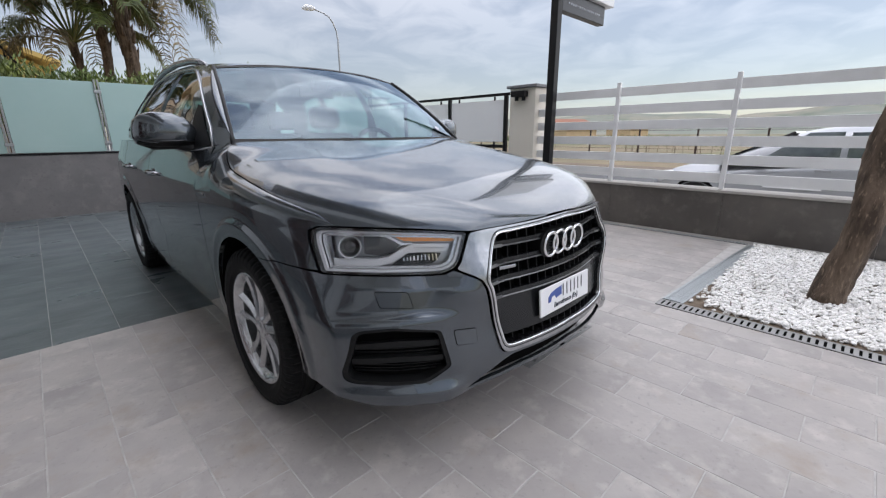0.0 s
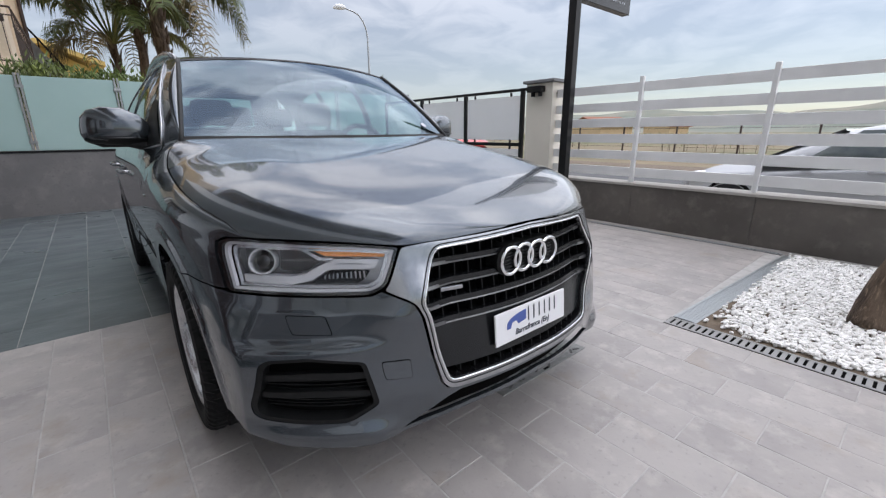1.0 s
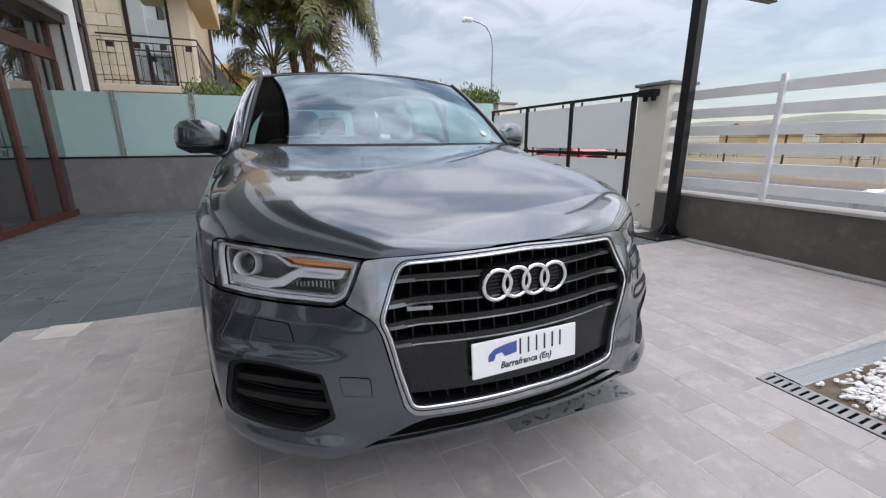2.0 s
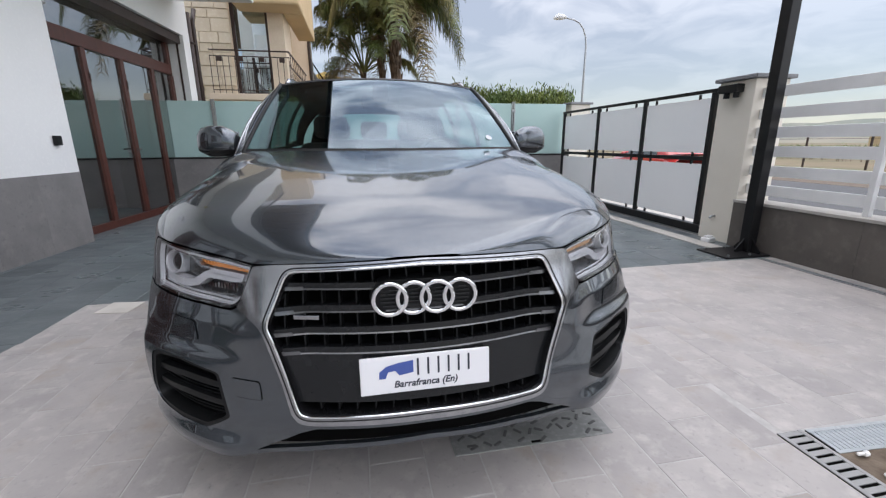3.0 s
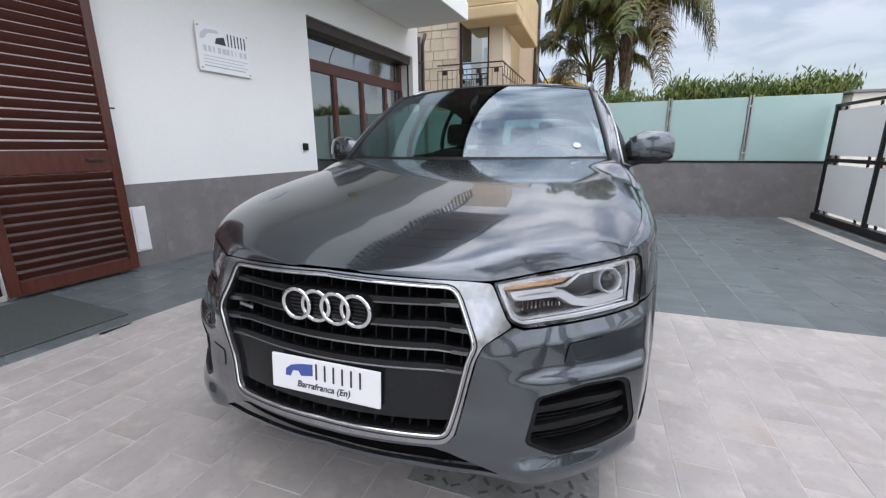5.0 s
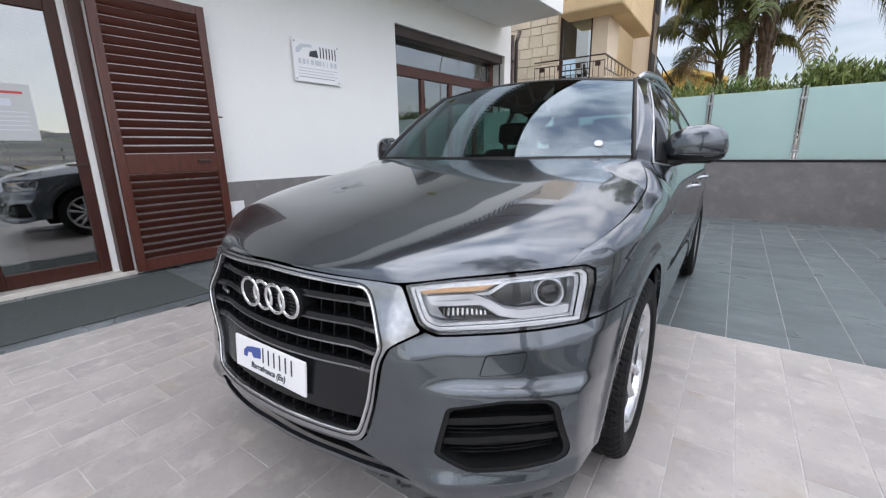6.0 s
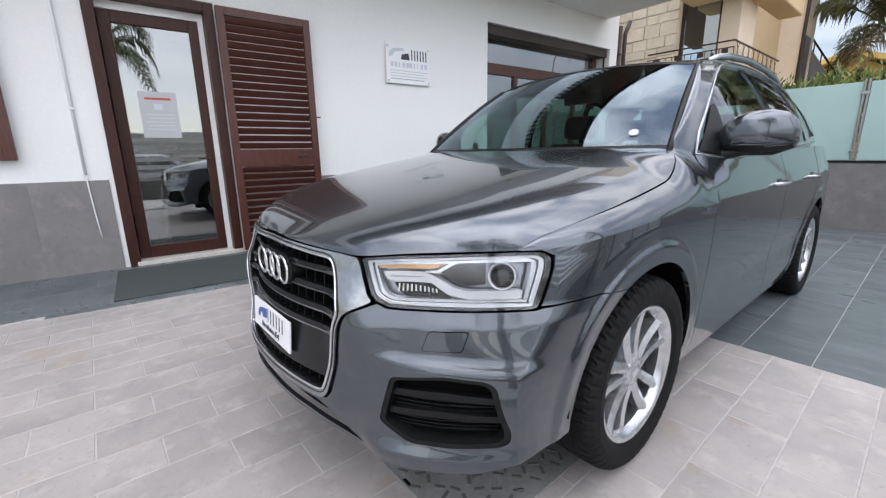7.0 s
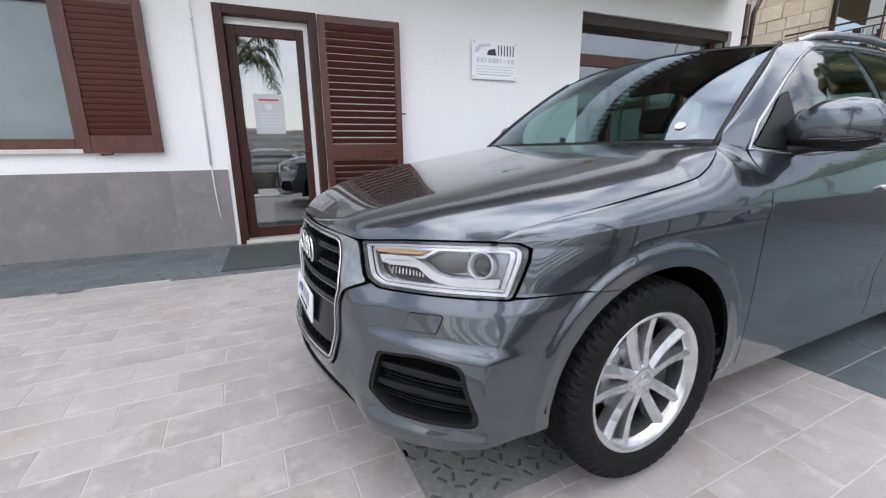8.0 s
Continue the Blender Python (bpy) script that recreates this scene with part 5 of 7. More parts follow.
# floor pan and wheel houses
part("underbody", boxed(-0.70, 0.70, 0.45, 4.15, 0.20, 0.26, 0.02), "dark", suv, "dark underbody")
# solid black box stands in for the shade behind the grille
part("engine_bay", boxed(-0.56, 0.56, 0.30, 1.15, 0.26, 0.78, 0.05), "dark", suv, "black box giving the space behind the grille its shade")
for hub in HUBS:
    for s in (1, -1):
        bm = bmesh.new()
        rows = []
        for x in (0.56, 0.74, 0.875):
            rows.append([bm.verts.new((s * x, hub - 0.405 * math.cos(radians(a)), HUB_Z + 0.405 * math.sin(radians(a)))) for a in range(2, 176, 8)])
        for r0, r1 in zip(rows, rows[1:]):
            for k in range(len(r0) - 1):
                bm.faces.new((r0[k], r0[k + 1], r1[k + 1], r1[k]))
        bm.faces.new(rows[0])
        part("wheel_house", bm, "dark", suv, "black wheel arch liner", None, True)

# wheels
def tyre_mesh():
    bm = bmesh.new()
    segs = 216
    prof = ((-0.095, 0.232), (-0.112, 0.255), (-0.117, 0.285), (-0.112, 0.312), (-0.100, 0.326), (-0.086, 0.3325), (-0.060, 0.3350), (-0.056, 0.3290), (-0.046, 0.3290), (-0.042, 0.3352), (-0.012, 0.3355), (-0.008, 0.3290), (0.008, 0.3290), (0.012, 0.3355), (0.042, 0.3352), (0.046, 0.3290), (0.056, 0.3290), (0.060, 0.3350), (0.086, 0.3325), (0.100, 0.326), (0.112, 0.312), (0.117, 0.285), (0.112, 0.255), (0.095, 0.232))
    rings = lathe(bm, prof, segs)
    for i, (x, r) in enumerate(prof):
        for k in range(segs):
            if abs(x) > 0.058 and r > 0.310 and (k + (1 if abs(x) > 0.09 else 0) + (3 if x < 0 else 0)) % 4 == 0:
                v = rings[i][k]
                f = (math.hypot(v.co.y, v.co.z) - 0.008) / math.hypot(v.co.y, v.co.z)
                v.co.y *= f; v.co.z *= f
    return bm


def wheel(hub, s):
    w = thing("wheel", pose(0, 0, 0), "")
    w.parent = suv
    w.matrix_basis = pose(s * 0.786, hub, HUB_Z, 0, 0, 0 if s > 0 else 180)
    w["label"] = "silver twin-spoke alloy wheel"
    part("tyre", tyre_mesh(), "rubber", w, "black rubber tyre")
    bm = bmesh.new()
    lathe(bm, ((0.070, 0.208), (0.088, 0.216), (0.097, 0.226), (0.102, 0.235), (0.098, 0.240), (0.090, 0.238)), 72)
    rim = part("rim", bm, "rim", w, "silver alloy rim", None, True)
    bm = bmesh.new()
    lathe(bm, ((-0.095, 0.236), (-0.09, 0.222), (-0.06, 0.206), (0.02, 0.200), (0.070, 0.208)), 72)
    part("barrel", bm, "barrel", rim, "inside of the silver rim, greyed for its shade", None, True)
    for k in range(5):
        for side in (-1, 1):
            bm = bmesh.new()
            rows = []
            for t in (0.0, 0.18, 0.4, 0.65, 0.85, 1.0):
                rad = 0.044 + (0.212 - 0.044) * t
                off = side * (0.0185 + 0.033 * t)
                half_w = 0.0172 + 0.0033 * t
                face = 0.082 - 0.008 * math.sin(math.pi * t) + 0.006 * t
                deep = 0.045
                rows.append([bm.verts.new((xx, off + ww, rad)) for xx, ww in ((face - deep, -half_w * 1.15), (face - 0.006 - 0.006 * (side < 0), -half_w), (face, -half_w * 0.15 * side), (face - 0.001, half_w * 0.1 - half_w * 0.15 * side), (face - 0.006 - 0.006 * (side > 0), half_w), (face - deep, half_w * 1.15))])
            for r0, r1 in zip(rows, rows[1:]):
                for i in range(6):
                    bm.faces.new((r0[i], r0[(i + 1) % 6], r1[(i + 1) % 6], r1[i]))
            bm.faces.new(rows[0][::-1]); bm.faces.new(rows[-1])
            bmesh.ops.transform(bm, matrix=pose(0, 0, 0, 72 * k + 8, 0, 0), verts=bm.verts[:])
            bmesh.ops.recalc_face_normals(bm, faces=bm.faces[:])
            part("spoke", bm, "rim", rim)
        a = radians(-72 * k - 8)
        part("wheel_bolt", tubed([(0.03, 0.056 * math.sin(a), 0.056 * math.cos(a)), (0.072, 0.056 * math.sin(a), 0.056 * math.cos(a))], 0.010, 8), "lamp_grey", rim)
    bm = bmesh.new()
    lathe(bm, ((0.03, 0.066), (0.066, 0.062), (0.078, 0.050), (0.084, 0.034), (0.082, 0.031), (0.085, 0.029), (0.086, 0.001)), 32)
    part("hub_cap", bm, "rim", rim, "silver hub cap", None, True)
    for dx in range(4):
        part("cap_mark", tubed([(0.085, 0.012 * math.cos(2 * math.pi * j / 14) + 0.007 * (dx - 1.5), 0.009 * math.sin(2 * math.pi * j / 14)) for j in range(15)], 0.0012, 5), "chrome", rim)
    bm = bmesh.new()
    lathe(bm, ((0.013, 0.06), (0.032, 0.075), (0.032, 0.135), (0.022, 0.137), (0.013, 0.135)), 48)
    part("brake_disc", bm, "lamp_grey", w, "steel brake disc", None, True)
    part("brake_caliper", boxed(-0.02, 0.05, 0.07, 0.165, -0.08, 0.08, 0.015), "lamp_dark", w)
    # black disc added for the shade between the spokes
    bm = bmesh.new()
    lathe(bm, ((0.012, 0.001), (0.012, 0.199)), 32)
    part("shade_disc", bm, "dark", w)
    return w


for hub in HUBS:
    for s in (1, -1):
        wheel(hub, s)

# cabin
part("firewall", boxed(-0.755, 0.755, 1.340, 1.356, 0.40, 1.022, 0.004), "dark", suv, "dark bulkhead under the screen")
part("dashboard", boxed(-0.70, 0.70, 1.36, 1.70, 0.72, 1.045, 0.05), "interior", suv, "dark dashboard")
part("cabin_floor", boxed(-0.74, 0.74, 1.2, 3.9, 0.30, 0.36, 0.02), "interior", suv)
part("parcel_shelf", boxed(-0.66, 0.66, 3.45, 3.95, 0.92, 0.96, 0.02), "interior", suv)
for x, y in ((0.36, 2.22), (-0.36, 2.22), (0.36, 3.05), (-0.36, 3.05), (0.0, 3.05)):
    seat = thing("seat", pose(x, y, 0.36), "dark grey seat with headrest")
    seat.parent = suv
    part("cushion", boxed(-0.25, 0.25, -0.52, 0.02, 0.0, 0.26, 0.06), "interior", seat)
    part("backrest", boxed(-0.24, 0.24, -0.07, 0.07, 0.0, 0.62, 0.06, pose(0, 0.03, 0.16, -16, 0, 0)), "interior", seat)
    part("headrest", boxed(-0.13, 0.13, -0.05, 0.05, 0.0, 0.17, 0.045, pose(0, 0.20, 0.79, -12, 0, 0)), "interior", seat)
rings = [(0.38 + 0.18 * math.cos(2 * math.pi * k / 28), 1.73 + 0.06 * math.sin(2 * math.pi * k / 28), 0.97 + 0.17 * math.sin(2 * math.pi * k / 28)) for k in range(29)]
part("steering_wheel", tubed(rings, 0.016, 8), "black", suv, "black steering wheel", None, True)

# ---- sliding gate ----
gate = thing("sliding_gate", pose(3.90, 0, 0), "black steel gate filled with white opal panels", "gate")
part("bottom_rail", boxed(-0.05, 0.05, 2.72, 6.98, 0.02, 0.12, 0.006), "black_metal", gate)
part("top_rail", boxed(-0.022, 0.022, 2.98, 6.98, 1.655, 1.695, 0.004), "black_metal", gate)
part("mid_rail", boxed(-0.02, 0.02, 3.30, 6.95, 0.885, 0.935, 0.004), "black_metal", gate)
STILES = (3.30, 4.50, 5.70, 6.93)
for y in STILES:
    part("stile", boxed(-0.027, 0.027, y - 0.027, y + 0.027, 0.121, 1.654, 0.004), "black_metal", gate)
for a, b in zip(STILES, STILES[1:]):
    for z0, z1 in ((0.17, 0.845), (0.975, 1.600)):
        pane = part("opal_panel", boxed(-0.006, 0.006, a + 0.045, b - 0.045, z0, z1, 0.002), "frosted_white", gate, "white opal panel")
        for y in (a + 0.22, b - 0.22):
            for z in (z0, z1):
                part("clip", boxed(-0.012, 0.012, y - 0.012, y + 0.012, z - 0.045 if z == z0 else z - 0.01, z + 0.01 if z == z0 else z + 0.05, 0.003), "black_metal", pane)
part("gate_track", boxed(3.86, 3.94, 2.5, 7.0, -0.003, 0.016, 0.003), "steel", None, "steel gate track")
tagged(bpy.data.objects["gate_track"], "worn steel track under the sliding gate", "track", "", "structure")
bm = boxed(-0.07, 0.07, -0.05, 0.05, 0.0, 0.055, 0.012)
box(bm, -0.05, 0.05, -0.03, 0.03, 0.055, 0.075, 0.008)
tagged(part("gate_stop", bm, "white_metal", None, "white gate stop on the floor", pose(3.69, 2.88, 0.0, 0, 0, 20)), "white gate stop fixed to the floor beside the pole", "gate stop")

# ---- slatted fence ----
fence = thing("slatted_fence", pose(3.90, 0, 0.505), "white aluminium fence with six broad horizontal slats", "fence")
FP = (1.58, 0.345, -0.89, -2.125, -3.36, -4.6, -5.83, -6.95)
for y in FP:
    part("post", boxed(-0.025, 0.025, y - 0.022, y + 0.022, 0, 1.185, 0.004), "white_metal", fence)
for a, b in zip((2.738,) + FP, FP):
    for k, z in enumerate((0.06, 0.255, 0.45, 0.635, 0.82, 1.025)):
        part("slat", boxed(0.026, 0.045, b + 0.002, a - 0.002, z, z + 0.105, 0.004), "white_metal", fence)

# ---- sign pole ----
mast = thing("sign_pole", pose(3.70, 2.40, 0), "black square steel pole carrying a grey and white sign", "sign pole")
part("base_plate", boxed(-0.42, 0.17, -0.19, 0.19, 0.0, 0.016, 0.003), "black_metal", mast)
part("shaft", boxed(-0.052, 0.052, -0.052, 0.052, 0.016, 4.2, 0.006), "black_metal", mast)
for a in range(4):
    bm = bmesh.new()
    prism(bm, [(0.0522, 0.016), (0.145, 0.016), (0.145, 0.035), (0.0522, 0.15)], "y", -0.006, 0.006)
    part("gusset", bm, "black_metal", mast, "", pose(0, 0, 0, 0, 0, 90 * a))
for x, y in ((-0.37, -0.15), (-0.37, 0.15), (0.13, -0.15), (0.13, 0.15), (-0.12, -0.15), (-0.12, 0.15)):
    part("bolt", tubed([(x, y, 0.016), (x, y, 0.034)], 0.013, 6), "steel", mast)
part("lower_sign", boxed(0.053, 1.20, -0.05, 0.05, 2.60, 2.84, 0.006), "lamp_dark", mast, "dark grey sign panel")
for k in range(16):
    w = 0.022 if k % 4 else 0.012
    part("sign_mark", boxed(0.20 + 0.055 * k, 0.20 + 0.055 * k + w, -0.053, -0.0505, 2.70, 2.722), "ink_pale", mast)
part("upper_sign", boxed(0.053, 1.36, -0.11, 0.11, 2.845, 3.75, 0.012), "white_metal", mast, "white light box sign")

# ---- gravel bed with drains ----
bed = thing("gravel_bed", pose(0, 0, 0), "square planting bed of white marble chips with a drain round it", "planting bed")
part("soil", boxed(1.50, 3.60, -3.4, -0.05, -0.003, 0.003), "soil", bed, "brown soil under the chips")
rs = np.random.RandomState(4)
ico_v, ico_f = [], []
t = (1 + 5**0.5) / 2
ico_v = np.array([(-1, t, 0), (1, t, 0), (-1, -t, 0), (1, -t, 0), (0, -1, t), (0, 1, t), (0, -1, -t), (0, 1, -t), (t, 0, -1), (t, 0, 1), (-t, 0, -1), (-t, 0, 1)]) / 1.9
ico_f = np.array([(0, 11, 5), (0, 5, 1), (0, 1, 7), (0, 7, 10), (0, 10, 11), (1, 5, 9), (5, 11, 4), (11, 10, 2), (10, 7, 6), (7, 1, 8), (3, 9, 4), (3, 4, 2), (3, 2, 6), (3, 6, 8), (3, 8, 9), (4, 9, 5), (2, 4, 11), (6, 2, 10), (8, 6, 7), (9, 8, 1)])
vs, fs = [], []
for k in range(32000):
    x, y = rs.uniform(1.52, 3.60), rs.uniform(-3.38, -0.08)
    # bare soil shows along the broad drain, most of all in the corner
    bare = 0.035 + 0.16 * math.exp(-(x - 1.52) / 0.22) + 0.02 * math.sin(11 * x)
    if -0.08 - y < bare * rs.uniform(0.5, 1.3) and rs.rand() < 0.88:
        continue
    r = rs.uniform(0.0088, 0.0165)
    a, b = rs.uniform(0, 6.28), rs.uniform(0, 6.28)
    sc = np.array((rs.uniform(0.7, 1.5), rs.uniform(0.7, 1.1), rs.uniform(0.45, 0.8))) * r
    p = ico_v * sc * rs.uniform(0.8, 1.2, (12, 1))
    ca, sa, cb, sb = math.cos(a), math.sin(a), math.cos(b * 0.1), math.sin(b * 0.1)
    p = p @ np.array([[ca, -sa, 0], [sa, ca, 0], [0, 0, 1]]) @ np.array([[1, 0, 0], [0, cb, -sb], [0, sb, cb]])
    p += (x, y, 0.006 + rs.uniform(0, 0.022))
    fs += (ico_f + len(vs)).tolist()
    vs += p.tolist()
mesh_part("gravel", vs, fs, "gravel", bed, "loose white marble chips", "stuff")


def grate(name, m, length, width, pitch, bar, mat, label):
    """A drain: side rails, a black sheet for the channel's shade, and cross bars."""
    g = part(name, boxed(0, length, 0, width, -0.003, 0.0015), "dark", bed, label, m)
    part("rail", boxed(0, length, 0.0, 0.016, 0.0016, 0.006, 0.001), mat, g)
    part("rail", boxed(0, length, width - 0.016, width, 0.0016, 0.006, 0.001), mat, g)
    first = part("bar", boxed(0, bar, 0.0165, width - 0.0165, 0.0016, 0.0056, 0.0008), mat, g, "", pose(0.004, 0, 0))
    for k in range(1, int(length / pitch)):
        ob = new("bar", first.data)
        ob.parent = g
        ob.matrix_basis = pose(0.004 + pitch * k, 0, 0)
    return g


grate("drain", pose(1.385, 0.080, 0, 0, 0, -90), 3.3, 0.112, 0.034, 0.021, "drain_concrete", "grey drain with broad slots")
grate("drain", pose(1.505, -0.055, 0, 0, 0, -3.0), 2.10, 0.130, 0.021, 0.0185, "galv", "galvanised drain grate")
grate("drain", pose(3.66, -0.02, 0, 0, 0, 90), 2.2, 0.06, 0.03, 0.016, "galv", "narrow drain along the wall")

# trunk in the bed, with fronds above the picture
def frond(bm, base, heading, length, rise, droop, leaflets, leaf_len, width, hang, bare, rs):
    """A feather leaf: a bent rib, bare at its foot, with two rows of leaflets that bend over and hang."""
    pts = []
    n = 16
    for i in range(n + 1):
        s = i / n
        out = length * (s - 0.22 * s ** 3)
        z = rise * math.sin(s * 1.9) - droop * s ** 2.6
        pts.append(Vector((base[0] + out * math.cos(heading), base[1] + out * math.sin(heading), base[2] + z)))
    tube(bm, pts, [0.032 * (1 - 0.9 * i / n) + 0.004 for i in range(n + 1)], 5)
    side = Vector((-math.sin(heading), math.cos(heading), 0))
    for k in range(leaflets):
        s = bare + (1 - bare) * (k + rs.rand()) / leaflets
        i = min(int(s * n), n - 1)
        p = pts[i].lerp(pts[i + 1], s * n - i)
        along = (pts[i + 1] - pts[i]).normalized()
        for sg in (-1, 1):
            ln = leaf_len * (0.35 + 0.75 * math.sin(math.pi * min(0.15 + 0.75 * s, 1))) * rs.uniform(0.75, 1.2)
            d = (side * sg * rs.uniform(0.45, 1.0) + along * rs.uniform(0.35, 0.8) + Vector((0, 0, rs.uniform(-0.15, 0.55)))).normalized()
            fall = hang * rs.uniform(0.7, 1.25)
            a = p + d * ln * 0.30
            b = a + (d + Vector((0, 0, -0.9 * fall))).normalized() * ln * 0.35
            e = b + (d * 0.35 + Vector((0, 0, -1.5 * fall))).normalized() * ln * 0.40
            w = along * width
            v = [bm.verts.new(q) for q in (p - w * 0.35, p + w * 0.35, a + w * 0.55, a - w * 0.55, b + w * 0.4, b - w * 0.4, e)]
            bm.faces.new((v[0], v[1], v[2], v[3])); bm.faces.new((v[3], v[2], v[4], v[5])); bm.faces.new((v[5], v[4], v[6]))


def palm(name, base, top, radii, fronds, length, rise, droop, leaflets, leaf_len, width, label, seed, dry=3, hang=1.0, bare=0.22):
    rs = np.random.RandomState(seed)
    p = thing(name, pose(*base), label, "palm tree", "palm trees")
    h = Vector(top) - Vector(base)
    n = 72
    pts = [h * (k / n) + Vector((0.02 * math.sin(k * 0.33), 0.02 * math.cos(k * 0.25), 0)) for k in range(n + 1)]
    bm = bmesh.new()
    rings = tube(bm, pts, [(radii[0] + (radii[1] - radii[0]) * k / n) * (1.0 + 0.10 * max(0, 1 - 8 * k / n)) for k in range(n + 1)], 20)
    # leaf scars: uneven rings and split bark
    for k, ring in enumerate(rings):
        for j, v in enumerate(ring):
            c = pts[k]
            scar = 0.07 * ((k * 0.37 + 0.5 * math.sin(j * 0.63 + k * 0.2)) % 1.0) + 0.05 * math.sin(j * 2.1 + 0.9 * math.sin(k * 0.35)) + rs.uniform(-0.03, 0.03)
            v.co = c + (v.co - c) * (0.97 + scar)
    # stubs of old leaves under the crown
    for k in range(26):
        a, z = k * 2.4, 0.62 + 0.36 * k / 26
        b = h * z + Vector((math.cos(a), math.sin(a), 0)) * radii[1]
        tube(bm, [b - Vector((0, 0, 0.1)), b + Vector((math.cos(a) * 0.05, math.sin(a) * 0.05, 0.12)), b + Vector((math.cos(a) * 0.10, math.sin(a) * 0.10, 0.26))], [radii[1] * 0.35, radii[1] * 0.25, 0.006], 5)
    part("trunk", bm, "bark", p, "scarred brown trunk", None, True)
    bm, dead = bmesh.new(), bmesh.new()
    for k in range(fronds):
        a = k * 2.399 + rs.uniform(-0.2, 0.2)
        lift = (k / fronds) ** 0.8
        frond(bm, h, a, length * (1.08 - 0.25 * lift) * rs.uniform(0.88, 1.1), rise * (0.5 + 1.2 * lift) * rs.uniform(0.85, 1.15), droop * (1.2 - 0.8 * lift) * rs.uniform(0.8, 1.2), leaflets, leaf_len, width, hang, bare, rs)
    for k in range(dry):
        frond(dead, h - Vector((0, 0, 0.15)), rs.uniform(0, 6.28), length * 0.8, rise * 0.35, droop * 1.5, leaflets // 2, leaf_len, width, 1.4, bare, rs)
    part("crown", bm, "leaf", p, "feathery green fronds")
    if dry:
        part("dry_fronds", dead, "dry_leaf", p, "hanging dry fronds")
    else:
        dead.free()
    return p


palm("palm_tree", (2.18, -0.73, 0.0), (2.52, -0.98, 2.95), (0.088, 0.070), 16, 1.6, 0.9, 1.1, 50, 0.45, 0.022, "slim palm with a leaning scarred trunk in the gravel bed", 5, 0)

# ---- door, shutters and shop front ----
def shutter(name, m, width, z0, z1, mid, label, pitch=0.076, lean=-54):
    """A louvred wooden shutter leaf: stiles, rails and slanted slats."""
    sh = thing(name, m, label, "shutter", "brown louvred shutters")
    part("stile", boxed(0, 0.042, 0, 0.075, z0, z1, 0.004), "wood", sh)
    part("stile", boxed(0, 0.042, width - 0.075, width, z0, z1, 0.004), "wood", sh)
    bands = [(z0, mid - 0.09), (mid + 0.09, z1)] if mid else [(z0, z1)]
    part("rail", boxed(0.001, 0.041, 0.0755, width - 0.0755, z0, z0 + (0.11 if mid else 0.17), 0.003), "wood", sh)
    part("rail", boxed(0.001, 0.041, 0.0755, width - 0.0755, z1 - 0.08, z1, 0.003), "wood", sh)
    if mid:
        part("rail", boxed(0.001, 0.041, 0.0755, width - 0.0755, mid - 0.09, mid + 0.09, 0.003), "wood", sh)
        part("latch", boxed(0.042, 0.06, width - 0.26, width - 0.14, mid + 0.0, mid + 0.025, 0.004), "darkwood", sh)
    first = None
    for a, b in bands:
        a, b = a + ((0.11 if mid else 0.17) if a == z0 else 0.0), b - (0.08 if b == z1 else 0.0)
        n = round((b - a) / pitch)
        for k in range(n):
            z = a + (b - a) * (k + 0.5) / n
            if first is None:
                first = part("slat", boxed(-0.037, 0.037, 0.076, width - 0.076, -0.004, 0.004, 0.003), "slat_wood", sh, "", pose(0.021, 0, z, 0, lean, 0))
            else:
                ob = new("slat", first.data)
                ob.parent, ob.matrix_basis = sh, pose(0.021, 0, z, 0, lean, 0)
    return sh


shutter("shutter", BUILDING @ pose(0.075, -2.215, 0, 0, 0, -0.5), 0.935, 0.035, 2.525, 1.045, "dark brown louvred shutter folded back beside the glass door")
shutter("shutter", BUILDING @ pose(0.02, -4.55, 0, 0, 0, -2), 0.68, 1.06, 2.52, 0, "dark brown louvred window shutter folded back on the wall", 0.058, -64)
part("hook", tubed([(0.03, -1.30, 1.50), (0.06, -1.26, 1.50), (0.06, -1.21, 1.50)], 0.008, 6), "darkwood", house_w, "shutter catch")

door = thing("door_1", BUILDING, "glazed brown wooden door with a paper notice", "door", "", "structure")
for s0, s1, z0, z1, nm in ((-3.26, -3.17, 0, 2.56, "jamb"), (-2.31, -2.22, 0, 2.56, "jamb"), (-3.169, -2.311, 2.47, 2.56, "head")):
    part(nm, boxed(-0.14, 0.022, s0, s1, z0, z1, 0.004), "wood_dark", door)
leaf = part("leaf_stile", boxed(-0.16, -0.105, -3.165, -3.07, 0.05, 2.395, 0.005), "wood_dark", door)
part("leaf_stile", boxed(-0.16, -0.105, -2.445, -2.362, 0.05, 2.395, 0.005), "wood_dark", door)
part("leaf_rail", boxed(-0.159, -0.106, -3.069, -2.446, 0.05, 0.17, 0.005), "wood_dark", door)
part("leaf_rail", boxed(-0.159, -0.106, -3.069, -2.446, 2.29, 2.395, 0.005), "wood_dark", door)
g = part("pane", boxed(-0.136, -0.130, -3.068, -2.447, 0.171, 2.289), "shopglass", door, "clear door glass")
g.visible_shadow = False
part("handle", tubed([(-0.104, -2.40, 1.05), (-0.05, -2.40, 1.05), (-0.05, -2.51, 1.05)], 0.010, 8), "darkwood", door)
part("white_lining", boxed(-0.15, -0.09, -2.360, -2.312, 0.046, 2.468), "plaster", door, "white lining strip")
part("white_lining", boxed(-0.15, -0.09, -3.168, -2.3605, 2.397, 2.468), "plaster", door, "white lining strip")
notice = part("notice", boxed(-0.1295, -0.1285, -2.96, -2.64, 1.26, 1.70), "notice_paper", door, "printed paper notice")
part("red_line", boxed(-0.1283, -0.1278, -2.91, -2.69, 1.625, 1.645), "ink_red", notice)
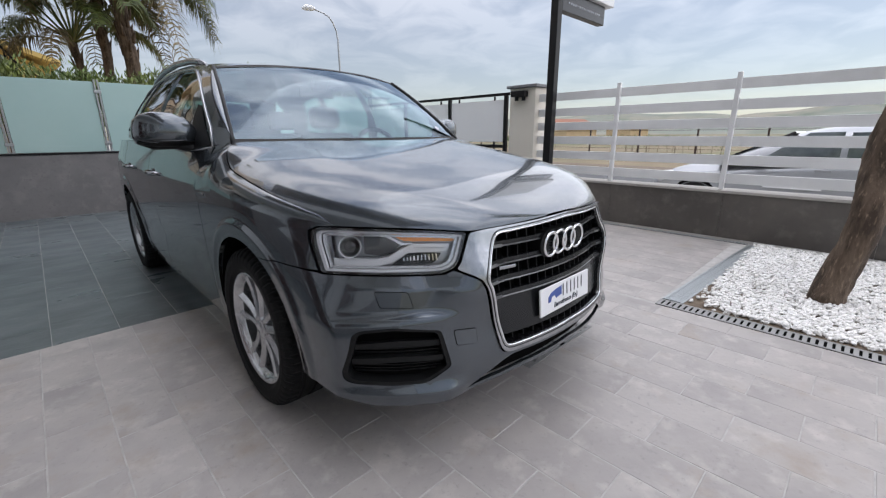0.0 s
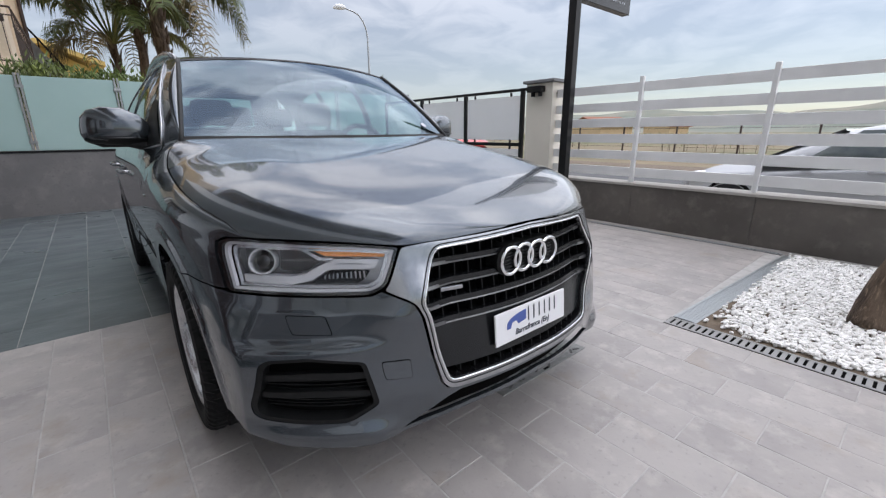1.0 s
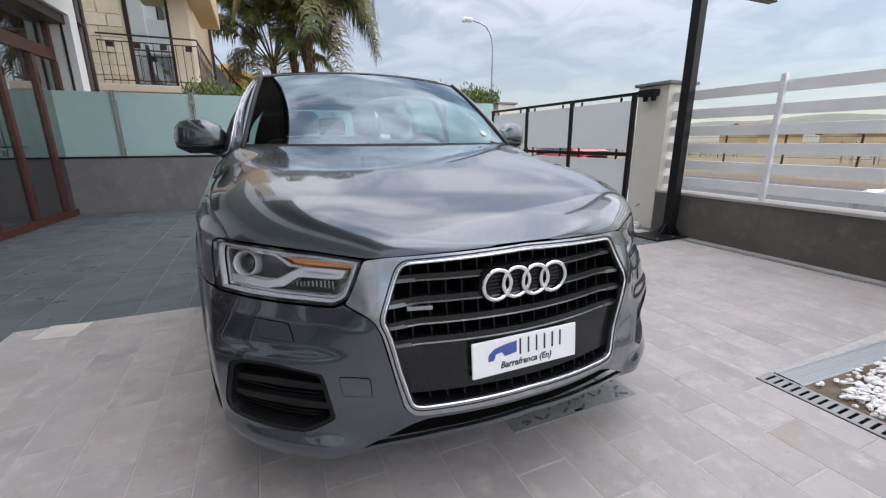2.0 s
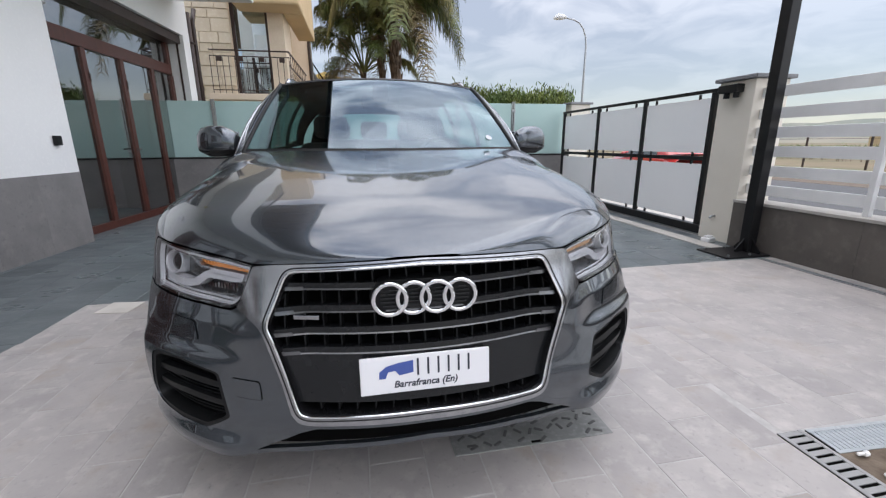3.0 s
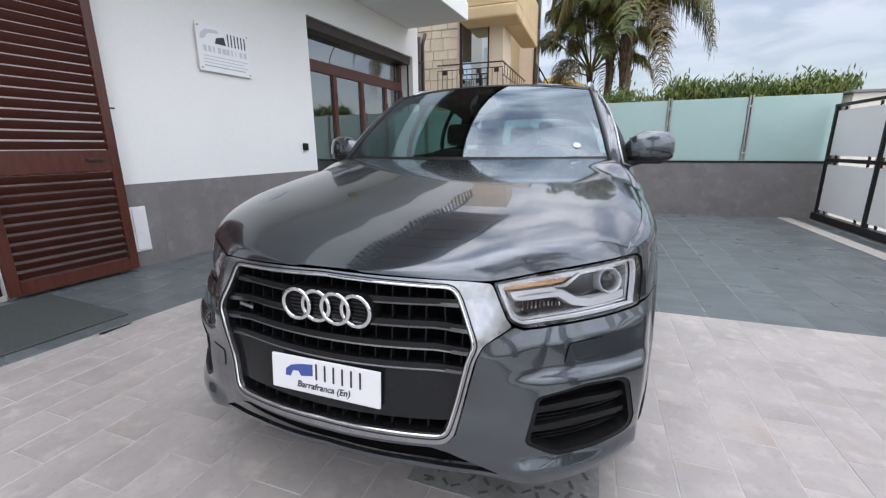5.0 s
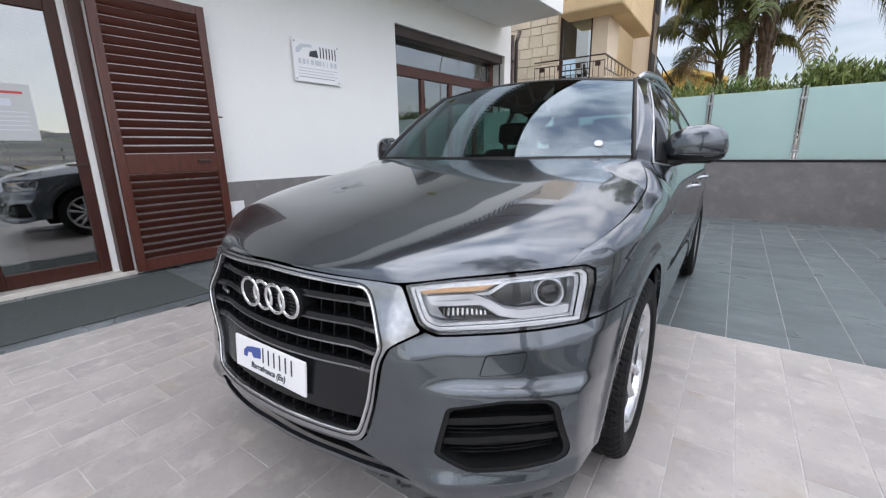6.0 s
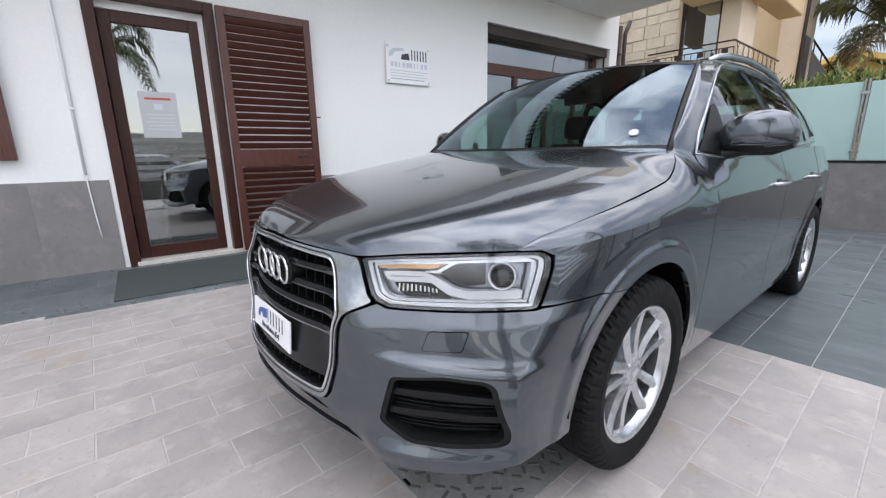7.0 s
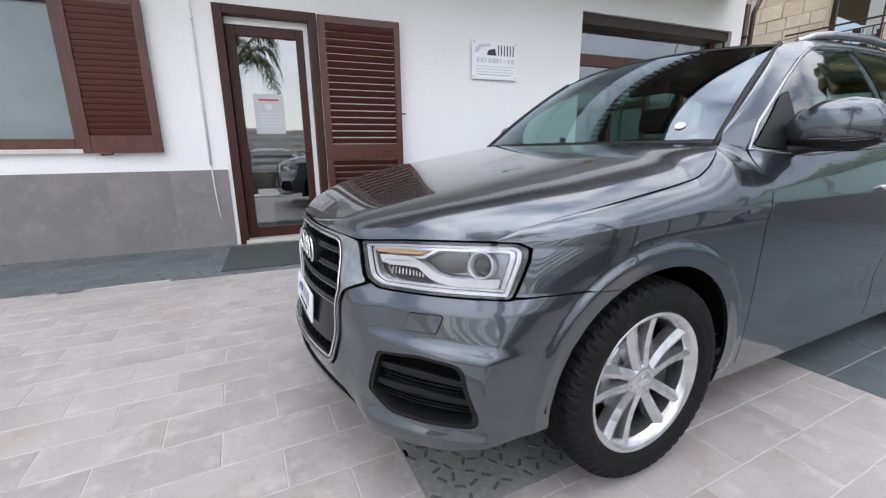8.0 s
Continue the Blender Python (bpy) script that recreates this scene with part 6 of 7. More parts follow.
part("grey_spot", boxed(-0.1283, -0.1278, -2.84, -2.77, 1.53, 1.585, 0.0), "ink_pale", notice)
for k in range(5):
    part("print_line", boxed(-0.1283, -0.1278, -2.92 + 0.02 * (k % 2), -2.68, 1.48 - 0.035 * k, 1.488 - 0.035 * k), "ink_pale", notice)
part("threshold", boxed(-0.34, 0.03, -3.20, -2.20, 0.0, 0.045, 0.005), "marble", door, "pale marble threshold")
part("curtain", boxed(-0.60, -0.57, -3.16, -2.86, 0.1, 2.4, 0.01), "paper", door, "white curtain behind the glass")
tagged(part("doormat", boxed(0.16, 1.20, -3.36, -2.0, 0.001, 0.012, 0.004), "mat", None, "", BUILDING), "flat dark doormat in front of the glass door", "doormat")

win = thing("window_1", BUILDING, "brown wooden window with a marble sill", "window", "", "structure")
part("jamb", boxed(-0.16, -0.06, -4.64, -4.56, 1.10, 2.52, 0.004), "wood", win)
part("jamb", boxed(-0.16, -0.06, -5.75, -5.67, 1.10, 2.52, 0.004), "wood", win)
part("rail", boxed(-0.16, -0.06, -5.669, -4.641, 1.10, 1.20, 0.004), "wood", win)
part("rail", boxed(-0.16, -0.06, -5.669, -4.641, 2.44, 2.52, 0.004), "wood", win)
g = part("pane", boxed(-0.115, -0.108, -5.668, -4.642, 1.201, 2.439), "window_film", win, "frosted bluish window pane")
g.visible_shadow = False
part("sill", boxed(-0.05, 0.05, -5.85, -4.48, 1.055, 1.098, 0.005), "marble", win, "pale marble sill")
part("net_curtain", boxed(-0.33, -0.31, -5.6, -4.6, 1.1, 2.5), "roomwall", win, "pale curtain")
part("shutter_stay", tubed([(0.03, -4.42, 1.045), (0.08, -4.36, 1.045), (0.08, -4.30, 1.05)], 0.009, 6), "darkwood", win)

shop = thing("door_2", BUILDING, "wide brown wooden shop front with four glazed leaves", "shop front", "", "structure")
part("shutter_box", boxed(-0.34, -0.06, 1.50, 4.68, 2.83, 2.968), "darkwood", shop, "dark roller shutter housing")
part("transom", boxed(-0.32, -0.24, 1.56, 4.62, 2.30, 2.47, 0.005), "wood", shop)
part("sill", boxed(-0.32, -0.24, 1.56, 4.62, 0.0, 0.10, 0.005), "wood", shop)
part("guide", boxed(-0.13, -0.10, 1.5015, 1.515, 0, 2.83), "darkwood", shop)
part("guide", boxed(-0.13, -0.10, 4.665, 4.6785, 0, 2.83), "darkwood", shop)
MUL = (1.56, 2.33, 3.12, 3.93, 4.56)
for s in MUL:
    part("mullion", boxed(-0.32, -0.24, s, s + 0.085, 0.101, 2.299, 0.005), "wood", shop)
for a, b in zip(MUL, MUL[1:]):
    leaf = part("pane", boxed(-0.283, -0.277, a + 0.086, b - 0.001, 0.101, 2.299), "shopglass", shop, "clear shop glass")
    leaf.visible_shadow = False
    for z in (0.35, 1.9):
        part("hinge", boxed(-0.239, -0.228, a + 0.06, a + 0.084, z, z + 0.11, 0.003), "darkwood", shop)
for s in (1.56, 4.535):
    part("upper_post", boxed(-0.32, -0.24, s, s + 0.085, 2.471, 2.829, 0.005), "wood", shop)
g = part("upper_pane", boxed(-0.283, -0.277, 1.646, 4.534, 2.471, 2.829), "shopglass", shop, "clear fanlight glass")
g.visible_shadow = False
part("handle", tubed([(-0.239, 3.15, 1.05), (-0.19, 3.15, 1.05), (-0.19, 3.04, 1.05)], 0.011, 8), "darkwood", shop)

# fittings on the wall
sign = thing("wall_sign", BUILDING @ pose(0.035, 0.06, 2.21), "white acrylic company sign with grey and blue print on four studs", "sign")
part("board", boxed(-0.003, 0.003, -0.34, 0.345, -0.24, 0.24, 0.002), "plate", sign)
for y in (-0.31, 0.315):
    for z in (-0.21, 0.21):
        part("stud", tubed([(-0.035, y, z), (0.008, y, z)], 0.010, 10), "steel", sign)


def on_sign(name, outline, mat):
    bm = bmesh.new()
    prism(bm, outline, "x", 0.0031, 0.0042)
    return part(name, bm, mat, sign)


on_sign("pale_shape", [(-0.30, 0.08), (-0.29, 0.14), (-0.22, 0.19), (-0.08, 0.20), (-0.06, 0.17), (-0.20, 0.15), (-0.25, 0.09)], "ink_pale")
on_sign("dark_shape", [(-0.12, 0.06), (-0.10, 0.12), (0.0, 0.145), (0.02, 0.06)], "ink")
for k in range(6):
    y = 0.045 + 0.045 * k
    on_sign("dark_bar", [(y, 0.06), (y + 0.016, 0.06), (y + 0.016, 0.19), (y, 0.19)], "ink")
for k, w in enumerate((0.05, 0.05, 0.03, 0.055, 0.07, 0.05, 0.03, 0.016, 0.045, 0.05)):
    y = -0.27 + 0.058 * k
    on_sign("pale_shape", [(y, -0.035), (y + w * 0.75, -0.035), (y + w * 0.75, 0.025), (y, 0.025)], "ink_pale")
for k in range(4):
    z = -0.085 - 0.034 * k
    on_sign("print_line", [(-0.28, z), (0.30 - 0.05 * (k % 2), z), (0.30 - 0.05 * (k % 2), z + 0.010), (-0.28, z + 0.010)], "ink_pale" if k < 3 else "lamp_grey")

lock = part("key_switch", boxed(0.0, 0.045, -0.04, 0.04, -0.05, 0.05, 0.008), "black", None, "", BUILDING @ pose(0.001, 1.25, 1.16))
tagged(lock, "small black key switch box on the white wall", "switch box")
meter = thing("meter_box", BUILDING @ pose(0.0145, -1.16, 0.38), "white plastic meter box in the grey base", "meter box")
part("surround", boxed(0.0, 0.015, -0.075, 0.075, -0.22, 0.22, 0.004), "white_metal", meter)
part("lid", boxed(0.0151, 0.022, -0.055, 0.055, -0.20, 0.20, 0.003), "white_metal", meter)
con = thing("cable_conduit", BUILDING @ pose(0.0, -3.46, 0), "white plastic conduit with a loose white cable on the wall", "conduit")
part("pipe", tubed([(0.014, 0, 3.46), (0.014, 0, 0.92)], 0.012, 8), "white_metal", con, "", None, True)
for z in (1.5, 2.4, 3.1):
    part("clip", boxed(0.001, 0.030, -0.018, 0.018, z - 0.010, z + 0.010, 0.003), "white_metal", con)
part("cable", tubed([(0.014, 0.0, 0.95), (0.024, 0.005, 0.80), (0.030, 0.012, 0.60), (0.028, 0.020, 0.45), (0.030, 0.03, 0.33)], 0.006, 6), "white_metal", con, "", None, True)
pipe = thing("downpipe", BUILDING @ pose(-0.02, 5.0, 0), "dark brown rain pipe at the corner of the white building", "downpipe")
part("pipe", tubed([(0, 0, 0.0), (0, 0, 3.42)], 0.055, 12), "darkwood", pipe, "", None, True)
part("second_pipe", tubed([(0.02, 0.16, 0.0), (0.02, 0.16, 3.30), (0.02, 0.30, 3.55)], 0.04, 10), "darkwood", pipe, "", None, True)
for z in (0.6, 1.8, 2.9):
    part("bracket", boxed(-0.065, 0.065, -0.069, 0.065, z, z + 0.03, 0.004), "darkwood", pipe)
spot = thing("wall_lamp", BUILDING @ pose(0.10, 1.62, 3.38), "small yellow lamp under the balcony slab", "lamp")
part("body", boxed(-0.06, 0.06, -0.05, 0.05, -0.06, 0.06, 0.02), "yellow_plastic", spot)
part("bracket", boxed(-0.10, -0.06, -0.02, 0.02, -0.02, 0.08, 0.005), "black_metal", spot)

# floor slab and manhole
bm = boxed(0.13, 0.765, 0.215, 0.80, -0.002, 0.004, 0.002)
lid = thing("manhole_cover", pose(0, 0, 0), "worn square manhole cover with raised studs beneath the bumper", "manhole")
part("plate", bm, "lid", lid)
rs = np.random.RandomState(8)
studs = boxed(-0.018, 0.018, -0.006, 0.006, 0.0, 0.004, 0.002)
first = part("stud", studs, "lid_stud", lid, "", pose(0.2, 0.25, 0.0042))
for i in range(13):
    for j in range(12):
        if i + j == 0 or (4 <= i <= 8 and 4 <= j <= 7) or rs.rand() < 0.22:
            continue
        ob = new("stud", first.data)
        ob.parent, ob.matrix_basis = lid, pose(0.165 + 0.046 * i + rs.uniform(-0.006, 0.006), 0.245 + 0.046 * j + rs.uniform(-0.008, 0.008), 0.0042 - 0.0016 * rs.rand(), 0, 0, (45 if (i + j) % 2 else -45) + rs.uniform(-25, 25))
for k in range(3):
    part("raised_bar", boxed(0.36, 0.36 + 0.15, 0.45 + 0.04 * k, 0.47 + 0.04 * k, 0.0042, 0.0075, 0.001), "lamp_grey", lid)
part("pull_hole", boxed(0.43, 0.47, 0.222, 0.234, 0.0041, 0.0048), "dark", lid)
tagged(part("floor_slab", boxed(-0.11, 0.11, -0.10, 0.10, 0.0005, 0.006, 0.002), "marble", None, "", pose(-1.86, 2.07, 0, 0, 0, -8)), "small white slab lying at the edge of the dark floor", "slab")
# ---- background ----
palm("palm_tree", (0.30, 17.6, -0.3), (0.22, 17.6, 3.95), (0.15, 0.10), 17, 3.0, 1.7, 0.85, 100, 0.70, 0.036, "feather palm with a slim trunk and bare arching stalks", 21, 2, 1.0, 0.36)
palm("palm_tree", (0.85, 17.0, -0.3), (0.95, 17.0, 6.4), (0.15, 0.12), 22, 3.2, 1.6, 1.5, 120, 1.0, 0.038, "tall feather palm with long hanging fronds", 22, 2, 1.5, 0.12)
palm("palm_tree", (1.50, 16.3, -0.3), (1.38, 16.3, 5.95), (0.22, 0.17), 25, 3.5, 1.55, 1.95, 130, 1.05, 0.040, "tall stout feather palm with hanging fronds", 23, 3, 1.5, 0.12)


def hedge(name, m, length, depth, height, count, leaf, label, seed):
    """Stems and a ragged mass of small leaves."""
    rs = np.random.RandomState(seed)
    h = thing(name, m, label, "bush" if name == "bush" else "hedge", "bushes in the field" if name == "bush" else "")
    bm = bmesh.new()
    for k in range(int(length * 3)):
        x, y = rs.uniform(0, length), rs.uniform(-depth / 2, depth / 2)
        tube(bm, [(x, y, 0), (x + rs.uniform(-.1, .1), y, height * 0.6), (x + rs.uniform(-.15, .15), y, height * 0.95)], [0.015, 0.010, 0.004], 5)
    part("stems", bm, "bark", h, "thin stems", None, False, "stuff")
    vs, fs = [], []
    for k in range(count):
        x = rs.uniform(0, length)
        top = height * (0.955 + 0.025 * math.sin(x * 5.1) * math.sin(x * 2.3 + 1)) + 0.085 * rs.randn()
        z = top - abs(rs.randn()) * height * 0.16
        p = Vector((x, rs.uniform(-depth / 2, depth / 2), max(z, 0.1)))
        d = Vector((0.8 * rs.randn(), 0.8 * rs.randn(), 1.1 + rs.rand())).normalized()
        e = d.orthogonal().normalized()
        e = (e * math.cos(k) + d.cross(e) * math.sin(k)) * leaf * 0.16
        ln = leaf * rs.uniform(0.7, 1.4)
        i = len(vs)
        vs += [tuple(p), tuple(p + d * ln * 0.5 + e), tuple(p + d * ln), tuple(p + d * ln * 0.5 - e)]
        fs.append((i, i + 1, i + 2, i + 3))
    mesh_part("foliage", vs, fs, "hedge", h, "narrow green leaves", "stuff")
    return h


hedge("hedge", pose(-1.75, 7.85, -0.3), 3.5, 0.55, 2.36, 10500, 0.085, "green hedge behind the frosted glass wall", 31)
hedge("hedge", pose(1.75, 7.75, -0.3), 2.60, 0.7, 2.46, 13000, 0.095, "bushy green hedge behind the frosted glass wall beside the gate pillar", 32)

# street lamp
lampp = thing("street_lamp", pose(14.0, 24.6, -0.3), "tall grey street lamp with a curved arm", "street lamp")
arm = [(0, 0, 0), (0, 0, 4.0), (0, 0, 7.2)] + [(-0.9 * (1 - math.cos(radians(a))) , 0.30 * (1 - math.cos(radians(a))), 7.2 + 1.5 * math.sin(radians(a))) for a in (20, 40, 60, 80)] + [(-1.35, 0.45, 8.85)]
part("post", tubed(arm, [0.09, 0.075, 0.06, 0.05, 0.05, 0.05, 0.045, 0.04], 10), "steel", lampp, "", None, True)
bm = bmesh.new()
tube(bm, [(-1.2, 0.4, 8.84), (-1.4, 0.47, 8.88), (-1.75, 0.58, 8.88), (-1.95, 0.65, 8.80)], [0.06, 0.16, 0.17, 0.06], 10)
part("lamp_head", bm, "white_metal", lampp, "white lamp head", None, True)

# stone-clad house beyond the white building
villa = thing("stone_house", pose(0, 0, 0), "house with honey stone cladding, an iron balcony and beige walls", "house")
FACE = 10.45
part("wall", boxed(-5.6, -2.98, FACE, 13.0, -0.3, 7.5), "beige", villa, "core of the clad wall")
rs = np.random.RandomState(12)
row, z = 0, 1.2
while z < 6.0:
    hgt = (0.24, 0.30, 0.20)[row % 3]
    x = -5.4
    while x < -3.0:
        w = min(rs.uniform(0.28, 0.62), -2.99 - x)
        if w > 0.08:
            part("stone", boxed(x + 0.006, x + w - 0.006, FACE - 0.030 - rs.uniform(0, 0.025), FACE - 0.001, z + 0.005, z + hgt - 0.005, 0.010), "stone", villa)
        x += w
    z += hgt
    row += 1
part("wall", boxed(-2.14, -1.78, FACE, 11.5, -0.3, 7.5), "beige", villa, "beige rendered pier")
part("wall", boxed(-2.979, -2.141, FACE, 11.5, -0.3, 2.26), "beige", villa, "wall under the window")
part("wall", boxed(-2.979, -2.141, FACE, 11.5, 4.95, 7.5), "beige", villa, "wall over the window")
for x0, x1, z0, z1 in ((-2.978, -2.90, 2.27, 4.94), (-2.21, -2.142, 2.27, 4.94), (-2.899, -2.211, 4.86, 4.94), (-2.899, -2.211, 2.27, 2.35)):
    part("window_frame", boxed(x0, x1, FACE + 0.10, FACE + 0.18, z0, z1, 0.008), "darkwood", villa)
g = part("window_glass", boxed(-2.898, -2.212, FACE + 0.135, FACE + 0.143, 2.351, 4.859), "solarglass", villa, "tall reflecting window")
g.visible_shadow = False
part("curtain", boxed(-2.88, -2.23, FACE + 0.17, FACE + 0.19, 2.36, 3.55, 0.005), "paper", villa, "white blind behind the lower window")
# dark panel stands in for the unlit depth of the room
part("room_shade_panel", boxed(-2.95, -2.16, FACE + 0.9, FACE + 1.0, 2.3, 4.9), "interior", villa, "near-black panel for the shade of the room behind the window")
part("wall", boxed(-3.2, -2.35, 11.51, 16.04, -0.3, 7.5), "render_ochre", villa, "recessed ochre wall")
part("door", boxed(-2.349, -2.30, 11.75, 12.55, 2.26, 4.2, 0.01), "wood", villa, "red-brown balcony door")
part("wall", boxed(-3.4, -1.81, 16.05, 17.6, -0.3, 8.6), "beige", villa, "beige rendered wing")
part("drainpipe", tubed([(-1.76, 16.0, -0.3), (-1.76, 16.0, 8.4)], 0.045, 10), "darkwood", villa, "dark drainpipe", None, True)
for z0 in (3.0, 5.6):
    shut = part("window", boxed(-1.809, -1.78, 16.4, 17.1, z0, z0 + 1.3, 0.01), "darkwood", villa, "brown window")
part("balcony_floor", boxed(-3.42, -1.58, 9.72, FACE - 0.001, 2.10, 2.24, 0.012), "beige", villa, "balcony slab")
part("balcony_floor", boxed(-1.777, -1.58, FACE, 13.2, 2.10, 2.24, 0.012), "beige", villa, "balcony slab")
rail = part("balcony_rail", boxed(-3.34, -1.63, 9.79, 9.82, 3.15, 3.18, 0.004), "darkwood", villa, "dark iron balcony railing")
part("upper_bar", boxed(-3.34, -1.63, 9.795, 9.815, 3.03, 3.05, 0.003), "darkwood", rail)
part("lower_bar", boxed(-3.34, -1.63, 9.795, 9.815, 2.31, 2.33, 0.003), "darkwood", rail)
first = part("baluster", boxed(-0.006, 0.006, -0.006, 0.006, 2.24, 3.03), "darkwood", rail, "", pose(-3.33, 9.805, 0))
for k in range(1, 14):
    ob = new("baluster", first.data)
    ob.parent, ob.matrix_basis = rail, pose(-3.33 + 0.1305 * k, 9.805, 0)
for k in range(4):
    part("scroll", boxed(-3.20 + 0.45 * k, -3.08 + 0.45 * k, 9.79, 9.82, 2.93, 3.029, 0.01), "darkwood", rail)
side = part("side_rail", boxed(-1.65, -1.62, 9.821, 13.2, 3.15, 3.18, 0.004), "darkwood", rail)
part("side_bar", boxed(-1.648, -1.622, 9.821, 13.2, 2.86, 2.88, 0.003), "darkwood", side)
part("side_bar", boxed(-1.648, -1.622, 9.821, 13.2, 2.31, 2.33, 0.003), "darkwood", side)
for k in range(18):
    y = 9.95 + 0.18 * k
    part("side_baluster", tubed([(-1.635, y, 2.24), (-1.635, y, 2.86), (-1.635, y + 0.16 * (-1) ** k, 3.15)], 0.006, 5), "darkwood", side)
up = part("upper_balcony", boxed(-2.75, -1.30, 9.70, FACE - 0.002, 4.12, 4.42, 0.05), "render_ochre", villa, "ochre upper balcony slab")
part("upper_balcony", boxed(-1.776, -1.30, FACE, 13.2, 4.12, 4.42, 0.03), "render_ochre", villa, "ochre upper balcony slab")
part("parapet", boxed(-1.42, -1.31, 9.72, 13.2, 4.421, 5.3, 0.01), "render_ochre", villa, "ochre parapet")
part("parapet", boxed(-2.73, -1.421, 9.72, 9.83, 4.421, 5.3, 0.01), "render_ochre", villa, "ochre parapet")
bm = bmesh.new()
prism(bm, [(-2.36, -0.3), (-1.30, -0.3), (-1.30, 3.15), (-2.36, 4.85)], "y", 18.0, 18.3)
ramp_wall = part("sloping_wall", bm, "plaster_grey", None)
tagged(ramp_wall, "grey sloping stair wall behind the palms", "wall", "", "structure")
part("handrail", tubed([(-2.36, 18.15, 5.15), (-1.30, 18.15, 3.45), (-1.1, 18.15, 3.1)], 0.03, 6), "black_metal", ramp_wall, "dark handrail")
for k in range(5):
    x = -2.3 + 0.22 * k
    part("post", tubed([(x, 18.15, 4.85 - 1.6 * (x + 2.36)), (x, 18.15, 5.15 - 1.6 * (x + 2.36))], 0.02, 5), "black_metal", ramp_wall)

# houses and hills
def cottage(name, m, w, d, h, ridge, wall, label, tiles="roof"):
    c = thing(name, m, label, "house", "farmhouses in the fields" if name == "farmhouse" else "")
    part("wall", boxed(-w / 2, w / 2, -d / 2, d / 2, -2.5, h), wall, c)
    bm = bmesh.new()
    prism(bm, [(-w / 2, h), (w / 2, h), (w / 2, h + 0.01), (0, h + ridge), (-w / 2, h + 0.01)], "y", -d / 2, d / 2)
    part("gable", bm, wall, c)
    bm = bmesh.new()
    prism(bm, [(-w / 2 - 0.6, h + 0.02), (0, h + ridge + 0.02), (w / 2 + 0.6, h + 0.02), (w / 2 + 0.6, h + 0.22), (0, h + ridge + 0.24), (-w / 2 - 0.6, h + 0.22)], "y", -d / 2 - 0.7, d / 2 + 0.7)
    part("roof", bm, tiles, c, "low pitched roof")
    for x in (-w * 0.16, w * 0.16):
        side = 1 if x > 0 else -1
        arc = [(x - side * 0.25 + side * 0.50 * math.cos(radians(a)), h - 0.30 + 0.50 * math.sin(radians(a))) for a in range(0, 91, 10)] + [(x - side * 0.25, h - 0.30)]
        win = part("window", prism(bmesh.new(), arc, "y", -d / 2 - 0.05, -d / 2 - 0.004), "darkwood", c, "arched window")
        inner = [(x - side * 0.21 + side * 0.41 * math.cos(radians(a)), h - 0.26 + 0.41 * math.sin(radians(a))) for a in range(0, 91, 10)] + [(x - side * 0.21, h - 0.26)]
        part("pane", prism(bmesh.new(), inner, "y", -d / 2 - 0.07, -d / 2 - 0.052), "gloss_black", win)
    part("chimney", boxed(w * 0.3, w * 0.3 + 0.5, 0, 0.5, h, h + ridge + 0.2, 0.02), wall, c)
    return c


cottage("yellow_house", pose(-2.12, 30.5, 0, 0, 0, 3), 3.1, 9, 4.15, 0.75, "yellow", "yellow rendered house with a low gable roof and arched windows", "yellow")
for x, y, s in ((72, 41, 0.9), (126, 52, 1.0)):
    cottage("farmhouse", pose(x, y, -0.2, 0, 0, 70), 9 * s, 7, 2.2 * s, 1.6, "render_ochre", "low farmhouse with a red tiled roof in the fields")


def hill(name, cx, cy, rx, ry, h, seed, mat, label):
    rs = np.random.RandomState(seed)
    ph = rs.uniform(0, 6.28, 6)
    n = 48
    vs, fs = [], []
    for j in range(n + 1):
        for i in range(n + 1):
            u, v = 2 * i / n - 1, 2 * j / n - 1
            r = math.hypot(u, v)
            f = max(0.0, 1 - r * r) ** 1.5
            z = h * f * (0.75 + 0.2 * math.sin(5 * u + ph[0]) * math.cos(4 * v + ph[1]) + 0.1 * math.sin(13 * u + ph[2]) + 0.06 * math.sin(19 * v + ph[3]))
            vs.append((cx + rx * u, cy + ry * v, -0.5 + z))
    for j in range(n):
        for i in range(n):
            a = j * (n + 1) + i
            fs.append((a, a + 1, a + n + 2, a + n + 1))
    ob = mesh_part(name, vs, fs, mat, None, label)
    for p in ob.data.polygons:
        p.use_smooth = True
    tagged(ob, label, "hill", "", "structure")


hill("backdrop_hill", 640, 330, 330, 420, 34, 3, "hill", "long low hill of fields far away")
hill("backdrop_hill", 600, -20, 300, 260, 34, 7, "hill", "long low hill of fields far away")
hill("backdrop_hill", 300, 600, 320, 260, 24, 9, "hill", "long low hill of fields far away")

# wire fence along the field, bushes
wf = thing("field_fence", pose(24, 0, -0.3), "thin wire fence with dark posts along the field", "fence")
first = part("post", boxed(-0.04, 0.04, -0.04, 0.04, 0, 1.9, 0.01), "darkwood", wf, "", pose(0, -30, 0))
for k in range(1, 34):
    ob = new("post", first.data)
    ob.parent, ob.matrix_basis = wf, pose(0, -30 + 3.0 * k, 0)
for z in (0.5, 1.0, 1.5):
    part("wire", boxed(-0.008, 0.008, -30, 70, z, z + 0.016), "darkwood", wf)
for k, (x, y, ln) in enumerate(((30, 6, 7), (33, 20, 9), (38, 34, 8), (29, -6, 6), (46, 12, 12), (52, 52, 16))):
    hedge("bush", pose(x, y, -0.3, 0, 0, 80), ln, 1.6, 0.9, 2600, 0.17, "scrubby green bush in the field", 50 + k)
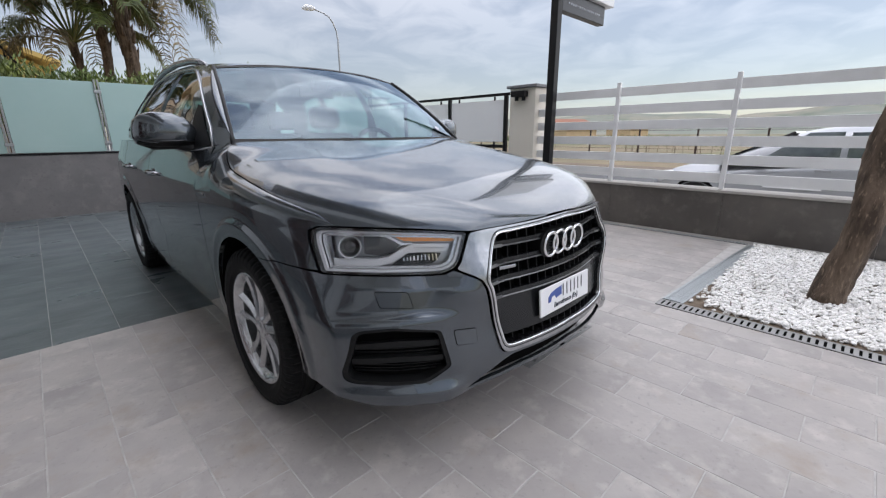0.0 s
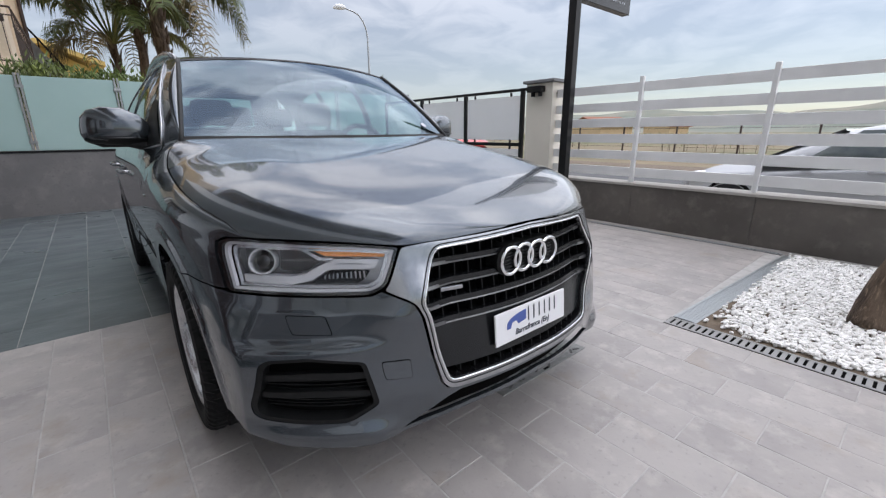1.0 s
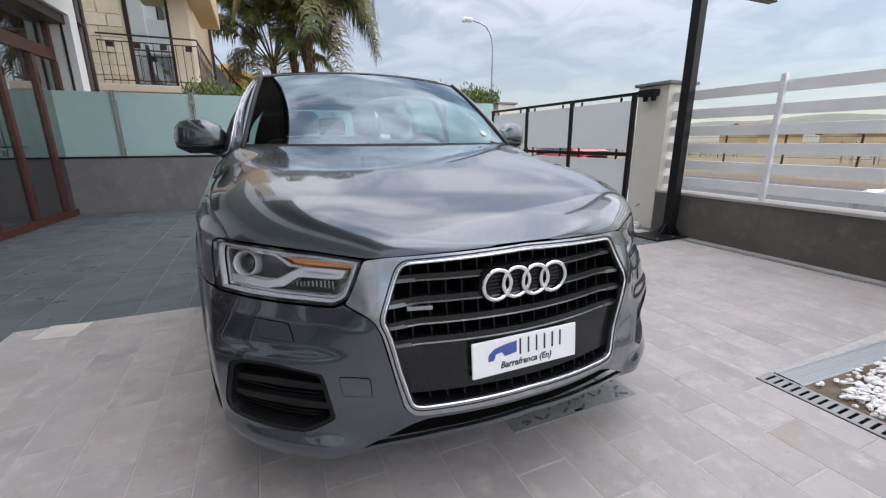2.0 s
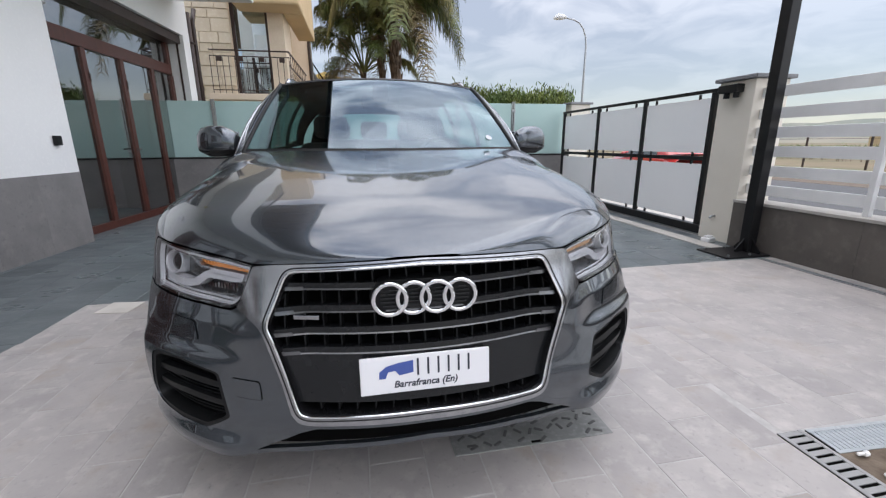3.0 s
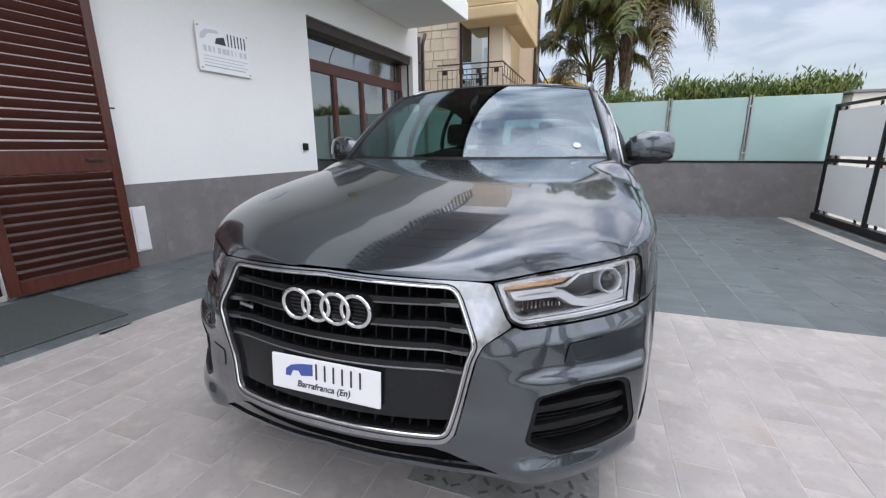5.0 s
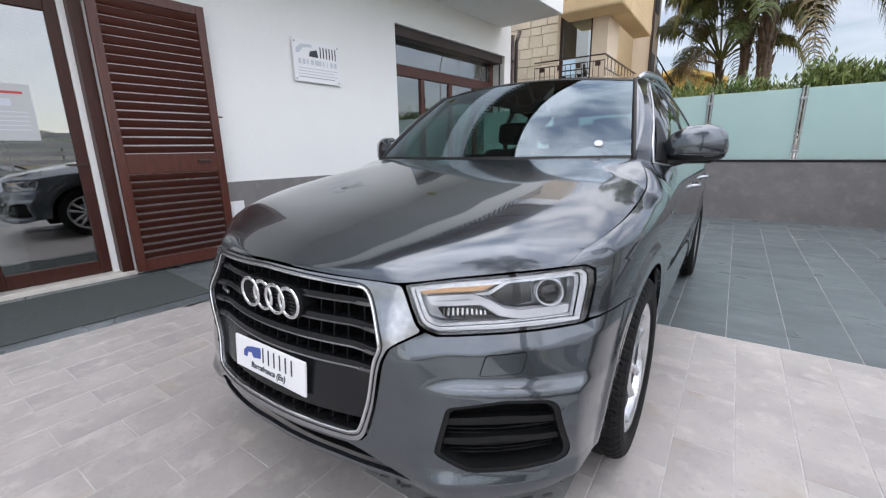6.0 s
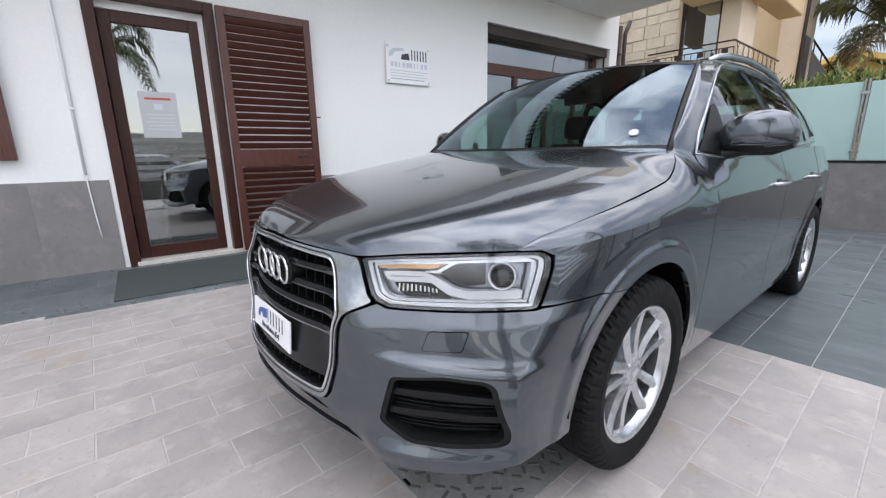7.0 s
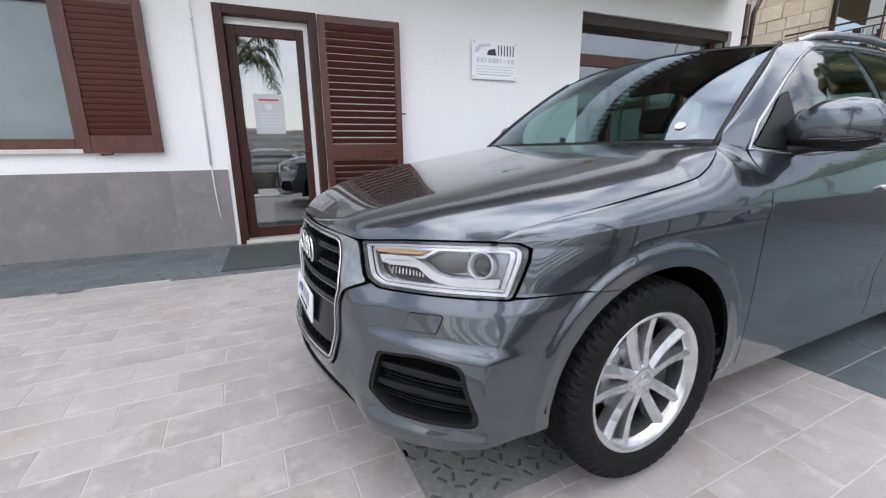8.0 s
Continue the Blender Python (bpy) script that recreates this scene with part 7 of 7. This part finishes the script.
hedge("shrub", pose(5.2, 15.0, -0.3), 1.2, 1.0, 3.1, 1200, 0.22, "small roadside tree beyond the gate", 70)


# ---- parked cars outside ----
def small_car(name, m, paint, length, label):
    """A five-door hatchback: lower body, cabin, glass, wheels; nose towards -y."""
    c = thing(name, m, label, "car", "parked hatchbacks")
    L = length

    def body(a, b):
        y = L * b
        top = mix_at(y, ((0, 0.62), (0.25, 0.78), (1.0, 0.92), (1.4, 0.98), (L - 0.5, 1.02), (L, 0.86)))
        half = 0.84 * (1 - 0.28 * (1 - ramp(0, 0.6, y)) ** 2 - 0.16 * ramp(L - 0.5, L, y) ** 2)
        t = (2 * a - 1)
        ang = t * math.pi * 0.5
        prof = ((-1.0, 0.20), (-0.98, 0.55), (-0.94, 0.85), (-0.6, 1.0), (0, 1.02), (0.6, 1.0), (0.94, 0.85), (0.98, 0.55), (1.0, 0.20))
        i = min(int(a * 8), 7)
        f = a * 8 - i
        px, pz = prof[i][0] + (prof[i + 1][0] - prof[i][0]) * f, prof[i][1] + (prof[i + 1][1] - prof[i][1]) * f
        return (-half * px, y, 0.2 + (top - 0.2) * (pz - 0.2) / 0.82)

    skin("body", [lattice(body, 32, 40)], paint, c)
    part("nose", boxed(-0.62, 0.62, -0.02, 0.10, 0.22, 0.60, 0.06), paint, c)

    def cabin(a, b):
        y = 0.95 + (L - 1.05) * b
        z = mix_at(y, ((0.95, 0.92), (1.9, 1.38), (2.5, 1.465), (L - 0.7, 1.42), (L - 0.1, 1.0)))
        t = 2 * a - 1
        zz = 0.92 + (z - 0.92) * (1 - abs(t) ** 5)
        return (-(0.80 - 0.20 * (zz - 0.92) / 0.56) * math.copysign(min(abs(t) * 1.25, 1), t), y, zz)

    cab = skin("cabin", [lattice(cabin, 24, 30)], paint, c)
    for s in (1, -1):
        for y0, y1, y2, y3 in ((1.50, 2.38, 2.38, 2.02), (2.45, 3.15, 2.95, 2.45)):
            bm = bmesh.new()
            q = [(0.795, y0, 0.97), (0.795, y1, 0.98), (0.655, y2, 1.38), (0.655, y3, 1.37)]
            vs = [bm.verts.new((s * (x + 0.012), y, z)) for x, y, z in q] + [bm.verts.new((s * (x - 0.02), y, z)) for x, y, z in q]
            for f in ((0, 1, 2, 3), (7, 6, 5, 4), (0, 4, 5, 1), (1, 5, 6, 2), (2, 6, 7, 3), (3, 7, 4, 0)):
                bm.faces.new([vs[i] for i in f])
            bmesh.ops.recalc_face_normals(bm, faces=bm.faces[:])
            part("side_window", bm, "dim_glass", cab, "dark side window")
        part("door_handle", boxed(-0.012, 0.012, -0.09, 0.09, -0.015, 0.015, 0.006), paint, c, "", pose(s * 0.835, 2.25, 0.86))
        bm = bmesh.new()
        bmesh.ops.create_uvsphere(bm, u_segments=14, v_segments=8, radius=1.0, matrix=pose(s * 0.93, 1.52, 0.99) @ Matrix.Diagonal((0.11, 0.07, 0.07, 1)))
        part("door_mirror", bm, paint, c, "", None, True)
        part("headlight", boxed(-0.14, 0.14, -0.10, 0.10, -0.08, 0.08, 0.05), "lamp_white", c, "", pose(s * 0.60, 0.20, 0.66, 25, 0, -25 * s))
        part("door_sticker", boxed(-0.004, 0.004, 1.62, 2.28, -0.04, 0.04, 0.002), "plate", c, "white sticker along the door", pose(s * 0.842, 0, 0.63))
        for y in (0.72, L - 0.72):
            bm = bmesh.new()
            lathe(bm, ((-0.09, 0.19), (-0.10, 0.26), (-0.08, 0.30), (0.08, 0.30), (0.10, 0.26), (0.09, 0.19), (0.05, 0.17), (0.06, 0.02), (0.06, 0.001)), 28)
            w = part("wheel", bm, "rubber", c, "black tyre", pose(s * 0.76, y, 0.30, 0, 0, 0 if s > 0 else 180), True)
            bm = bmesh.new()
            lathe(bm, ((0.075, 0.185), (0.085, 0.18), (0.07, 0.10), (0.078, 0.03), (0.078, 0.001)), 20)
            part("wheel_trim", bm, "lamp_grey", w, "grey wheel trim", None, True)
            bm = bmesh.new()
            lathe(bm, ((-0.02, 0.34), (0.055, 0.345), (0.06, 0.30)), 28)
            part("wheel_arch", bm, "dark", c, "", pose(s * 0.785, y, 0.32, 0, 0, 0 if s > 0 else 180), True)
    part("windscreen", prism(bmesh.new(), [(1.02, 0.955), (1.86, 1.365), (1.84, 1.39), (0.98, 0.97)], "x", -0.60, 0.60), "gloss_black", cab, "dark windscreen")
    part("bumper_trim", boxed(-0.55, 0.55, -0.035, 0.02, 0.30, 0.42, 0.02), "black", c)
    return c


small_car("hatchback", pose(7.15, 1.95, -0.285, 0, 0, 180), "white_car", 3.7, "silver white hatchback parked behind the slatted fence")
small_car("hatchback", pose(10.4, 14.6, -0.285, 0, 0, 180), "red_car", 3.8, "red hatchback parked on the pavement beyond the gate")
# ---- tiles of the forecourt: grey ones in running bond, dark slate round them ----
tiles = thing("floor", pose(0, 0, 0), "grey stone tiles in running bond with pale joints", "floor", "", "structure")
full_v, full_f = tile_verts(-TILE_W / 2 + GAP / 2, TILE_W / 2 - GAP / 2, -TILE_L / 2 + GAP / 2, TILE_L / 2 - GAP / 2)
full = bpy.data.meshes.new("tile")
full.from_pydata(full_v, [], full_f)
full.materials.append(M["tile"])
rest_v, rest_f = [], []
for i in range(-14, 20):
    x0, x1 = X0 + TILE_W * i, X0 + TILE_W * (i + 1)
    shift = 0.035 if i % 2 == 0 else -0.165
    for j in range(-18, 8):
        y0 = shift + TILE_L * j
        y1 = y0 + TILE_L
        xa, xb = x0, min(x1, 3.76)
        ya, yb = max(y0, -6.9), min(y1, EDGE_Y)
        border = strip_x((ya + yb) / 2)
        cut_here = x0 < border + 0.04
        xa = border if cut_here else xa
        if xb - xa < 0.04 or yb - ya < 0.02:
            continue
        if xb > BED[0] + 0.005 and ya < BED[1] - 0.005 and xa < 3.62:
            if xa < BED[0] and ya > -3.4:
                xb = BED[0]
            elif yb > BED[1] + 0.01:
                ya = BED[1]
            elif ya > -3.4:
                continue
        whole = abs(xb - xa - TILE_W) < 1e-6 and abs(yb - ya - TILE_L) < 1e-6
        near = -1.75 < (xa + xb) / 2 < 2.0 and -1.35 < (ya + yb) / 2 < 2.2
        if near:
            if whole:
                ob = new("tile", full)
            else:
                v, f = tile_verts(-(xb - xa - GAP) / 2, (xb - xa - GAP) / 2, -(yb - ya - GAP) / 2, (yb - ya - GAP) / 2)
                if cut_here:
                    v = [(p[0] + (strip_x((ya + yb) / 2 + p[1]) - border if p[0] < 0 else 0), p[1], p[2]) for p in v]
                me = bpy.data.meshes.new("tile")
                me.from_pydata(v, [], f)
                me.materials.append(M["tile"])
                ob = new("tile", me)
            ob.parent = tiles
            ob.matrix_basis = pose((xa + xb) / 2, (ya + yb) / 2, random.uniform(-0.0006, 0.0004), random.uniform(-0.12, 0.12), random.uniform(-0.12, 0.12), 0)
        else:
            v, f = tile_verts(xa + GAP / 2, xb - GAP / 2, ya + GAP / 2, yb - GAP / 2)
            if cut_here:
                v = [(p[0] + (strip_x(p[1]) - border if p[0] < (xa + xb) / 2 else 0), p[1], p[2]) for p in v]
            rest_f += [[len(rest_v) + k for k in q] for q in f]
            rest_v += v
mesh_part("outer_tiles", rest_v, rest_f, "tile_rest", tiles, "grey stone tiles further off", "stuff")

slates = thing("floor", pose(0, 0, 0), "dark slate tiles along the building and at the back", "floor", "", "structure")
setting("slate_bed", boxed(-4.6, 4.04, EDGE_Y + 0.001, 7.40, -0.1, -0.0025), "slate_grout", "dark grout bed", "floor")
for i in range(-16, 11):
    x0, x1 = 0.87 + 0.3 * i, 0.87 + 0.3 * (i + 1)
    off = (0.0, 0.6, 0.3, 0.9)[i % 4]
    for j in range(-10, 6):
        y0, y1 = EDGE_Y + 0.003 + 1.2 * j - off, EDGE_Y + 0.003 + 1.2 * (j + 1) - off
        xa, xb, ya, yb = x0, min(x1, 3.84), y0, min(y1, 7.3)
        skew = None
        if yb <= EDGE_Y + 0.004:
            skew = strip_x((ya + yb) / 2) - 0.002
            if xa > skew - 0.04:
                continue
            if xb > skew - 0.04:
                xb = skew
            else:
                skew = None
        elif ya < EDGE_Y:
            if xa > strip_x(EDGE_Y) - 0.05:
                ya = EDGE_Y + 0.003
            elif xb > strip_x(EDGE_Y):
                xb = strip_x(EDGE_Y) - 0.004
        xa = max(xa, -4.35)
        if xb - xa < 0.02 or yb - ya < 0.02 or ya < -7.0:
            continue
        v, f = tile_verts(-(xb - xa - 0.003) / 2, (xb - xa - 0.003) / 2, -(yb - ya - 0.003) / 2, (yb - ya - 0.003) / 2, 0.0009)
        if skew is not None:
            v = [(p[0] + (0.088 * p[1] if p[0] > 0 else 0), p[1], p[2]) for p in v]
        me = bpy.data.meshes.new("slate")
        me.from_pydata(v, [], f)
        me.materials.append(M["slate_one"])
        ob = new("slate", me)
        ob.parent = slates
        ob.matrix_basis = pose((xa + xb) / 2, (ya + yb) / 2, 0.0005)
